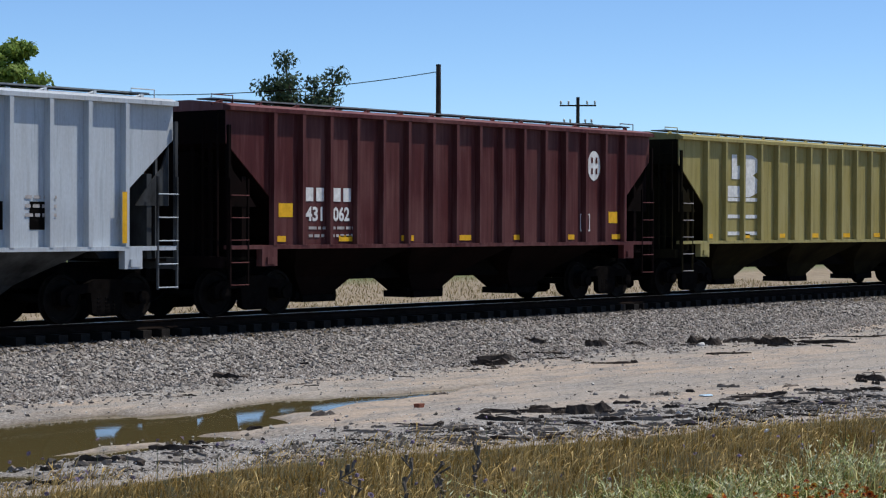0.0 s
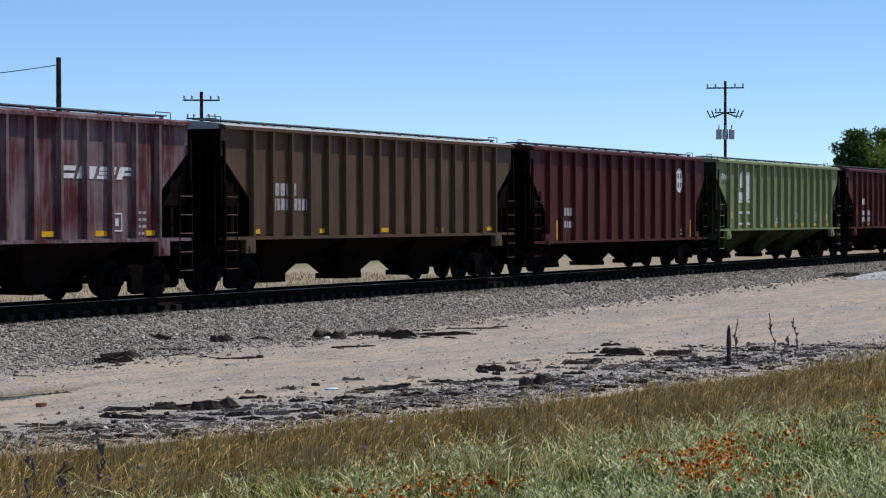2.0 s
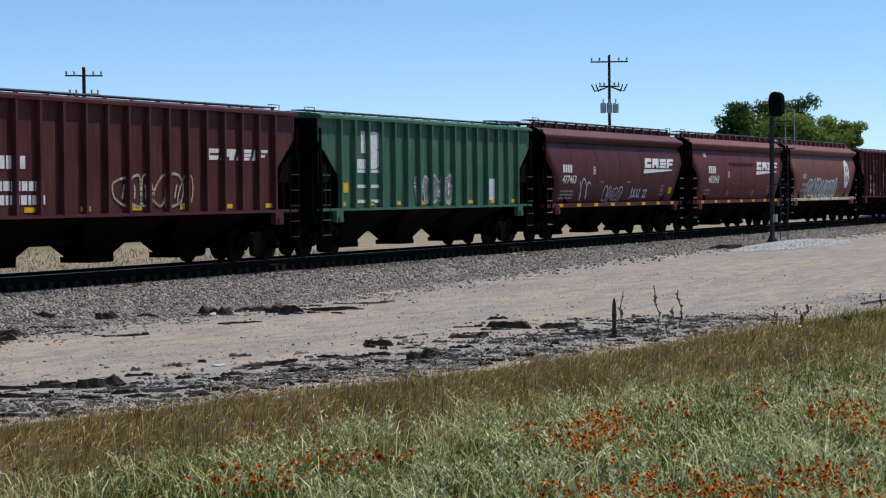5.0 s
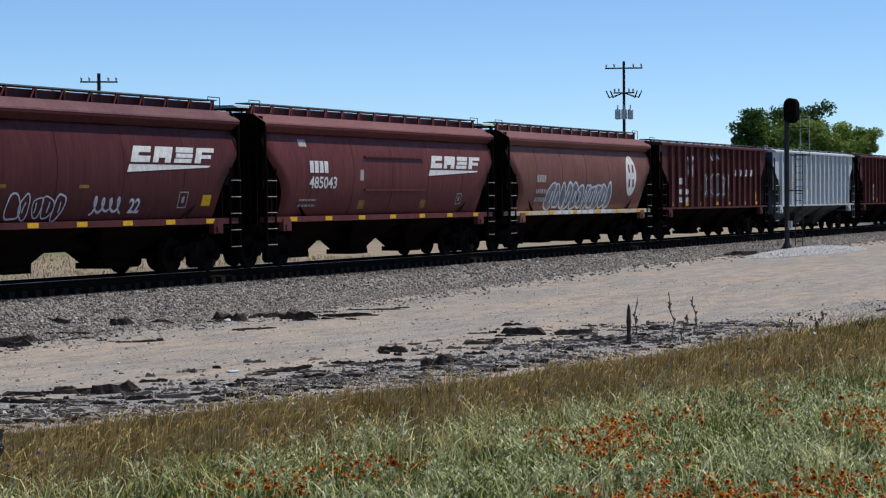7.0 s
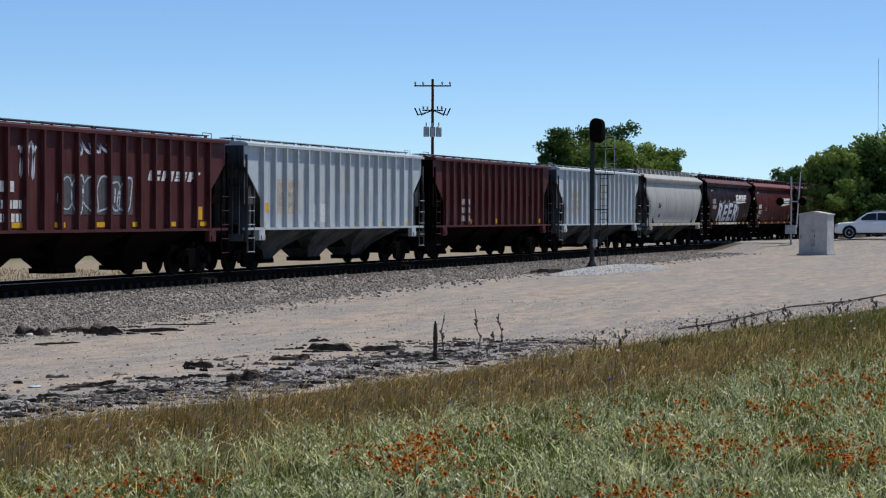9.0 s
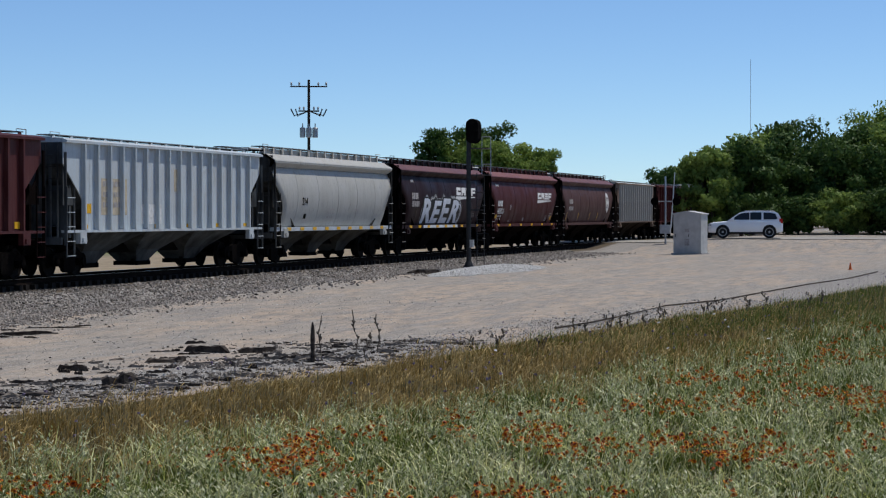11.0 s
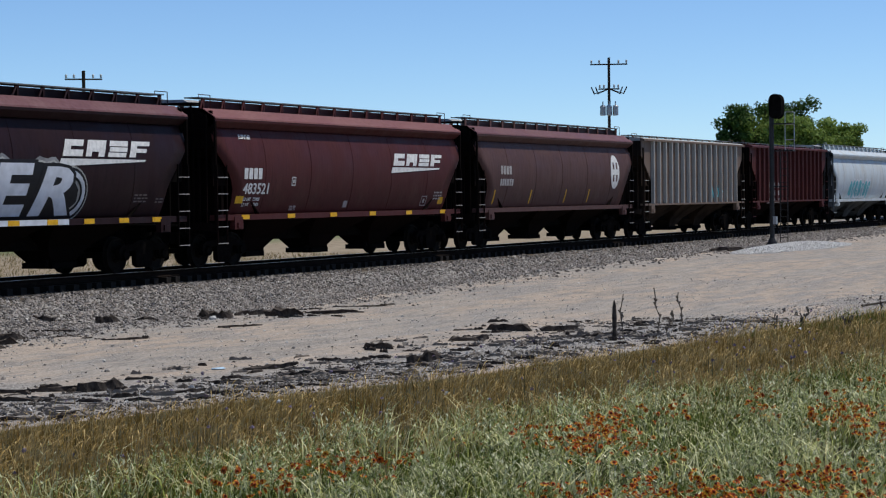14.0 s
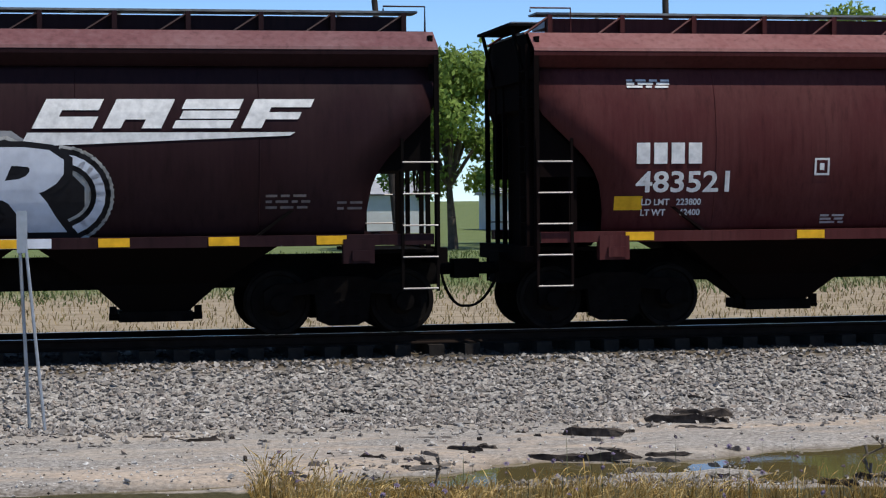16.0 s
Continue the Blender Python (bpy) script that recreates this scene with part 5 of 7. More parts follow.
def leafy_stalks(name, pts, height, leaves, size, mat, label, seed):
    """Upright stalks set all along with small narrow leaves."""
    rng = np.random.default_rng(seed)
    n = len(pts)
    la, bend = rng.uniform(0, 2 * np.pi, n), rng.uniform(0.02, 0.45, n)
    out = np.stack([np.cos(la), np.sin(la), np.zeros(n)], 1) * (height * bend)[:, None]
    up = np.array([0, 0, 1.0])[None] * height[:, None]
    at = lambda u: pts + up * u + out * u ** 2
    a = rng.uniform(0, 2 * np.pi, n)
    side = np.stack([np.cos(a), np.sin(a), np.zeros(n)], 1) * 0.0028
    stem = np.stack([at(0) - side, at(0) + side, at(0.6) + side, at(0.6) - side, at(1.0)], 1).reshape(-1, 3)
    k = (5 * np.arange(n)).tolist()
    f = [q for i in k for q in ((i, i + 1, i + 2, i + 3), (i + 3, i + 2, i + 4))]
    U = 0.25 + 0.75 * (np.arange(leaves) + rng.random((n, leaves))) / leaves
    base = pts[:, None] + up[:, None] * U[..., None] + out[:, None] * U[..., None] ** 2
    A = rng.uniform(0, 2 * np.pi, (n, leaves))
    rise = rng.uniform(0.2, 1.3, (n, leaves))
    L = size * rng.uniform(0.6, 1.3, (n, leaves)) * (1.15 - 0.6 * U)
    d = np.stack([np.cos(A), np.sin(A), rise], -1)
    d /= np.linalg.norm(d, axis=-1)[..., None]
    w = np.stack([-np.sin(A), np.cos(A), np.zeros_like(A)], -1) * (L * 0.17)[..., None]
    tip, mid = base + d * L[..., None], base + d * (L * 0.45)[..., None]
    lv = np.stack([base, mid + w, tip, mid - w], 2).reshape(-1, 3)
    o = len(stem)
    f += (o + np.arange(n * leaves)[:, None] * 4 + np.arange(4)[None]).tolist()
    me = bpy.data.meshes.new(name)
    me.from_pydata(np.concatenate([stem, lv]), [], f)
    me.materials.append(mat)
    return tagged(new(name, me), label, "grass", kind="stuff")


def verge_points(n, seed, lo, hi, rmin=15.5):
    """Points of the verge between lo and hi metres inside its edge, thinning with distance."""
    rng = np.random.default_rng(seed)
    out = []
    while sum(len(o) for o in out) < n:
        x = 2 + 76 * rng.random(n) ** 1.5
        e = np.interp(x, [-40, -4, 4, 8, 14, 18, 21, 24, 28, 36, 45, 52, 60, 80], [21, 20.6, 19.2, 18.2, 16.2, 15.8, 14.9, 14.1, 12.8, 11.6, 10.4, 9.2, 7.0, 4])
        y = e - lo - (hi - lo) * rng.random(n) + rng.normal(0, 0.25, n)
        r = np.hypot(x, y)
        ok = (r > rmin) & (y > 0.06 * x) & (np.arctan2(x, y) > radians(-2))
        out.append(np.stack([x, y], 1)[ok])
    p = np.concatenate(out)[:n]
    z = np.array([ground_z(x, y) for x, y in p])
    return np.column_stack([p, z - 0.02])


def build_verge():
    rng = np.random.default_rng(9)
    dry = island("dry_grass", [(0.26, 0.155, 0.035), (0.38, 0.24, 0.06), (0.11, 0.06, 0.016), (0.46, 0.31, 0.09), (0.10, 0.075, 0.02)], 0.8, 0.25)
    straw = island("straw_heads", [(0.60, 0.40, 0.14), (0.76, 0.56, 0.25), (0.40, 0.25, 0.07), (0.68, 0.48, 0.19)], 0.8, 0.25)
    green = island("green_grass", [(0.07, 0.11, 0.014), (0.16, 0.21, 0.035), (0.02, 0.035, 0.006), (0.27, 0.31, 0.07), (0.10, 0.14, 0.02)], 0.8, 0.3)
    pale = island("silvery_grass", [(0.80, 0.77, 0.36), (0.92, 0.89, 0.54), (0.54, 0.56, 0.14), (0.88, 0.80, 0.42)], 0.7, 0.25)
    def tufts(p, a, b, scale=0.9, seed=0.0):
        """Blade heights between a and b, in clumps."""
        f = np.array([noise.noise((x * scale, y * scale, seed)) + 0.5 * noise.noise((x * scale * 3, y * scale * 3, seed)) for x, y, _ in p])
        return (a + (b - a) * rng.random(len(p))) * np.clip(1 + 0.85 * f, 0.3, 1.9)
    def clumped(p, scale, cut, seed):
        """Leaves out most of the points that fall between the clumps."""
        f = np.array([noise.noise((x * scale, y * scale, seed)) + 0.6 * noise.noise((x * scale * 2.7, y * scale * 2.7, seed)) for x, y, _ in p])
        return p[(f > cut) | (rng.random(len(p)) < 0.12)]
    inset = lambda p: np.clip((np.array([edge_y(x) for x in p[:, 0]]) - p[:, 1]) / 0.9, 0.3, 1)
    p = clumped(verge_points(90000, 11, -0.3, 6.0), 1.5, -0.12, 11.0)
    p = p[rng.random(len(p)) < np.exp(-np.clip(p[:, 0] - 40, 0, 60) / 9)]
    blades("grass_dry", p, tufts(p, 0.12, 0.34) * inset(p), rng.uniform(0.0025, 0.0055, len(p)), rng.uniform(0.1, 0.8, len(p)), dry, "tall straw-coloured dry grass along the dirt track", 12)
    p = clumped(verge_points(48000, 23, 0.0, 6.4), 1.3, -0.05, 11.0)
    p = p[rng.random(len(p)) < np.exp(-np.clip(p[:, 0] - 40, 0, 60) / 14)]
    hay("grass_dry", p, tufts(p, 0.24, 0.46, 0.7, 2.0) * inset(p), rng.uniform(0.0038, 0.0075, len(p)), straw, "nodding pale straw heads in the dry grass", 24)
    p = verge_points(60000, 33, 0.2, 6.0)
    p = np.concatenate([clumped(verge_points(140000, 13, 4.6, 17.0), 1.7, -0.02, 21.0), p[p[:, 0] > 36 + 8 * rng.random(len(p))]])
    blades("grass_green", p, tufts(p, 0.10, 0.30, 0.7, 4.0), rng.uniform(0.003, 0.007, len(p)), rng.uniform(0.15, 0.95, len(p)), green, "rank green grass of the verge", 14)
    p = clumped(verge_points(22000, 15, 5.0, 17.0), 1.7, 0.02, 21.0)
    p = p[rng.random(len(p)) < np.exp(-np.clip(p[:, 0] - 22, 0, 60) / 16)]
    blades("grass_pale", p, tufts(p, 0.26, 0.5, 0.8, 6.0), rng.uniform(0.0045, 0.009, len(p)), rng.uniform(0.4, 1.25, len(p)), pale, "silvery grass stalks among the green", 16)
    p = verge_points(14000, 35, 5.2, 17.0)
    f = np.array([noise.noise((x * 1.3, y * 1.3, 31.0)) + 0.6 * noise.noise((x * 3.4, y * 3.4, 31.0)) for x, y, _ in p])
    p = p[(f > 0.06) & (rng.random(len(p)) < np.exp(-np.clip(p[:, 0] - 22, 0, 60) / 16))]
    grey = island("grey_green_stalks", [(0.24, 0.30, 0.09), (0.66, 0.67, 0.36), (0.06, 0.09, 0.02), (0.88, 0.86, 0.58), (0.12, 0.17, 0.04), (0.42, 0.47, 0.18)], 0.7, 0.25)
    leafy_stalks("grass_green", p, tufts(p, 0.24, 0.46, 0.8, 6.0), 12, 0.085, grey, "grey-green leafy stalks of the flowering verge", 36)
    # flowers: small five-petalled heads on stalks
    def flowers(name, pts, z, r, mat, label, seed, heart=None):
        rg = np.random.default_rng(seed)
        vs, fs, hv, hf = [], [], [], []
        for (x, y, g), hh, rr in zip(pts, z, r):
            c = Vector((x, y, g + hh))
            az, tip = rg.uniform(0, 6.28), rg.uniform(0.2, 1.25)
            q = Vector((math.cos(az) * math.sin(tip), math.sin(az) * math.sin(tip), math.cos(tip))).to_track_quat("Z", "Y")
            droop = rg.uniform(0.05, 0.5)
            n = 9
            # notched petals round the heart, each a loose kite
            for i in range(n):
                a = i * 2 * math.pi / n + rg.uniform(-0.1, 0.1)
                k0 = len(vs)
                for ra, da in ((0.22, 0), (0.75, 0.33), (1.0, 0.0), (0.75, -0.33)):
                    vs.append(c + q @ Vector((rr * ra * math.cos(a + da), rr * ra * math.sin(a + da), -rr * droop * ra * ra)))
                fs.append((k0, k0 + 1, k0 + 2, k0 + 3))
            k0 = len(hv)
            hv.append(c + q @ Vector((0, 0, rr * 0.42)))
            for i in range(6):
                a = i * math.pi / 3
                hv.append(c + q @ Vector((rr * 0.5 * math.cos(a), rr * 0.5 * math.sin(a), rr * 0.04)))
            hf += [(k0, k0 + 1 + i, k0 + 1 + (i + 1) % 6) for i in range(6)]
        me = bpy.data.meshes.new(name)
        me.from_pydata(vs + hv, [], fs + [tuple(i + len(vs) for i in f) for f in hf])
        me.materials.append(mat)
        me.materials.append(heart or mat)
        me.polygons.foreach_set("material_index", [0] * len(fs) + [1] * len(hf))
        tagged(new(name, me), label, "wildflowers", kind="stuff")
    maroon_heart = island("maroon_flower_heart", [(0.10, 0.012, 0.008), (0.18, 0.022, 0.010), (0.26, 0.05, 0.012)], 0.8)
    orange = island("orange_petals", [(0.40, 0.04, 0.012), (0.60, 0.13, 0.015), (0.46, 0.06, 0.012), (0.74, 0.28, 0.02), (0.80, 0.42, 0.04), (0.5, 0.08, 0.014), (0.82, 0.52, 0.06)], 0.7, 0.2)
    p = verge_points(11000, 17, 7.4, 17.0)
    cl = np.array([noise.noise((x * 0.35, y * 0.6, 7)) + 0.8 * noise.noise((x * 1.6, y * 2.2, 2)) for x, y, _ in p])
    p = p[cl > 0.24]
    flowers("wildflowers", p, rng.uniform(0.32, 0.52, len(p)), rng.uniform(0.016, 0.040, len(p)), orange, "orange wildflowers with dark red hearts in the green verge", 18, maroon_heart)

    lilac = island("lilac_petals", [(0.12, 0.09, 0.14), (0.26, 0.20, 0.30), (0.10, 0.085, 0.09)], 0.7, 0.2)
    p = verge_points(420, 19, 0.2, 6.5)
    blades("thistle_stalks", p, np.full(len(p), 0.56), np.full(len(p), 0.005), np.full(len(p), 0.02), island("thistle_green", [(0.09, 0.11, 0.05), (0.16, 0.17, 0.09)], 0.8), "thin upright thistle stalks above the grass", 25)
    flowers("wildflowers", p, rng.uniform(0.52, 0.57, len(p)), rng.uniform(0.02, 0.032, len(p)), lilac, "scattered lilac thistle heads above the grass", 20)
    wp = island("white_petals", [(0.8, 0.8, 0.78), (0.7, 0.7, 0.68)], 0.7, 0.2)
    p = verge_points(14, 21, 2.5, 6.0)
    flowers("wildflowers", p, rng.uniform(0.3, 0.45, len(p)), rng.uniform(0.03, 0.045, len(p)), wp, "a few white wildflowers in the verge", 22)

    def weed(x, y, h, seed):
        rd = random.Random(seed)
        z = ground_z(x, y) - 0.02
        t = thing("dead_weed", "dark dry stalk of a dead weed", "weed", "dead weeds", (x, y, z))
        bm = bmesh.new()
        pts = [(0, 0, 0)]
        for k in range(1, 6):
            pts.append((rd.uniform(-0.03, 0.03) * k, rd.uniform(-0.03, 0.03) * k, h * k / 5))
        tube(bm, pts, 0.011, 5)
        for k in range(11):
            i = rd.randint(1, 4)
            a = Vector(pts[i]).lerp(Vector(pts[i + 1]), rd.random())
            d = Vector((rd.uniform(-0.4, 0.4), rd.uniform(-0.4, 0.4), rd.uniform(0.5, 1.2))) * 0.08
            tw = bmesh.new()
            rod(tw, a, a + d, 0.007, 5, 0.02)
            part("twig", tw, M["stem"], t)
        part("stalk", bm, M["stem"], t)
    for i, (x, y) in enumerate(((14.8, 12.15), (15.15, 12.0), (15.5, 11.85), (14.6, 12.6), (15.9, 12.6), (36.4, 12.9), (37.6, 12.6), (38.9, 12.6), (37.0, 12.2), (8.3, 19.3), (3.9, 19.9))):
        weed(x, y, (0.62, 0.55, 0.66, 0.5, 0.4, 0.85, 0.95, 0.8, 0.5, 0.5, 0.4)[i], i)
    rd = random.Random(55)
    for i in range(24):
        x = rd.uniform(38, 60)
        weed(x, edge_y(x) - rd.uniform(0.1, 1.6), rd.uniform(0.25, 0.5), 100 + i)
    # leaning wooden stub by the verge
    bm = bmesh.new()
    lathe(bm, [(0, 0.045), (0.25, 0.038), (0.5, 0.044), (0.7, 0.034), (0.8, 0.012)], "z", 10)
    t = thing("wooden_stub", "short dark wooden post at the edge of the verge", "post", at=(35.9, 12.9, ground_z(35.9, 12.9) - 0.05))
    part("post", bm, M["wood"], t)


def build_debris():
    rd = random.Random(31)

    def plank(x, y, l, w, h, turn, pale=False, label="", into=None, whole=False):
        z = ground_z(x, y)
        if not whole:
            w, l, h = w * 0.42, l * 0.82, h * 0.5
        bm = into or bmesh.new()
        n = 7
        rows = []
        bow, tip = rd.uniform(-0.06, 0.06) * l, rd.uniform(-0.02, 0.05) * l
        m = Matrix.Translation((x, y, z - 0.01)) @ Matrix.Rotation(radians(turn), 4, "Z") if into else Matrix()
        for i in range(n + 1):
            u = -l / 2 + l * i / n
            k = rd.uniform(0.75, 1.1) if 0 < i < n else rd.choice((0.15, 0.35, 0.7))
            v = 2 * i / n - 1
            j = [rd.uniform(-0.28, 0.28) for _ in range(4)]
            rows.append([bm.verts.new(m @ Vector((u + rd.uniform(-0.05, 0.05) * l, e * w / 2 * k * (1 + j[q]) + bow * v * v, (t * h * k) * (1 + j[q]) + max(0.0, tip * v)))) for q, (e, t) in enumerate(((-1, 0), (1, 0), (1, 1), (-1, 1)))])
        for A, B in zip(rows, rows[1:]):
            for q in range(4):
                bm.faces.new((A[q], A[(q + 1) % 4], B[(q + 1) % 4], B[q]))
        bm.faces.new(rows[0])
        bm.faces.new(rows[-1][::-1])
        if into:
            return
        t = thing("timber_piece", label or ("bleached broken board lying on the dirt" if pale else "dark rotted broken sleeper timber lying on the ground"), "timber", "broken timber on the ground", (x, y, z - 0.01), turn)
        part("timber", bm, M["palewood"] if pale else M["wood"], t)

    # broken sleeper timbers: middle, length, height and turn
    for x, y, l, h, a in ((33.3, 24.9, 0.72, 0.16, -28), (36.7, 26.4, 0.46, 0.12, -82), (35.5, 25.3, 0.96, 0.06, -82), (38.0, 25.6, 0.53, 0.20, -28), (39.1, 25.3, 0.41, 0.13, -29), (40.7, 24.4, 0.72, 0.18, -73),
                          (42.0, 24.2, 0.76, 0.11, -32), (41.6, 23.1, 0.84, 0.18, -88), (42.8, 22.5, 1.23, 0.08, -90), (38.1, 22.3, 0.94, 0.05, -33), (34.3, 22.5, 0.62, 0.05, -39), (24.4, 17.7, 1.33, 0.08, -38),
                          (24.9, 16.9, 0.61, 0.18, -27), (23.2, 17.3, 0.67, 0.08, -81), (24.7, 15.3, 0.46, 0.06, -30), (28.8, 16.3, 0.88, 0.06, -32), (28.1, 14.8, 0.94, 0.07, -82), (33.2, 16.5, 0.49, 0.12, -91),
                          (30.7, 14.4, 0.55, 0.17, -45), (38.6, 16.2, 0.92, 0.14, -95), (39.0, 15.2, 0.73, 0.12, -40), (35.7, 15.8, 0.74, 0.09, -38), (37.0, 13.6, 0.74, 0.09, -41), (8.4, 25.0, 0.74, 0.10, -27),
                          (5.9, 21.5, 1.04, 0.09, -24), (6.5, 23.3, 0.63, 0.12, -32), (5.4, 20.4, 0.32, 0.07, -39), (1.9, 23.8, 0.33, 0.05, 3), (3.6, 21.9, 0.32, 0.05, -37), (5.0, 22.4, 0.22, 0.05, -40),
                          (17.5, 25.2, 1.59, 0.15, -62), (18.2, 25.3, 0.79, 0.14, -63), (18.9, 24.7, 0.50, 0.07, -9), (25.9, 25.3, 0.63, 0.12, -73), (32.2, 24.2, 0.71, 0.11, -81), (14.6, 18.5, 0.67, 0.08, -66),
                          (16.2, 17.9, 0.53, 0.09, -70), (17.7, 18.2, 0.65, 0.07, -72), (7.9, 24.3, 0.83, 0.10, -46), (13.6, 23.4, 0.29, 0.05, -58), (8.2, 19.2, 1.33, 0.07, -51),
                          (45.6, 22.9, 1.5, 0.05, -70), (82.5, 24.6, 1.5, 0.2, -40)):
        plank(x, y, l * 1.15, h * rd.uniform(0.8, 1.3), h * 0.95, a, whole=True)
        for k in range(rd.randint(2, 5) if x < 60 else 0):
            plank(x + rd.gauss(0, 0.5), y + rd.gauss(0, 0.35), l * rd.uniform(0.2, 0.6), rd.uniform(0.06, 0.16), rd.uniform(0.05, 0.13), a + rd.gauss(0, 18), rd.random() < 0.15)
    # litter of splinters along the verge and by the ballast
    dark, bleached = bmesh.new(), bmesh.new()
    for k in range(700):
        x = rd.uniform(20, 43) if k % 4 else rd.uniform(2, 22)
        y = edge_y(x) + 0.4 + abs(rd.gauss(0, 1)) * (1.5 if x < 26 else 2.3)
        if ground_z(x, y) > -1.0:
            plank(x, y, rd.uniform(0.08, 0.6), rd.uniform(0.04, 0.13), rd.uniform(0.04, 0.13), rd.gauss(-58, 24), into=dark if rd.random() < 0.3 else bleached)
    for k in range(150):
        x = rd.uniform(0, 50)
        plank(x, rd.uniform(23.4, 26.4), rd.uniform(0.1, 0.6), rd.uniform(0.03, 0.1), rd.uniform(0.03, 0.08), rd.gauss(-45, 25), into=dark if rd.random() < 0.65 else bleached)
    tagged(part("wood_litter", dark, M["wood"]), "dark splinters of rotted wood strewn over the dirt", "litter", kind="stuff")
    tagged(part("wood_litter", bleached, M["palewood"]), "bleached splinters of wood strewn over the dirt", "litter", kind="stuff")
    plank(9.3, 20.2, 1.7, 0.16, 0.06, 5, True)

    def scrap(name, x, y, size, mat, label, category, lumpy):
        bm = bmesh.new()
        bmesh.ops.create_icosphere(bm, subdivisions=2, radius=1) if lumpy else bmesh.ops.create_cube(bm, size=2)
        if not lumpy:
            bmesh.ops.bevel(bm, geom=bm.edges[:], offset=0.12, segments=2, affect="EDGES")
        for v in bm.verts:
            k = 1 + 0.25 * noise.noise(v.co * 1.7)
            v.co = (v.co.x * k * size[0], v.co.y * k * size[1], v.co.z * k * size[2])
        t = thing(name, label, category, at=(x, y, ground_z(x, y) + size[2] * 0.7), turn=rd.uniform(-60, 20))
        part("lump" if lumpy else "block", bm, mat, t)
    scrap("plastic_scrap", 28.4, 17.0, (0.13, 0.08, 0.02), simple("pale_blue_plastic", (0.38, 0.52, 0.62), 0.4), "crumpled pale blue plastic scrap on the dirt", "litter", True)
    scrap("brick", 24.0, 19.4, (0.08, 0.045, 0.035), simple("red_brick", (0.22, 0.08, 0.05), 0.9, 0, 0.3, 12, 0.4), "broken red brick lying in the gravel", "brick", False)
    scrap("stone", 24.1, 18.2, (0.08, 0.06, 0.035), simple("white_stone", (0.5, 0.48, 0.45), 0.9, 0, 0.2, 8, 0.4), "pale stone beside the rotted timber", "stone", True)
    scrap("stone", 40.2, 24.2, (0.1, 0.07, 0.055), simple("white_stone", (0.5, 0.48, 0.45), 0.9, 0, 0.2, 8, 0.4), "pale stone at the foot of the ballast", "stone", True)
    plank(30.5, 24.4, 1.0, 0.1, 0.04, -10, True)


# ---- trackside and distance ----
def tree(x, y, h, crown, label, seed, sparse=False, base=None, trunk_h=0.35, leaf=0.28, cols=None):
    rd = random.Random(seed)
    rng = np.random.default_rng(seed)
    z = ground_z(x, y) if base is None else base
    t = thing("tree", label, "tree", "trees", (x, y, z))
    bm = bmesh.new()
    th = h * trunk_h
    r0 = 0.028 * h
    pts = [Vector((0, 0, -0.3)), Vector((rd.uniform(-0.1, 0.1), 0, th * 0.5)), Vector((rd.uniform(-0.3, 0.3), rd.uniform(-0.3, 0.3), th))]
    for i, (a, b) in enumerate(zip(pts, pts[1:])):
        rod(bm, a, b, r0 * (1 - 0.25 * i), 9, r0 * (0.75 - 0.25 * i))
    tips = []
    n = 12 if sparse else 11
    for k in range(n):
        a = k * 2.4 + rd.uniform(-0.4, 0.4)
        rr = crown * rd.uniform(0.35, 0.9)
        e = Vector((rr * math.cos(a), rr * math.sin(a), th + (h - th) * (rd.uniform(0.48, 0.88) if sparse else rd.uniform(0.25, 0.92))))
        m = pts[2].lerp(e, 0.5) + Vector((0, 0, 0.1 * h))
        rod(bm, pts[2], m, r0 * 0.45, 6, r0 * 0.28)
        rod(bm, m, e, r0 * 0.28, 6, r0 * 0.1)
        tips += [e, m.lerp(e, 0.5)]
    if sparse:
        top = Vector((-0.55, 0.5, h - 0.3))
        rod(bm, pts[2], top, r0 * 0.6, 6, r0 * 0.15)
        tips.append(top)
    part("trunk", bm, M["trunk"], t)
    # leaves in clumps round the limb tips and through the crown
    cl = []
    for e in tips:
        cl.append((e, crown * (0.36 if sparse else 0.36)))
    if not sparse:
        for k in range(30):
            a, u = rd.uniform(0, 6.28), rd.random() ** 0.5
            zz = rd.uniform(0.0, 1.0)
            rad = crown * u * math.sqrt(max(0.05, 1 - (2 * zz - 0.75) ** 2 / 1.7))
            cl.append((Vector((rad * math.cos(a), rad * math.sin(a), th * 0.75 + (h - th * 0.75) * (0.08 + 0.86 * zz))), crown * rd.uniform(0.2, 0.38)))
    per = 190 if sparse else 250
    leaf *= 0.74
    C = np.array([tuple(c) for c, _ in cl])
    R = np.array([r for _, r in cl])
    idx = np.repeat(np.arange(len(cl)), per)
    d = rng.normal(size=(len(idx), 3))
    d /= np.linalg.norm(d, axis=1)[:, None]
    pos = C[idx] + d * (R[idx] * rng.random(len(idx)) ** 0.4)[:, None] * np.array([1, 1, 0.72])
    u = rng.normal(size=(len(idx), 3))
    u /= np.linalg.norm(u, axis=1)[:, None]
    w = np.cross(u, d + 1e-3)
    w /= np.linalg.norm(w, axis=1)[:, None]
    s = leaf * rng.uniform(0.5, 1.1, len(idx))[:, None]
    v = np.stack([pos - u * s, pos + w * s * 0.5, pos + u * s, pos - w * s * 0.5], 1).reshape(-1, 3)
    f = (np.arange(len(idx))[:, None] * 4 + np.arange(4)[None]).tolist()
    me = bpy.data.meshes.new("crown")
    me.from_pydata(v, [], f)
    me.materials.append(cols)
    ob = new("crown", me)
    ob.parent = t
    return t


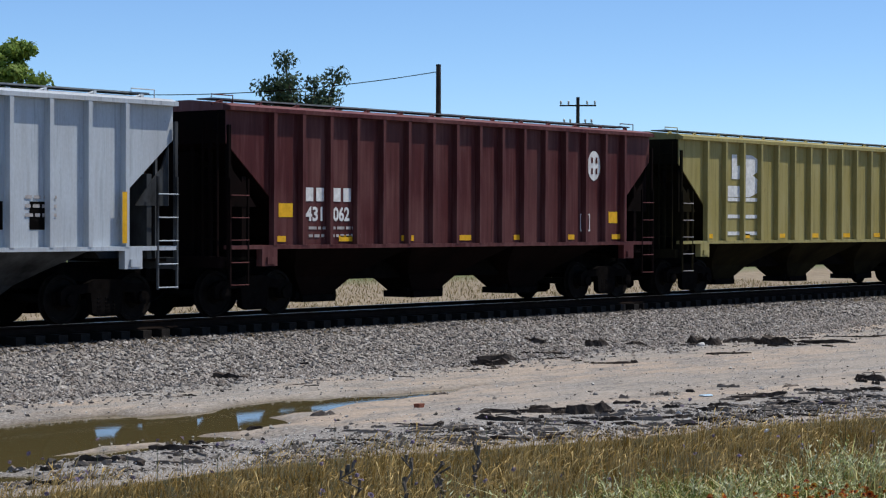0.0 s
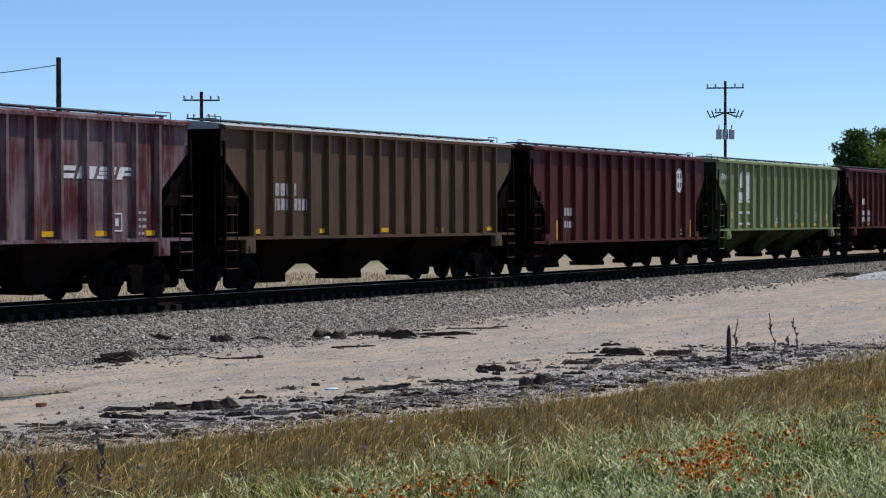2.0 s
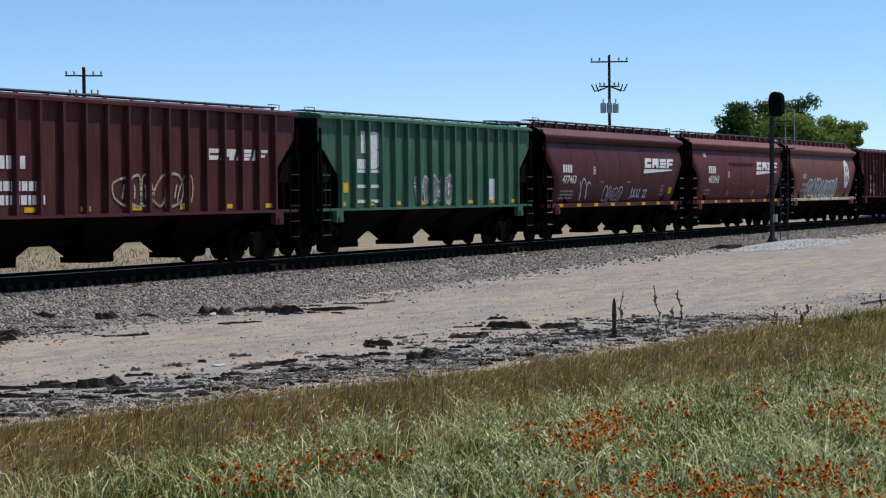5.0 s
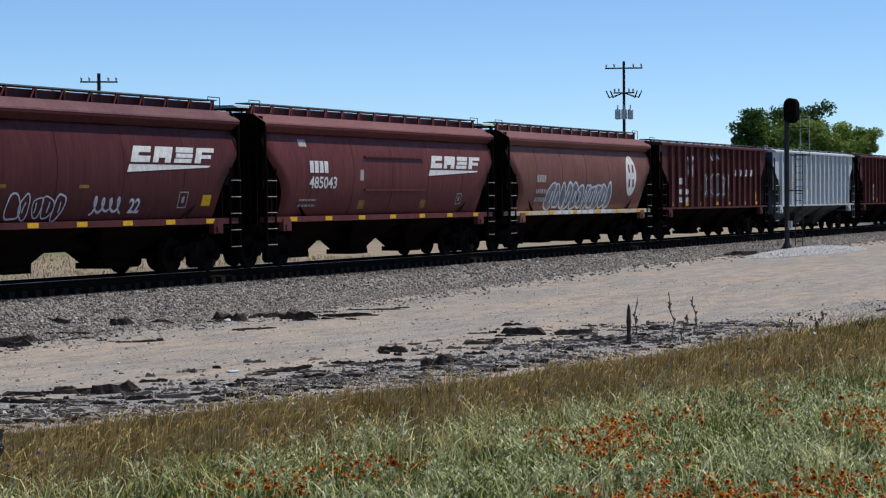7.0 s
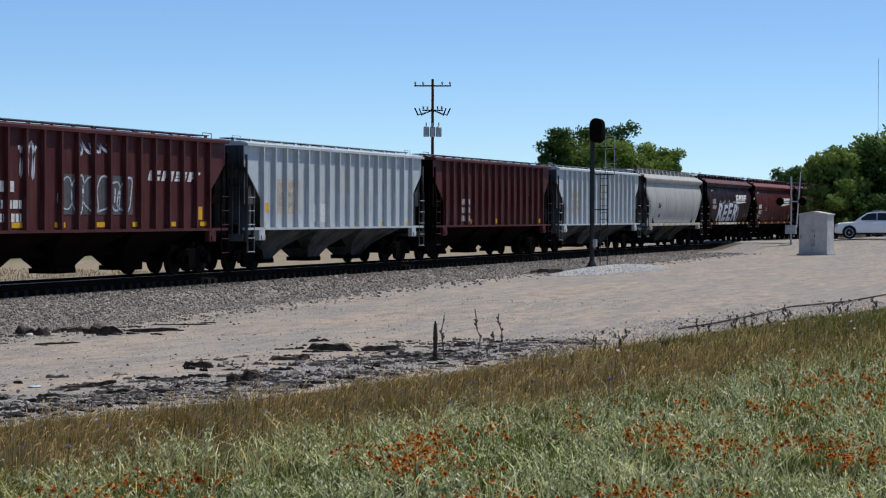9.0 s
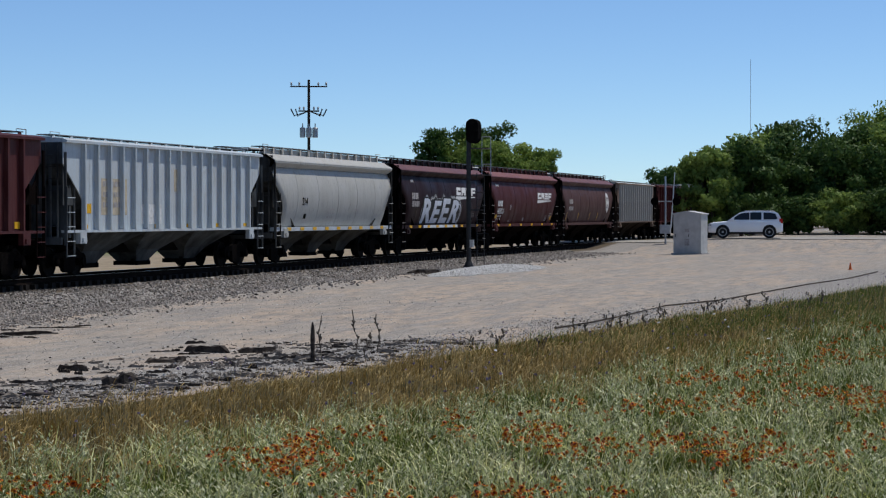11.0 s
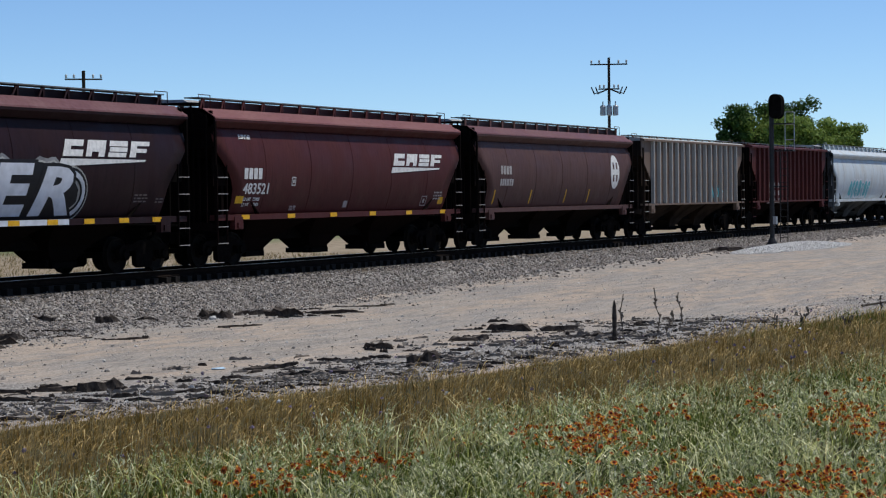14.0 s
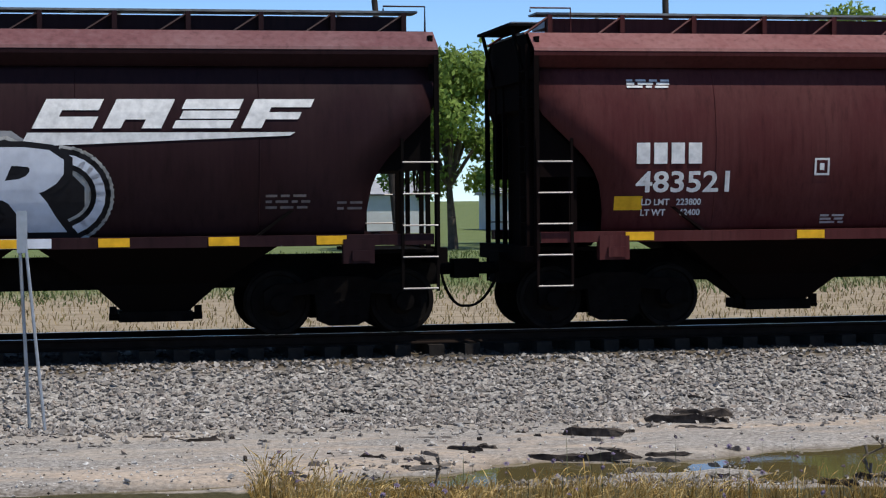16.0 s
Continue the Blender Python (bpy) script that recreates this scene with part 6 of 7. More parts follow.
def pole(x, y, top, label, arms=(), transformers=False, lean=0.0, r=0.14, turn=0):
    z = ground_z(x, y) - 0.3
    t = thing("utility_pole", label, "utility pole", "utility poles", (x, y, z), turn)
    h = top - z
    bm = bmesh.new()
    rod(bm, (0, 0, 0), (lean * h, 0, h), r, 12, r * 0.72)
    part("pole", bm, M["pole"], t)
    for dz, half in arms:
        bm = bmesh.new()
        box(bm, -half, half, -0.15, -0.07, h - dz - 0.045, h - dz + 0.045)
        arm = part("crossarm", bm, M["pole"], t)
        for k in (-1, -0.55, 0.55, 1):
            bm = bmesh.new()
            lathe(bm, [(0, 0.03), (0.08, 0.07), (0.12, 0.05), (0.18, 0.07), (0.24, 0.03)], "z", 8)
            o = part("insulator", bm, M["galv"], arm)
            o.location = (k * (half - 0.08), -0.11, h - dz + 0.06)
    if transformers:
        for k in (-0.42, 0.0, 0.42):
            bm = bmesh.new()
            lathe(bm, [(0, 0.15), (0.03, 0.19), (0.62, 0.19), (0.66, 0.16), (0.7, 0.06)], "z", 14)
            rod(bm, (0, 0, 0.7), (0, 0, 0.95), 0.04, 6)
            o = part("transformer", bm, M["galv"], t)
            o.location = (k, 0.42, h - 3.9)
        for k in (-0.9, 0.9, -1.2, 1.2):
            bm = bmesh.new()
            rod(bm, (k * 0.8, -0.2, h - 2.45), (k, -0.2, h - 1.95), 0.05, 6)
            rod(bm, (k * 0.8, -0.2, h - 2.4), (0, -0.1, h - 2.1), 0.03, 5)
            part("cutout", bm, M["mast"], t)
    return t


def wire(a, b, sag, label):
    bm = bmesh.new()
    a, b = Vector(a), Vector(b)
    pts = [a.lerp(b, i / 14) - Vector((0, 0, sag * 4 * (i / 14) * (1 - i / 14))) for i in range(15)]
    tube(bm, pts, 0.018, 5)
    ob = part("overhead_wire", bm, M["black"])
    tagged(ob, label, "wire", "overhead wires")


def build_signal():
    x, y = 89.5, 24.6
    z = ground_z(x, y)
    t = thing("railway_signal", "dark railway signal mast with hooded head, seen from behind", "railway signal", at=(x, y, z))
    bm = bmesh.new()
    lathe(bm, [(0, 0.28), (0.08, 0.28), (0.3, 0.16), (0.4, 0.12)], "z", 12)
    part("base", bm, M["mast"], t)
    bm = bmesh.new()
    rod(bm, (0, 0, 0.3), (0, 0, 6.3), 0.11, 12)
    part("mast", bm, M["mast"], t)
    bm = bmesh.new()
    out = [(0.29 * math.cos(a), 6.3 + (0.26 if math.sin(a) >= 0 else -0.26) + 0.3 * math.sin(a)) for a in (i * math.pi / 10 for i in range(20))]
    prism(bm, out, -0.3, 0.3, True)
    o = part("signal_head", bm, M["black"], t)
    o.location = (0.18, -0.18, 0)
    bm = bmesh.new()
    for k in (0.35, 0.0, -0.35):
        lathe(bm, [(0.0, 0.13), (0.32, 0.14), (0.33, 0.12), (0.02, 0.11)], "x", 12)
    o = part("visor", bm, M["black"], t)
    o.location = (0.45, -0.18, 6.3)
    bm = bmesh.new()
    box(bm, 0.1, 0.5, -0.95, -0.1, 4.28, 4.33)
    part("platform", bm, M["mast"], t)
    bm = bmesh.new()
    box(bm, -0.1, 0.5, -0.95, 0.0, 5.5, 5.54)
    part("head_bracket", bm, M["mast"], t)
    bm = bmesh.new()
    for yy in (-0.5, -0.92):
        rod(bm, (0.45, yy, 4.3), (0.45, yy, 6.05), 0.02, 6)
    for zz in (4.8, 5.5, 6.05):
        rod(bm, (0.45, -0.5, zz), (0.45, -0.92, zz), 0.02, 6)
    part("guard_rail", bm, M["galv"], t)
    bm = bmesh.new()
    for yy in (-0.28, -0.62):
        rod(bm, (0.4, yy, 0.2), (0.4, yy, 4.4), 0.022, 6)
    for k in range(13):
        rod(bm, (0.4, -0.28, 0.4 + k * 0.31), (0.4, -0.62, 0.4 + k * 0.31), 0.014, 6)
    part("ladder", bm, M["mast"], t)
    bm = bmesh.new()
    box(bm, -0.14, 0.14, -0.22, -0.08, 1.0, 1.35)
    part("junction_box", bm, M["galv"], t)
    bm = bmesh.new()
    box(bm, -0.04, 0.04, -0.75, 0.1, 2.68, 2.73)
    part("bracket", bm, M["mast"], t)


def build_cabinet():
    x, y = 122.5, 19.75
    z = ground_z(x, y)
    grey = simple("cabinet_paint", (0.50, 0.49, 0.46), 0.5, 0.1, 0.12, 3)
    t = thing("signal_cabinet", "grey metal signal cabinet with gabled lid", "cabinet", at=(x, y, z), turn=-14)
    bm = bmesh.new()
    box(bm, -0.5, 0.5, -0.9, 0.9, 0.1, 2.42)
    part("body", bm, grey, t)
    bm = bmesh.new()
    prism(bm, [(-0.97, 2.42), (0.97, 2.42), (0.97, 2.48), (0, 2.64), (-0.97, 2.48)], -0.56, 0.56, True)
    part("lid", bm, grey, t)
    bm = bmesh.new()
    box(bm, -0.6, 0.6, -1.0, 1.0, -0.2, 0.1)
    part("plinth", bm, simple("concrete", (0.4, 0.38, 0.35), 0.9), t)
    for yy in (-0.86, 0.02):
        bm = bmesh.new()
        box(bm, -0.53, -0.502, yy, yy + 0.84, 0.2, 2.34)
        d = part("door", bm, grey, t)
        bm = bmesh.new()
        rod(bm, (-0.55, yy + 0.74, 1.05), (-0.55, yy + 0.74, 1.25), 0.02, 6)
        part("handle", bm, M["mast"], d)
    for zz, hh in ((1.35, 0.22), (0.55, 0.4)):
        bm = bmesh.new()
        box(bm, -0.54, -0.531, -0.15, 0.15, zz, zz + hh)
        part("notice_plate", bm, M["dull"], t)


def build_suv():
    x, y = 141.5, 18.95
    z = ground_z(x, y) + 0.04
    white = simple("white_car_paint", (0.9, 0.9, 0.89), 0.25, 0, 0.03, 1, 0, 0.5)
    glass = simple("dark_car_glass", (0.015, 0.017, 0.02), 0.06, 0, 0.1, 6, 0, 0.5)
    tyre = simple("tyre_rubber", (0.02, 0.02, 0.02), 0.85)
    t = thing("sport_utility_vehicle", "white sport utility vehicle waiting at the level crossing", "car", at=(x, y, z), turn=-82)
    trim = simple("black_trim", (0.012, 0.012, 0.013), 0.6)
    # stations along the side: x, sill, shoulder height, half width at the shoulder; front at -x
    side = [(-2.58, 0.42, 0.80, 0.72), (-2.5, 0.36, 0.98, 0.88), (-2.25, 0.34, 1.07, 0.95), (-1.3, 0.34, 1.16, 0.98), (-0.5, 0.34, 1.19, 0.99), (0.8, 0.34, 1.21, 0.99),
            (1.9, 0.34, 1.22, 0.98), (2.35, 0.38, 1.2, 0.94), (2.52, 0.44, 1.06, 0.86)]
    bm = bmesh.new()
    rings = []
    for px, z0, z1, hw in side:
        ring = []
        for q, zz in ((0.94, z0), (1.0, z0 + 0.12), (1.02, (z0 + z1) / 2), (1.0, z1 - 0.1), (0.94, z1)):
            ring.append((px, -hw * q, zz))
        ring += [(a, -b, c) for a, b, c in ring[::-1]]
        rings.append([bm.verts.new(v) for v in ring])
    for A, B in zip(rings, rings[1:]):
        for i in range(10):
            bm.faces.new((A[i], A[(i + 1) % 10], B[(i + 1) % 10], B[i]))
    bm.faces.new(rings[0][::-1])
    bm.faces.new(rings[-1])
    part("body", bm, white, t, smooth=True)
    # cabin, narrowing towards the roof
    A = [(-1.28, 1.15), (-0.95, 1.40), (-0.5, 1.72), (-0.15, 1.82), (0.9, 1.86), (1.8, 1.83), (2.18, 1.74), (2.34, 1.45), (2.42, 1.18)]
    lean = lambda z: 0.95 - 0.2 * (z - 1.12) / 0.7
    bm = bmesh.new()
    v0 = [bm.verts.new((a, -lean(b), b)) for a, b in A]
    v1 = [bm.verts.new((a, lean(b), b)) for a, b in A]
    bm.faces.new(v0)
    bm.faces.new(v1[::-1])
    for i in range(len(A)):
        bm.faces.new((v0[i], v1[i], v1[(i + 1) % len(A)], v0[(i + 1) % len(A)]))
    bmesh.ops.bevel(bm, geom=[e for e in bm.edges if e.verts[0].co.z > 1.6 and e.verts[1].co.z > 1.6], offset=0.05, segments=2, affect="EDGES")
    part("cabin", bm, white, t)
    for s in (-1, 1):
        for poly in ([(-0.98, 1.25), (-0.42, 1.66), (-0.12, 1.73), (0.24, 1.745), (0.24, 1.25)], [(0.29, 1.25), (0.29, 1.747), (1.06, 1.755), (1.06, 1.25)], [(1.2, 1.27), (1.2, 1.75), (1.75, 1.73), (2.02, 1.64), (2.14, 1.36), (2.08, 1.27)]):
            bm = bmesh.new()
            q0 = [bm.verts.new((a, s * (lean(b) + 0.012), b)) for a, b in poly]
            q1 = [bm.verts.new((a, s * (lean(b) - 0.03), b)) for a, b in poly]
            bm.faces.new(q0)
            bm.faces.new(q1[::-1])
            for i in range(len(poly)):
                bm.faces.new((q0[i], q1[i], q1[(i + 1) % len(poly)], q0[(i + 1) % len(poly)]))
            part("side_window", bm, glass, t)
        # roof rail, door handles, mirror, sill strip
        bm = bmesh.new()
        tube(bm, [(-0.1, s * 0.66, 1.82), (0.0, s * 0.66, 1.89), (1.8, s * 0.66, 1.89), (1.95, s * 0.66, 1.81)], 0.022, 6)
        part("roof_rail", bm, M["galv"], t)
        for px in (0.02, 0.88):
            bm = bmesh.new()
            box(bm, px, px + 0.2, s * 0.985, s * 1.025, 1.02, 1.06)
            part("door_handle", bm, white, t)
        bm = bmesh.new()
        box(bm, -0.98, -0.8, s * 0.95, s * 1.16, 1.2, 1.36)
        part("mirror", bm, white, t)
        bm = bmesh.new()
        box(bm, -1.1, 1.15, s * 0.9, s * 0.985, 0.27, 0.4)
        part("sill_strip", bm, trim, t)
        bm = bmesh.new()
        box(bm, 2.28, 2.5, s * 0.8 - 0.14, s * 0.8 + 0.14, 1.0, 1.32)
        part("tail_light", bm, simple("red_lens", (0.45, 0.02, 0.02), 0.2), t)
        bm = bmesh.new()
        box(bm, -2.56, -2.3, s * 0.78 - 0.14, s * 0.78 + 0.14, 0.82, 0.98)
        part("headlight", bm, M["galv"], t)
    bm = bmesh.new()
    prism(bm, [(-1.3, 1.19), (-1.26, 1.17), (-0.56, 1.7), (-0.6, 1.71)], -0.78, 0.78)
    part("windscreen", bm, glass, t)
    bm = bmesh.new()
    box(bm, -2.62, -2.5, -0.6, 0.6, 0.5, 0.85)
    part("grille", bm, trim, t)
    for px in (-1.58, 1.6):
        for s in (-1, 1):
            bm = bmesh.new()
            lathe(bm, [(s * 0.8, 0.47), (s * 1.012, 0.47), (s * 1.014, 0.3)], "y", 24)
            o = part("wheel_arch", bm, trim, t)
            o.location = (px, 0, 0.44)
            bm = bmesh.new()
            lathe(bm, [(s * 0.76, 0.28), (s * 0.76, 0.37), (s * 0.8, 0.41), (s * 1.0, 0.41), (s * 1.03, 0.37), (s * 1.03, 0.28)], "y", 24)
            w = part("wheel", bm, tyre, t)
            w.location = (px, 0, 0.41)
            bm = bmesh.new()
            lathe(bm, [(s * 0.98, 0.29), (s * 1.036, 0.29), (s * 1.03, 0.25), (s * 1.0, 0.1), (s * 1.04, 0.06)], "y", 20)
            part("rim", bm, M["galv"], w)


def build_crossing():
    # road over the track, low island of gravel, crossing masts
    asp = simple("worn_asphalt", (0.30, 0.28, 0.25), 0.9, 0, 0.2, 1.5, 0.3)
    vv, ff = [], []
    for i in range(40):
        y = -60 + i * 4.0
        for k in (-4.2, -1.5, 1.5, 4.2):
            x = CROSS_X - 3 + k
            zz = max(ground_z(x, y), -0.06 if abs(y - TRACK_Y) < 6 else -9) + 0.03
            vv.append((x, y, zz))
    ff = [(i * 4 + k, i * 4 + k + 1, i * 4 + k + 5, i * 4 + k + 4) for i in range(39) for k in range(3)]
    tagged(raw("road", vv, ff, asp), "worn pale road leading over the level crossing", "road", kind="structure")
    for i, (x, y) in enumerate(((137.6, 23.9), (152.0, 33.6))):
        z = ground_z(x, y)
        t = thing("crossing_signal", "level crossing mast with lamps and raised gate arm", "crossing signal", "level crossing masts", (x, y, z))
        bm = bmesh.new()
        rod(bm, (0, 0, 0), (0, 0, 4.6), 0.065, 10)
        part("mast", bm, M["galv"], t)
        bm = bmesh.new()
        for s in (-1, 1):
            lathe(bm, [(-0.06, 0.25), (0.0, 0.28), (0.03, 0.12)], "x", 14)
        o = part("lamp", bm, M["black"], t)
        o.location = (0, -0.75, 2.9)
        o = shared("lamp", o, t, (0, 0.75, 2.9))
        bm = bmesh.new()
        rod(bm, (0, -0.75, 2.9), (0, 0.75, 2.9), 0.04, 6)
        part("lamp_bar", bm, M["galv"], t)
        for s in (-1, 1) if i else ():
            bm = bmesh.new()
            prism(bm, [(-0.6, 3.75), (-0.5, 3.6), (0.6, 4.25), (0.5, 4.4)] if s > 0 else [(-0.6, 4.25), (-0.5, 4.4), (0.6, 3.75), (0.5, 3.6)], -0.12 + 0.01 * s, -0.1 + 0.01 * s, True)
            part("crossbuck_board", bm, M["white"], t)
        bm = bmesh.new()
        rod(bm, (0.15, -0.35, 1.1), (0.25, -0.6, 4.9), 0.05, 6, 0.03)
        part("gate_arm", bm, M["white"], t)
        bm = bmesh.new()
        box(bm, -0.25, 0.25, -0.35, 0.35, 0.7, 1.3)
        part("gate_motor", bm, M["galv"], t)
    # twin marker stakes by the ballast
    t = thing("marker_stakes", "pair of grey steel stakes with a tag, beside the ballast", "marker post", at=(-0.05, 25.6, ground_z(0, 25.6)))
    for dx, dy in ((-0.02, 0.1), (0.17, -0.1)):
        bm = bmesh.new()
        rod(bm, (dx, dy, -0.1), (-0.12 + dx * 0.3, 0.0, 2.6), 0.022, 8)
        part("stake", bm, M["galv"], t)
    bm = bmesh.new()
    box(bm, -0.15, -0.02, -0.03, 0.03, 2.2, 2.72)
    part("tag", bm, M["galv"], t)
    # traffic cone on the road
    bm = bmesh.new()
    lathe(bm, [(0, 0.02), (0.0, 0.11), (0.02, 0.11), (0.03, 0.075), (0.33, 0.018)], "z", 12)
    t = thing("traffic_cone", "small orange traffic cone on the roadside", "traffic cone", at=(94.07, 7.85, ground_z(94.07, 7.85)))
    part("cone", bm, simple("cone_orange", (0.6, 0.12, 0.03), 0.6), t)
    # old cable lying along the verge
    bm = bmesh.new()
    tube(bm, [(x, y, ground_z(x, y) + 0.05 + 0.03 * math.sin(x)) for x, y in ((47, 10.8), (50, 10.5), (53, 10.1), (57, 9.9), (61, 8.9), (66, 8.2), (72, 7.4), (80, 6.8), (88, 6.2))], 0.024, 6)
    tagged(part("cable", bm, M["wood"]), "thick dark cable lying along the edge of the verge", "cable")
    # thin lattice mast far off
    t = thing("radio_mast", "very thin tall lattice radio mast far away", "radio mast", at=(1182, 156, 0))
    bm = bmesh.new()
    for s in (-0.5, 0.5):
        rod(bm, (s, -0.3, 0), (s, -0.3, 92), 0.06, 5)
    for k in range(60):
        rod(bm, (-0.5, -0.3, k * 1.5), (0.5, -0.3, k * 1.5 + 1.5), 0.07, 4)
    part("mast", bm, M["galv"], t)


def build_far():
    leafA = island("oak_leaves", [(0.035, 0.075, 0.018), (0.06, 0.11, 0.025), (0.09, 0.15, 0.035), (0.045, 0.09, 0.02)], 0.6, 0.25)
    leafB = island("bright_leaves", [(0.15, 0.22, 0.045), (0.21, 0.30, 0.06), (0.27, 0.35, 0.085), (0.11, 0.17, 0.035)], 0.6, 0.35)
    leafC = island("grey_green_leaves", [(0.05, 0.08, 0.045), (0.075, 0.11, 0.06), (0.035, 0.055, 0.03)], 0.6, 0.2)
    # thicket on the near side of the track beyond the crossing
    k = 0
    for x, y, h, r in ((166, 25.2, 7.6, 2.6), (169, 23.0, 8.2, 3.6), (176, 20, 8.6, 4.2), (183, 24, 9.2, 4.6), (172, 15.5, 8.4, 4.0), (184, 15, 10.0, 4.8), (178, 10, 9.8, 4.5), (172, 6, 9.6, 4.2), (188, 6, 12.8, 5.2),
                       (176, 0.5, 11.5, 4.6), (190, -4, 13, 5.2), (178, -7, 12, 5), (198, 12, 12.5, 5), (196, 22, 11, 5), (205, 0, 14, 6)):
        tree(x, y, h * (0.98 if y > 8 else 0.92), r, "broad dark green tree in the thicket beyond the crossing", 40 + k, leaf=0.34, trunk_h=0.06, cols=leafA if k % 3 else leafB)
        k += 1
    for x, y, h, r in ((166, 21.5, 3.4, 2.2), (167.5, 15, 3.6, 2.6), (168, 10.5, 3.8, 2.6), (168, 5.5, 3.8, 2.8), (168, 18.2, 3.2, 2.2), (169, 0.5, 4, 3), (171, -4, 4, 3), (175, 13, 4.5, 3), (176, 7.5, 4.5, 3)):
        tree(x, y, h, r, "low green bush at the foot of the thicket", 90 + k, leaf=0.26, trunk_h=0.03, cols=leafA if k % 4 else leafB)
        k += 1
    # round trees behind the track
    for x, y, h, r, m in ((258, 74.5, 13.6, 4.2, leafA), (262, 70.5, 14.3, 4.6, leafA), (256, 68, 11.8, 4.4, leafB), (258, 64.6, 11.2, 4.0, leafB), (266, 63.8, 10.8, 3.4, leafB), (257, 71.6, 12.9, 4.6, leafB), (259, 66.4, 11.6, 4.2, leafB)):
        tree(x, y, h, r, "large rounded green tree behind the railway", 120 + k, leaf=0.4, trunk_h=0.12, cols=m)
        k += 1
    for x, y, h, r in ((420, 70, 11, 7), (436, 66, 11, 7), (452, 60, 11, 7)):
        tree(x, y, h, r, "distant green tree behind the railway", 140 + k, leaf=0.7, trunk_h=0.2, cols=leafA)
        k += 1
    # trees behind the train
    tree(64.7, 58.8, 9.6, 1.95, "sparse dark tree with open crown and bare top limb", 160, True, leaf=0.17, cols=leafC)
    tree(56.3, 67.7, 10.3, 1.7, "leafy green tree behind the railway yard", 161, leaf=0.2, cols=leafB)
    tree(51.6, 68.9, 10.4, 1.8, "pale green airy tree behind the railway yard", 162, leaf=0.2, cols=leafB)
    tree(33.0, 79.7, 10.2, 3.2, "green tree behind the railway yard", 163, leaf=0.22, cols=leafB)
    tree(18.2, 88, 9.2, 3.6, "tall bright green tree beyond the lawn", 164, leaf=0.24, trunk_h=0.3, cols=leafB)
    tree(24.6, 92, 9.5, 3.0, "bright green tree beyond the lawn", 165, leaf=0.22, cols=leafA)
    pole(66.4, 52.7, 8.5, "bare dark wooden pole behind the railway")
    pole(101.2, 69.6, 9.5, "dark wooden utility pole with two crossarms", ((0.5, 1.1), (1.6, 0.9)), turn=125)
    pole(129.0, 46.6, 11.0, "wooden utility pole with crossarms and grey transformers", ((0.45, 1.25), (2.1, 0.7)), True, turn=110, r=0.12)
    pole(37.8, 65.3, 9.5, "dark wooden pole with a single line")
    pole(20.7, 64.4, 10.4, "dark wooden pole leaning slightly", lean=-0.02)
    pole(46.1, 58.1, 11.0, "slim grey pole behind the railway", r=0.09)
    pole(11.2, 62.0, 11.0, "leaning wooden pole beyond the cars", lean=-0.09, r=0.12)
    wire((66.4, 52.7, 8.2), (56.0, 60.5, 7.0), 0.3, "thin black service wire")
    wire((37.8, 65.3, 9.2), (20.7, 64.4, 9.6), 0.4, "thin black line between wooden poles")
    wire((37.8, 65.3, 9.2), (46.1, 58.1, 8.0), 0.3, "thin black line between poles")
    # second track's pale bank and lawn behind, with low sheds
    rng = np.random.default_rng(77)
    n = 26000
    X, Y = rng.uniform(-4, 75, n), 34.5 + 26 * rng.random(n) ** 1.3
    Z = np.array([ground_z(x, y) for x, y in zip(X, Y)])
    far_dry = island("straw_grass", [(0.30, 0.22, 0.105), (0.38, 0.30, 0.16), (0.21, 0.165, 0.075), (0.15, 0.145, 0.055)], 0.85, 0.2)
    blades("grass_dry", np.column_stack([X, Y, Z - 0.02]), rng.uniform(0.08, 0.22, n), rng.uniform(0.008, 0.016, n), rng.uniform(0.3, 0.9, n), far_dry, "straw-coloured grass beyond the railway", 78)
    n = 14000
    X, Y = rng.uniform(-2, 40, n), rng.uniform(48, 85, n)
    Z = np.array([ground_z(x, y) for x, y in zip(X, Y)])
    lawn = island("lawn_grass", [(0.075, 0.11, 0.035), (0.12, 0.16, 0.055), (0.18, 0.19, 0.09)], 0.85, 0.2)
    blades("grass_green", np.column_stack([X, Y, Z - 0.02]), rng.uniform(0.08, 0.3, n), rng.uniform(0.012, 0.03, n), rng.uniform(0.2, 0.9, n), lawn, "green lawn beyond the railway", 79)
    wall = simple("white_siding", (0.5, 0.5, 0.48), 0.7, 0, 0.08, 1)
    rf = simple("grey_roofing", (0.30, 0.30, 0.31), 0.7, 0, 0.15, 2)
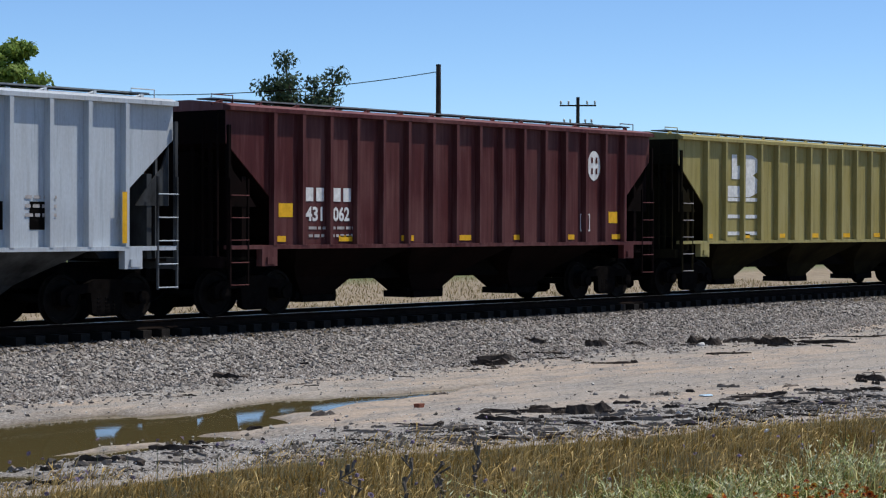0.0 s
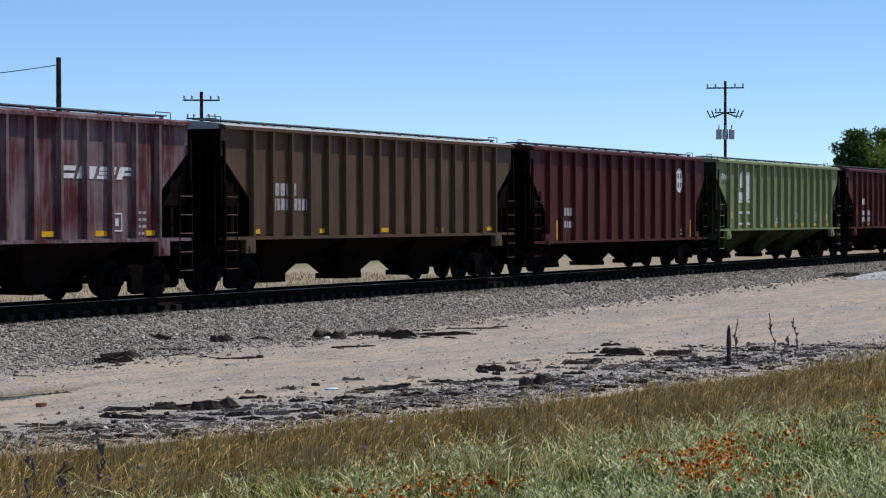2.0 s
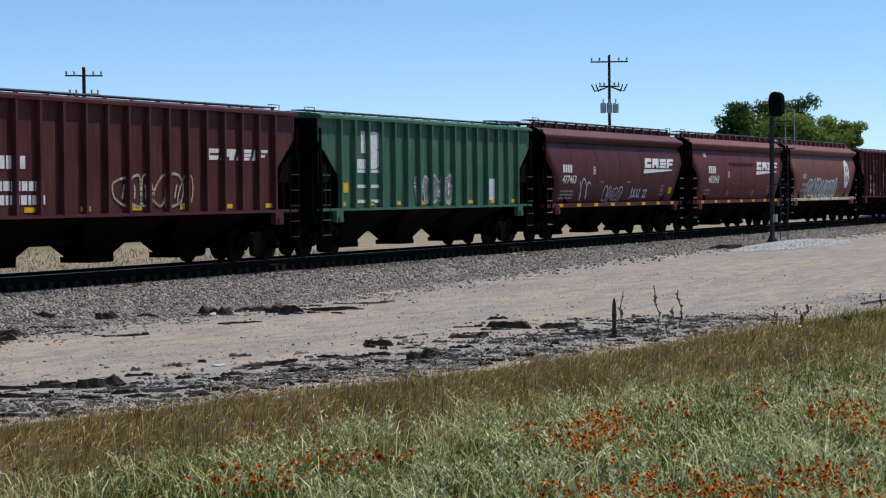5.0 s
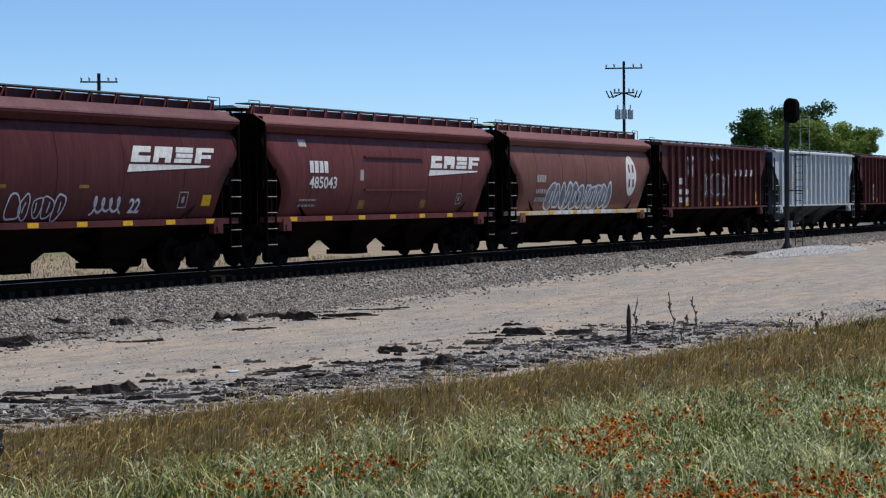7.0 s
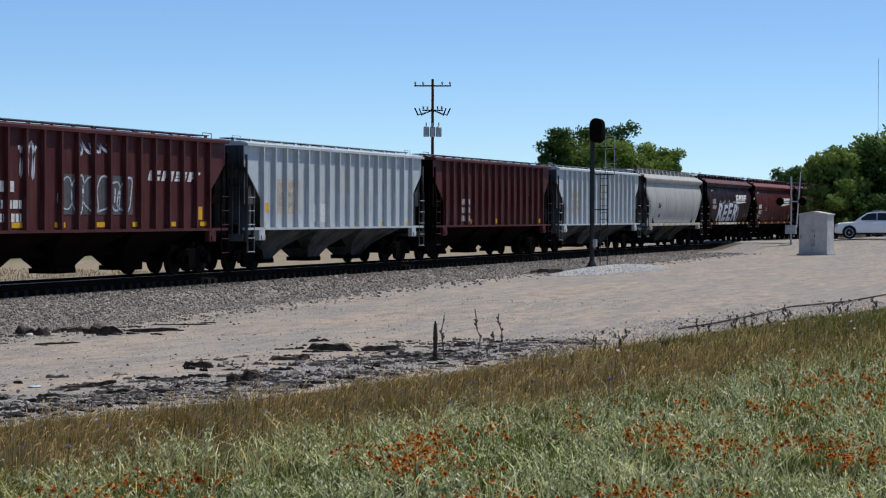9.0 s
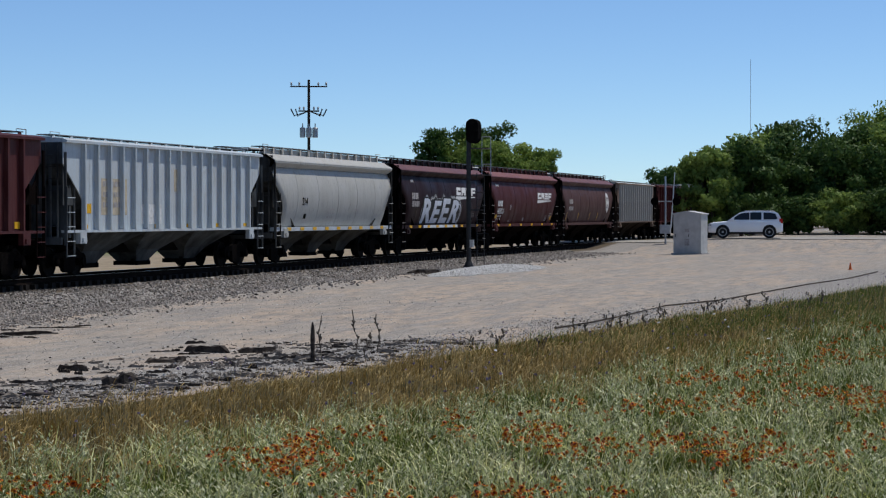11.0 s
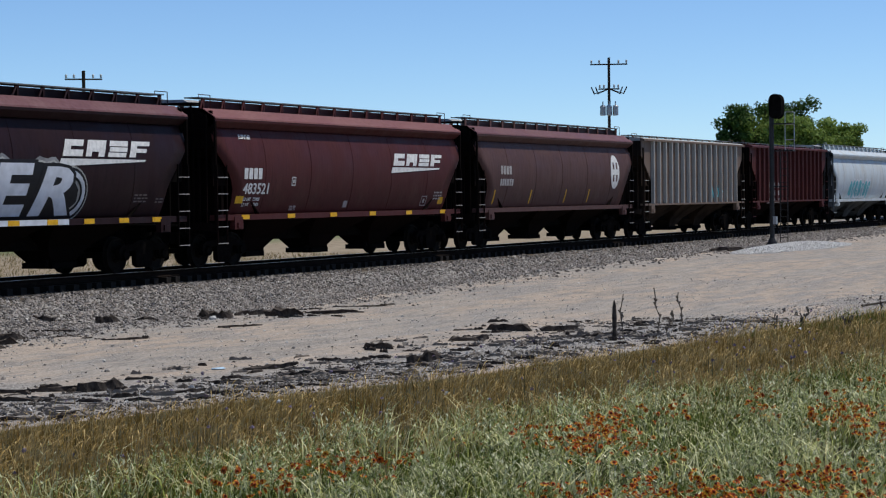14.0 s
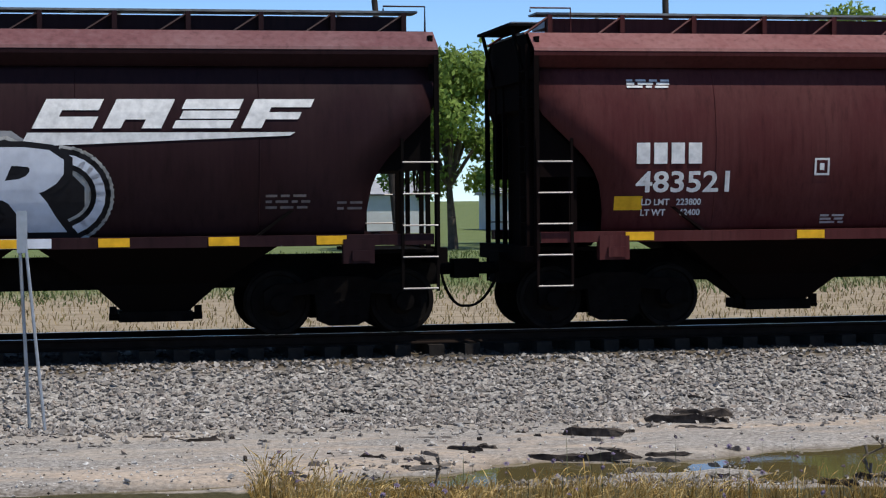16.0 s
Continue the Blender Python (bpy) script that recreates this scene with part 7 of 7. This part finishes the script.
    for x, y, w, d, h in ((17.0, 122, 12, 8, 2.3), (33, 126, 9, 7, 2.2)):
        t = thing("shed", "low white shed with grey gabled roof beyond the lawn", "shed", "sheds", (x, y, ground_z(x, y)))
        bm = bmesh.new()
        box(bm, -w / 2, w / 2, -d / 2, d / 2, -0.3, h)
        part("wall", bm, wall, t)
        bm = bmesh.new()
        prism(bm, [(-d / 2 - 0.3, h), (d / 2 + 0.3, h), (0, h + 0.9)], -w / 2 - 0.3, w / 2 + 0.3, True)
        part("roof", bm, rf, t)
        for k in (-0.3, 0.05):
            bm = bmesh.new()
            box(bm, k * w, k * w + 1.0, -d / 2 - 0.04, -d / 2 + 0.02, 1.0, 2.1)
            part("window", bm, M["black"], t)
    # pale heap behind the track
    n = 15000
    r, a = np.sqrt(rng.random(n)), rng.uniform(0, 6.28, n)
    X, Y = 41.5 + 6.5 * r * np.cos(a), 45 + 3.0 * r * np.sin(a)
    Z = np.array([ground_z(x, y) for x, y in zip(X, Y)]) + 1.15 * (1 - r ** 4)
    wh = island("white_rubble", [(0.6, 0.59, 0.57), (0.75, 0.74, 0.72), (0.5, 0.48, 0.46)], 0.9)
    stones("rubble_heap", np.column_stack([X, Y, Z]), rng.uniform(0.06, 0.10, n), wh, "heap of pale rubble behind the railway", 80)


build_ground()
build_signal()
build_cabinet()
build_suv()
build_crossing()
build_far()
build_debris()
build_verge()
build_train()
build_track()
build_stones()


# ---- what moves ----
def motions():
    for car, mid in CARS:
        walk(car, [(t, pose(mid + START - SPEED * t, TRACK_Y, 0)) for t in (0.0, 4.0, 8.0, 12.0, 16.0)])
    turn = math.degrees(SPEED / 30 / 0.46)
    lead = {}
    for w in WHEELSETS:
        x = round(w.location.x, 2)
        if x not in lead:
            walk(w, [(k / 30, pose(x, 0, 0.46, 0, -turn * k, 0)) for k in range(481)])
            lead[x] = w
        else:
            w.rotation_mode = "QUATERNION"
            w.animation_data_create()
            w.animation_data.action = lead[x].animation_data.action
            w.animation_data.action_slot = lead[x].animation_data.action_slot


motions()
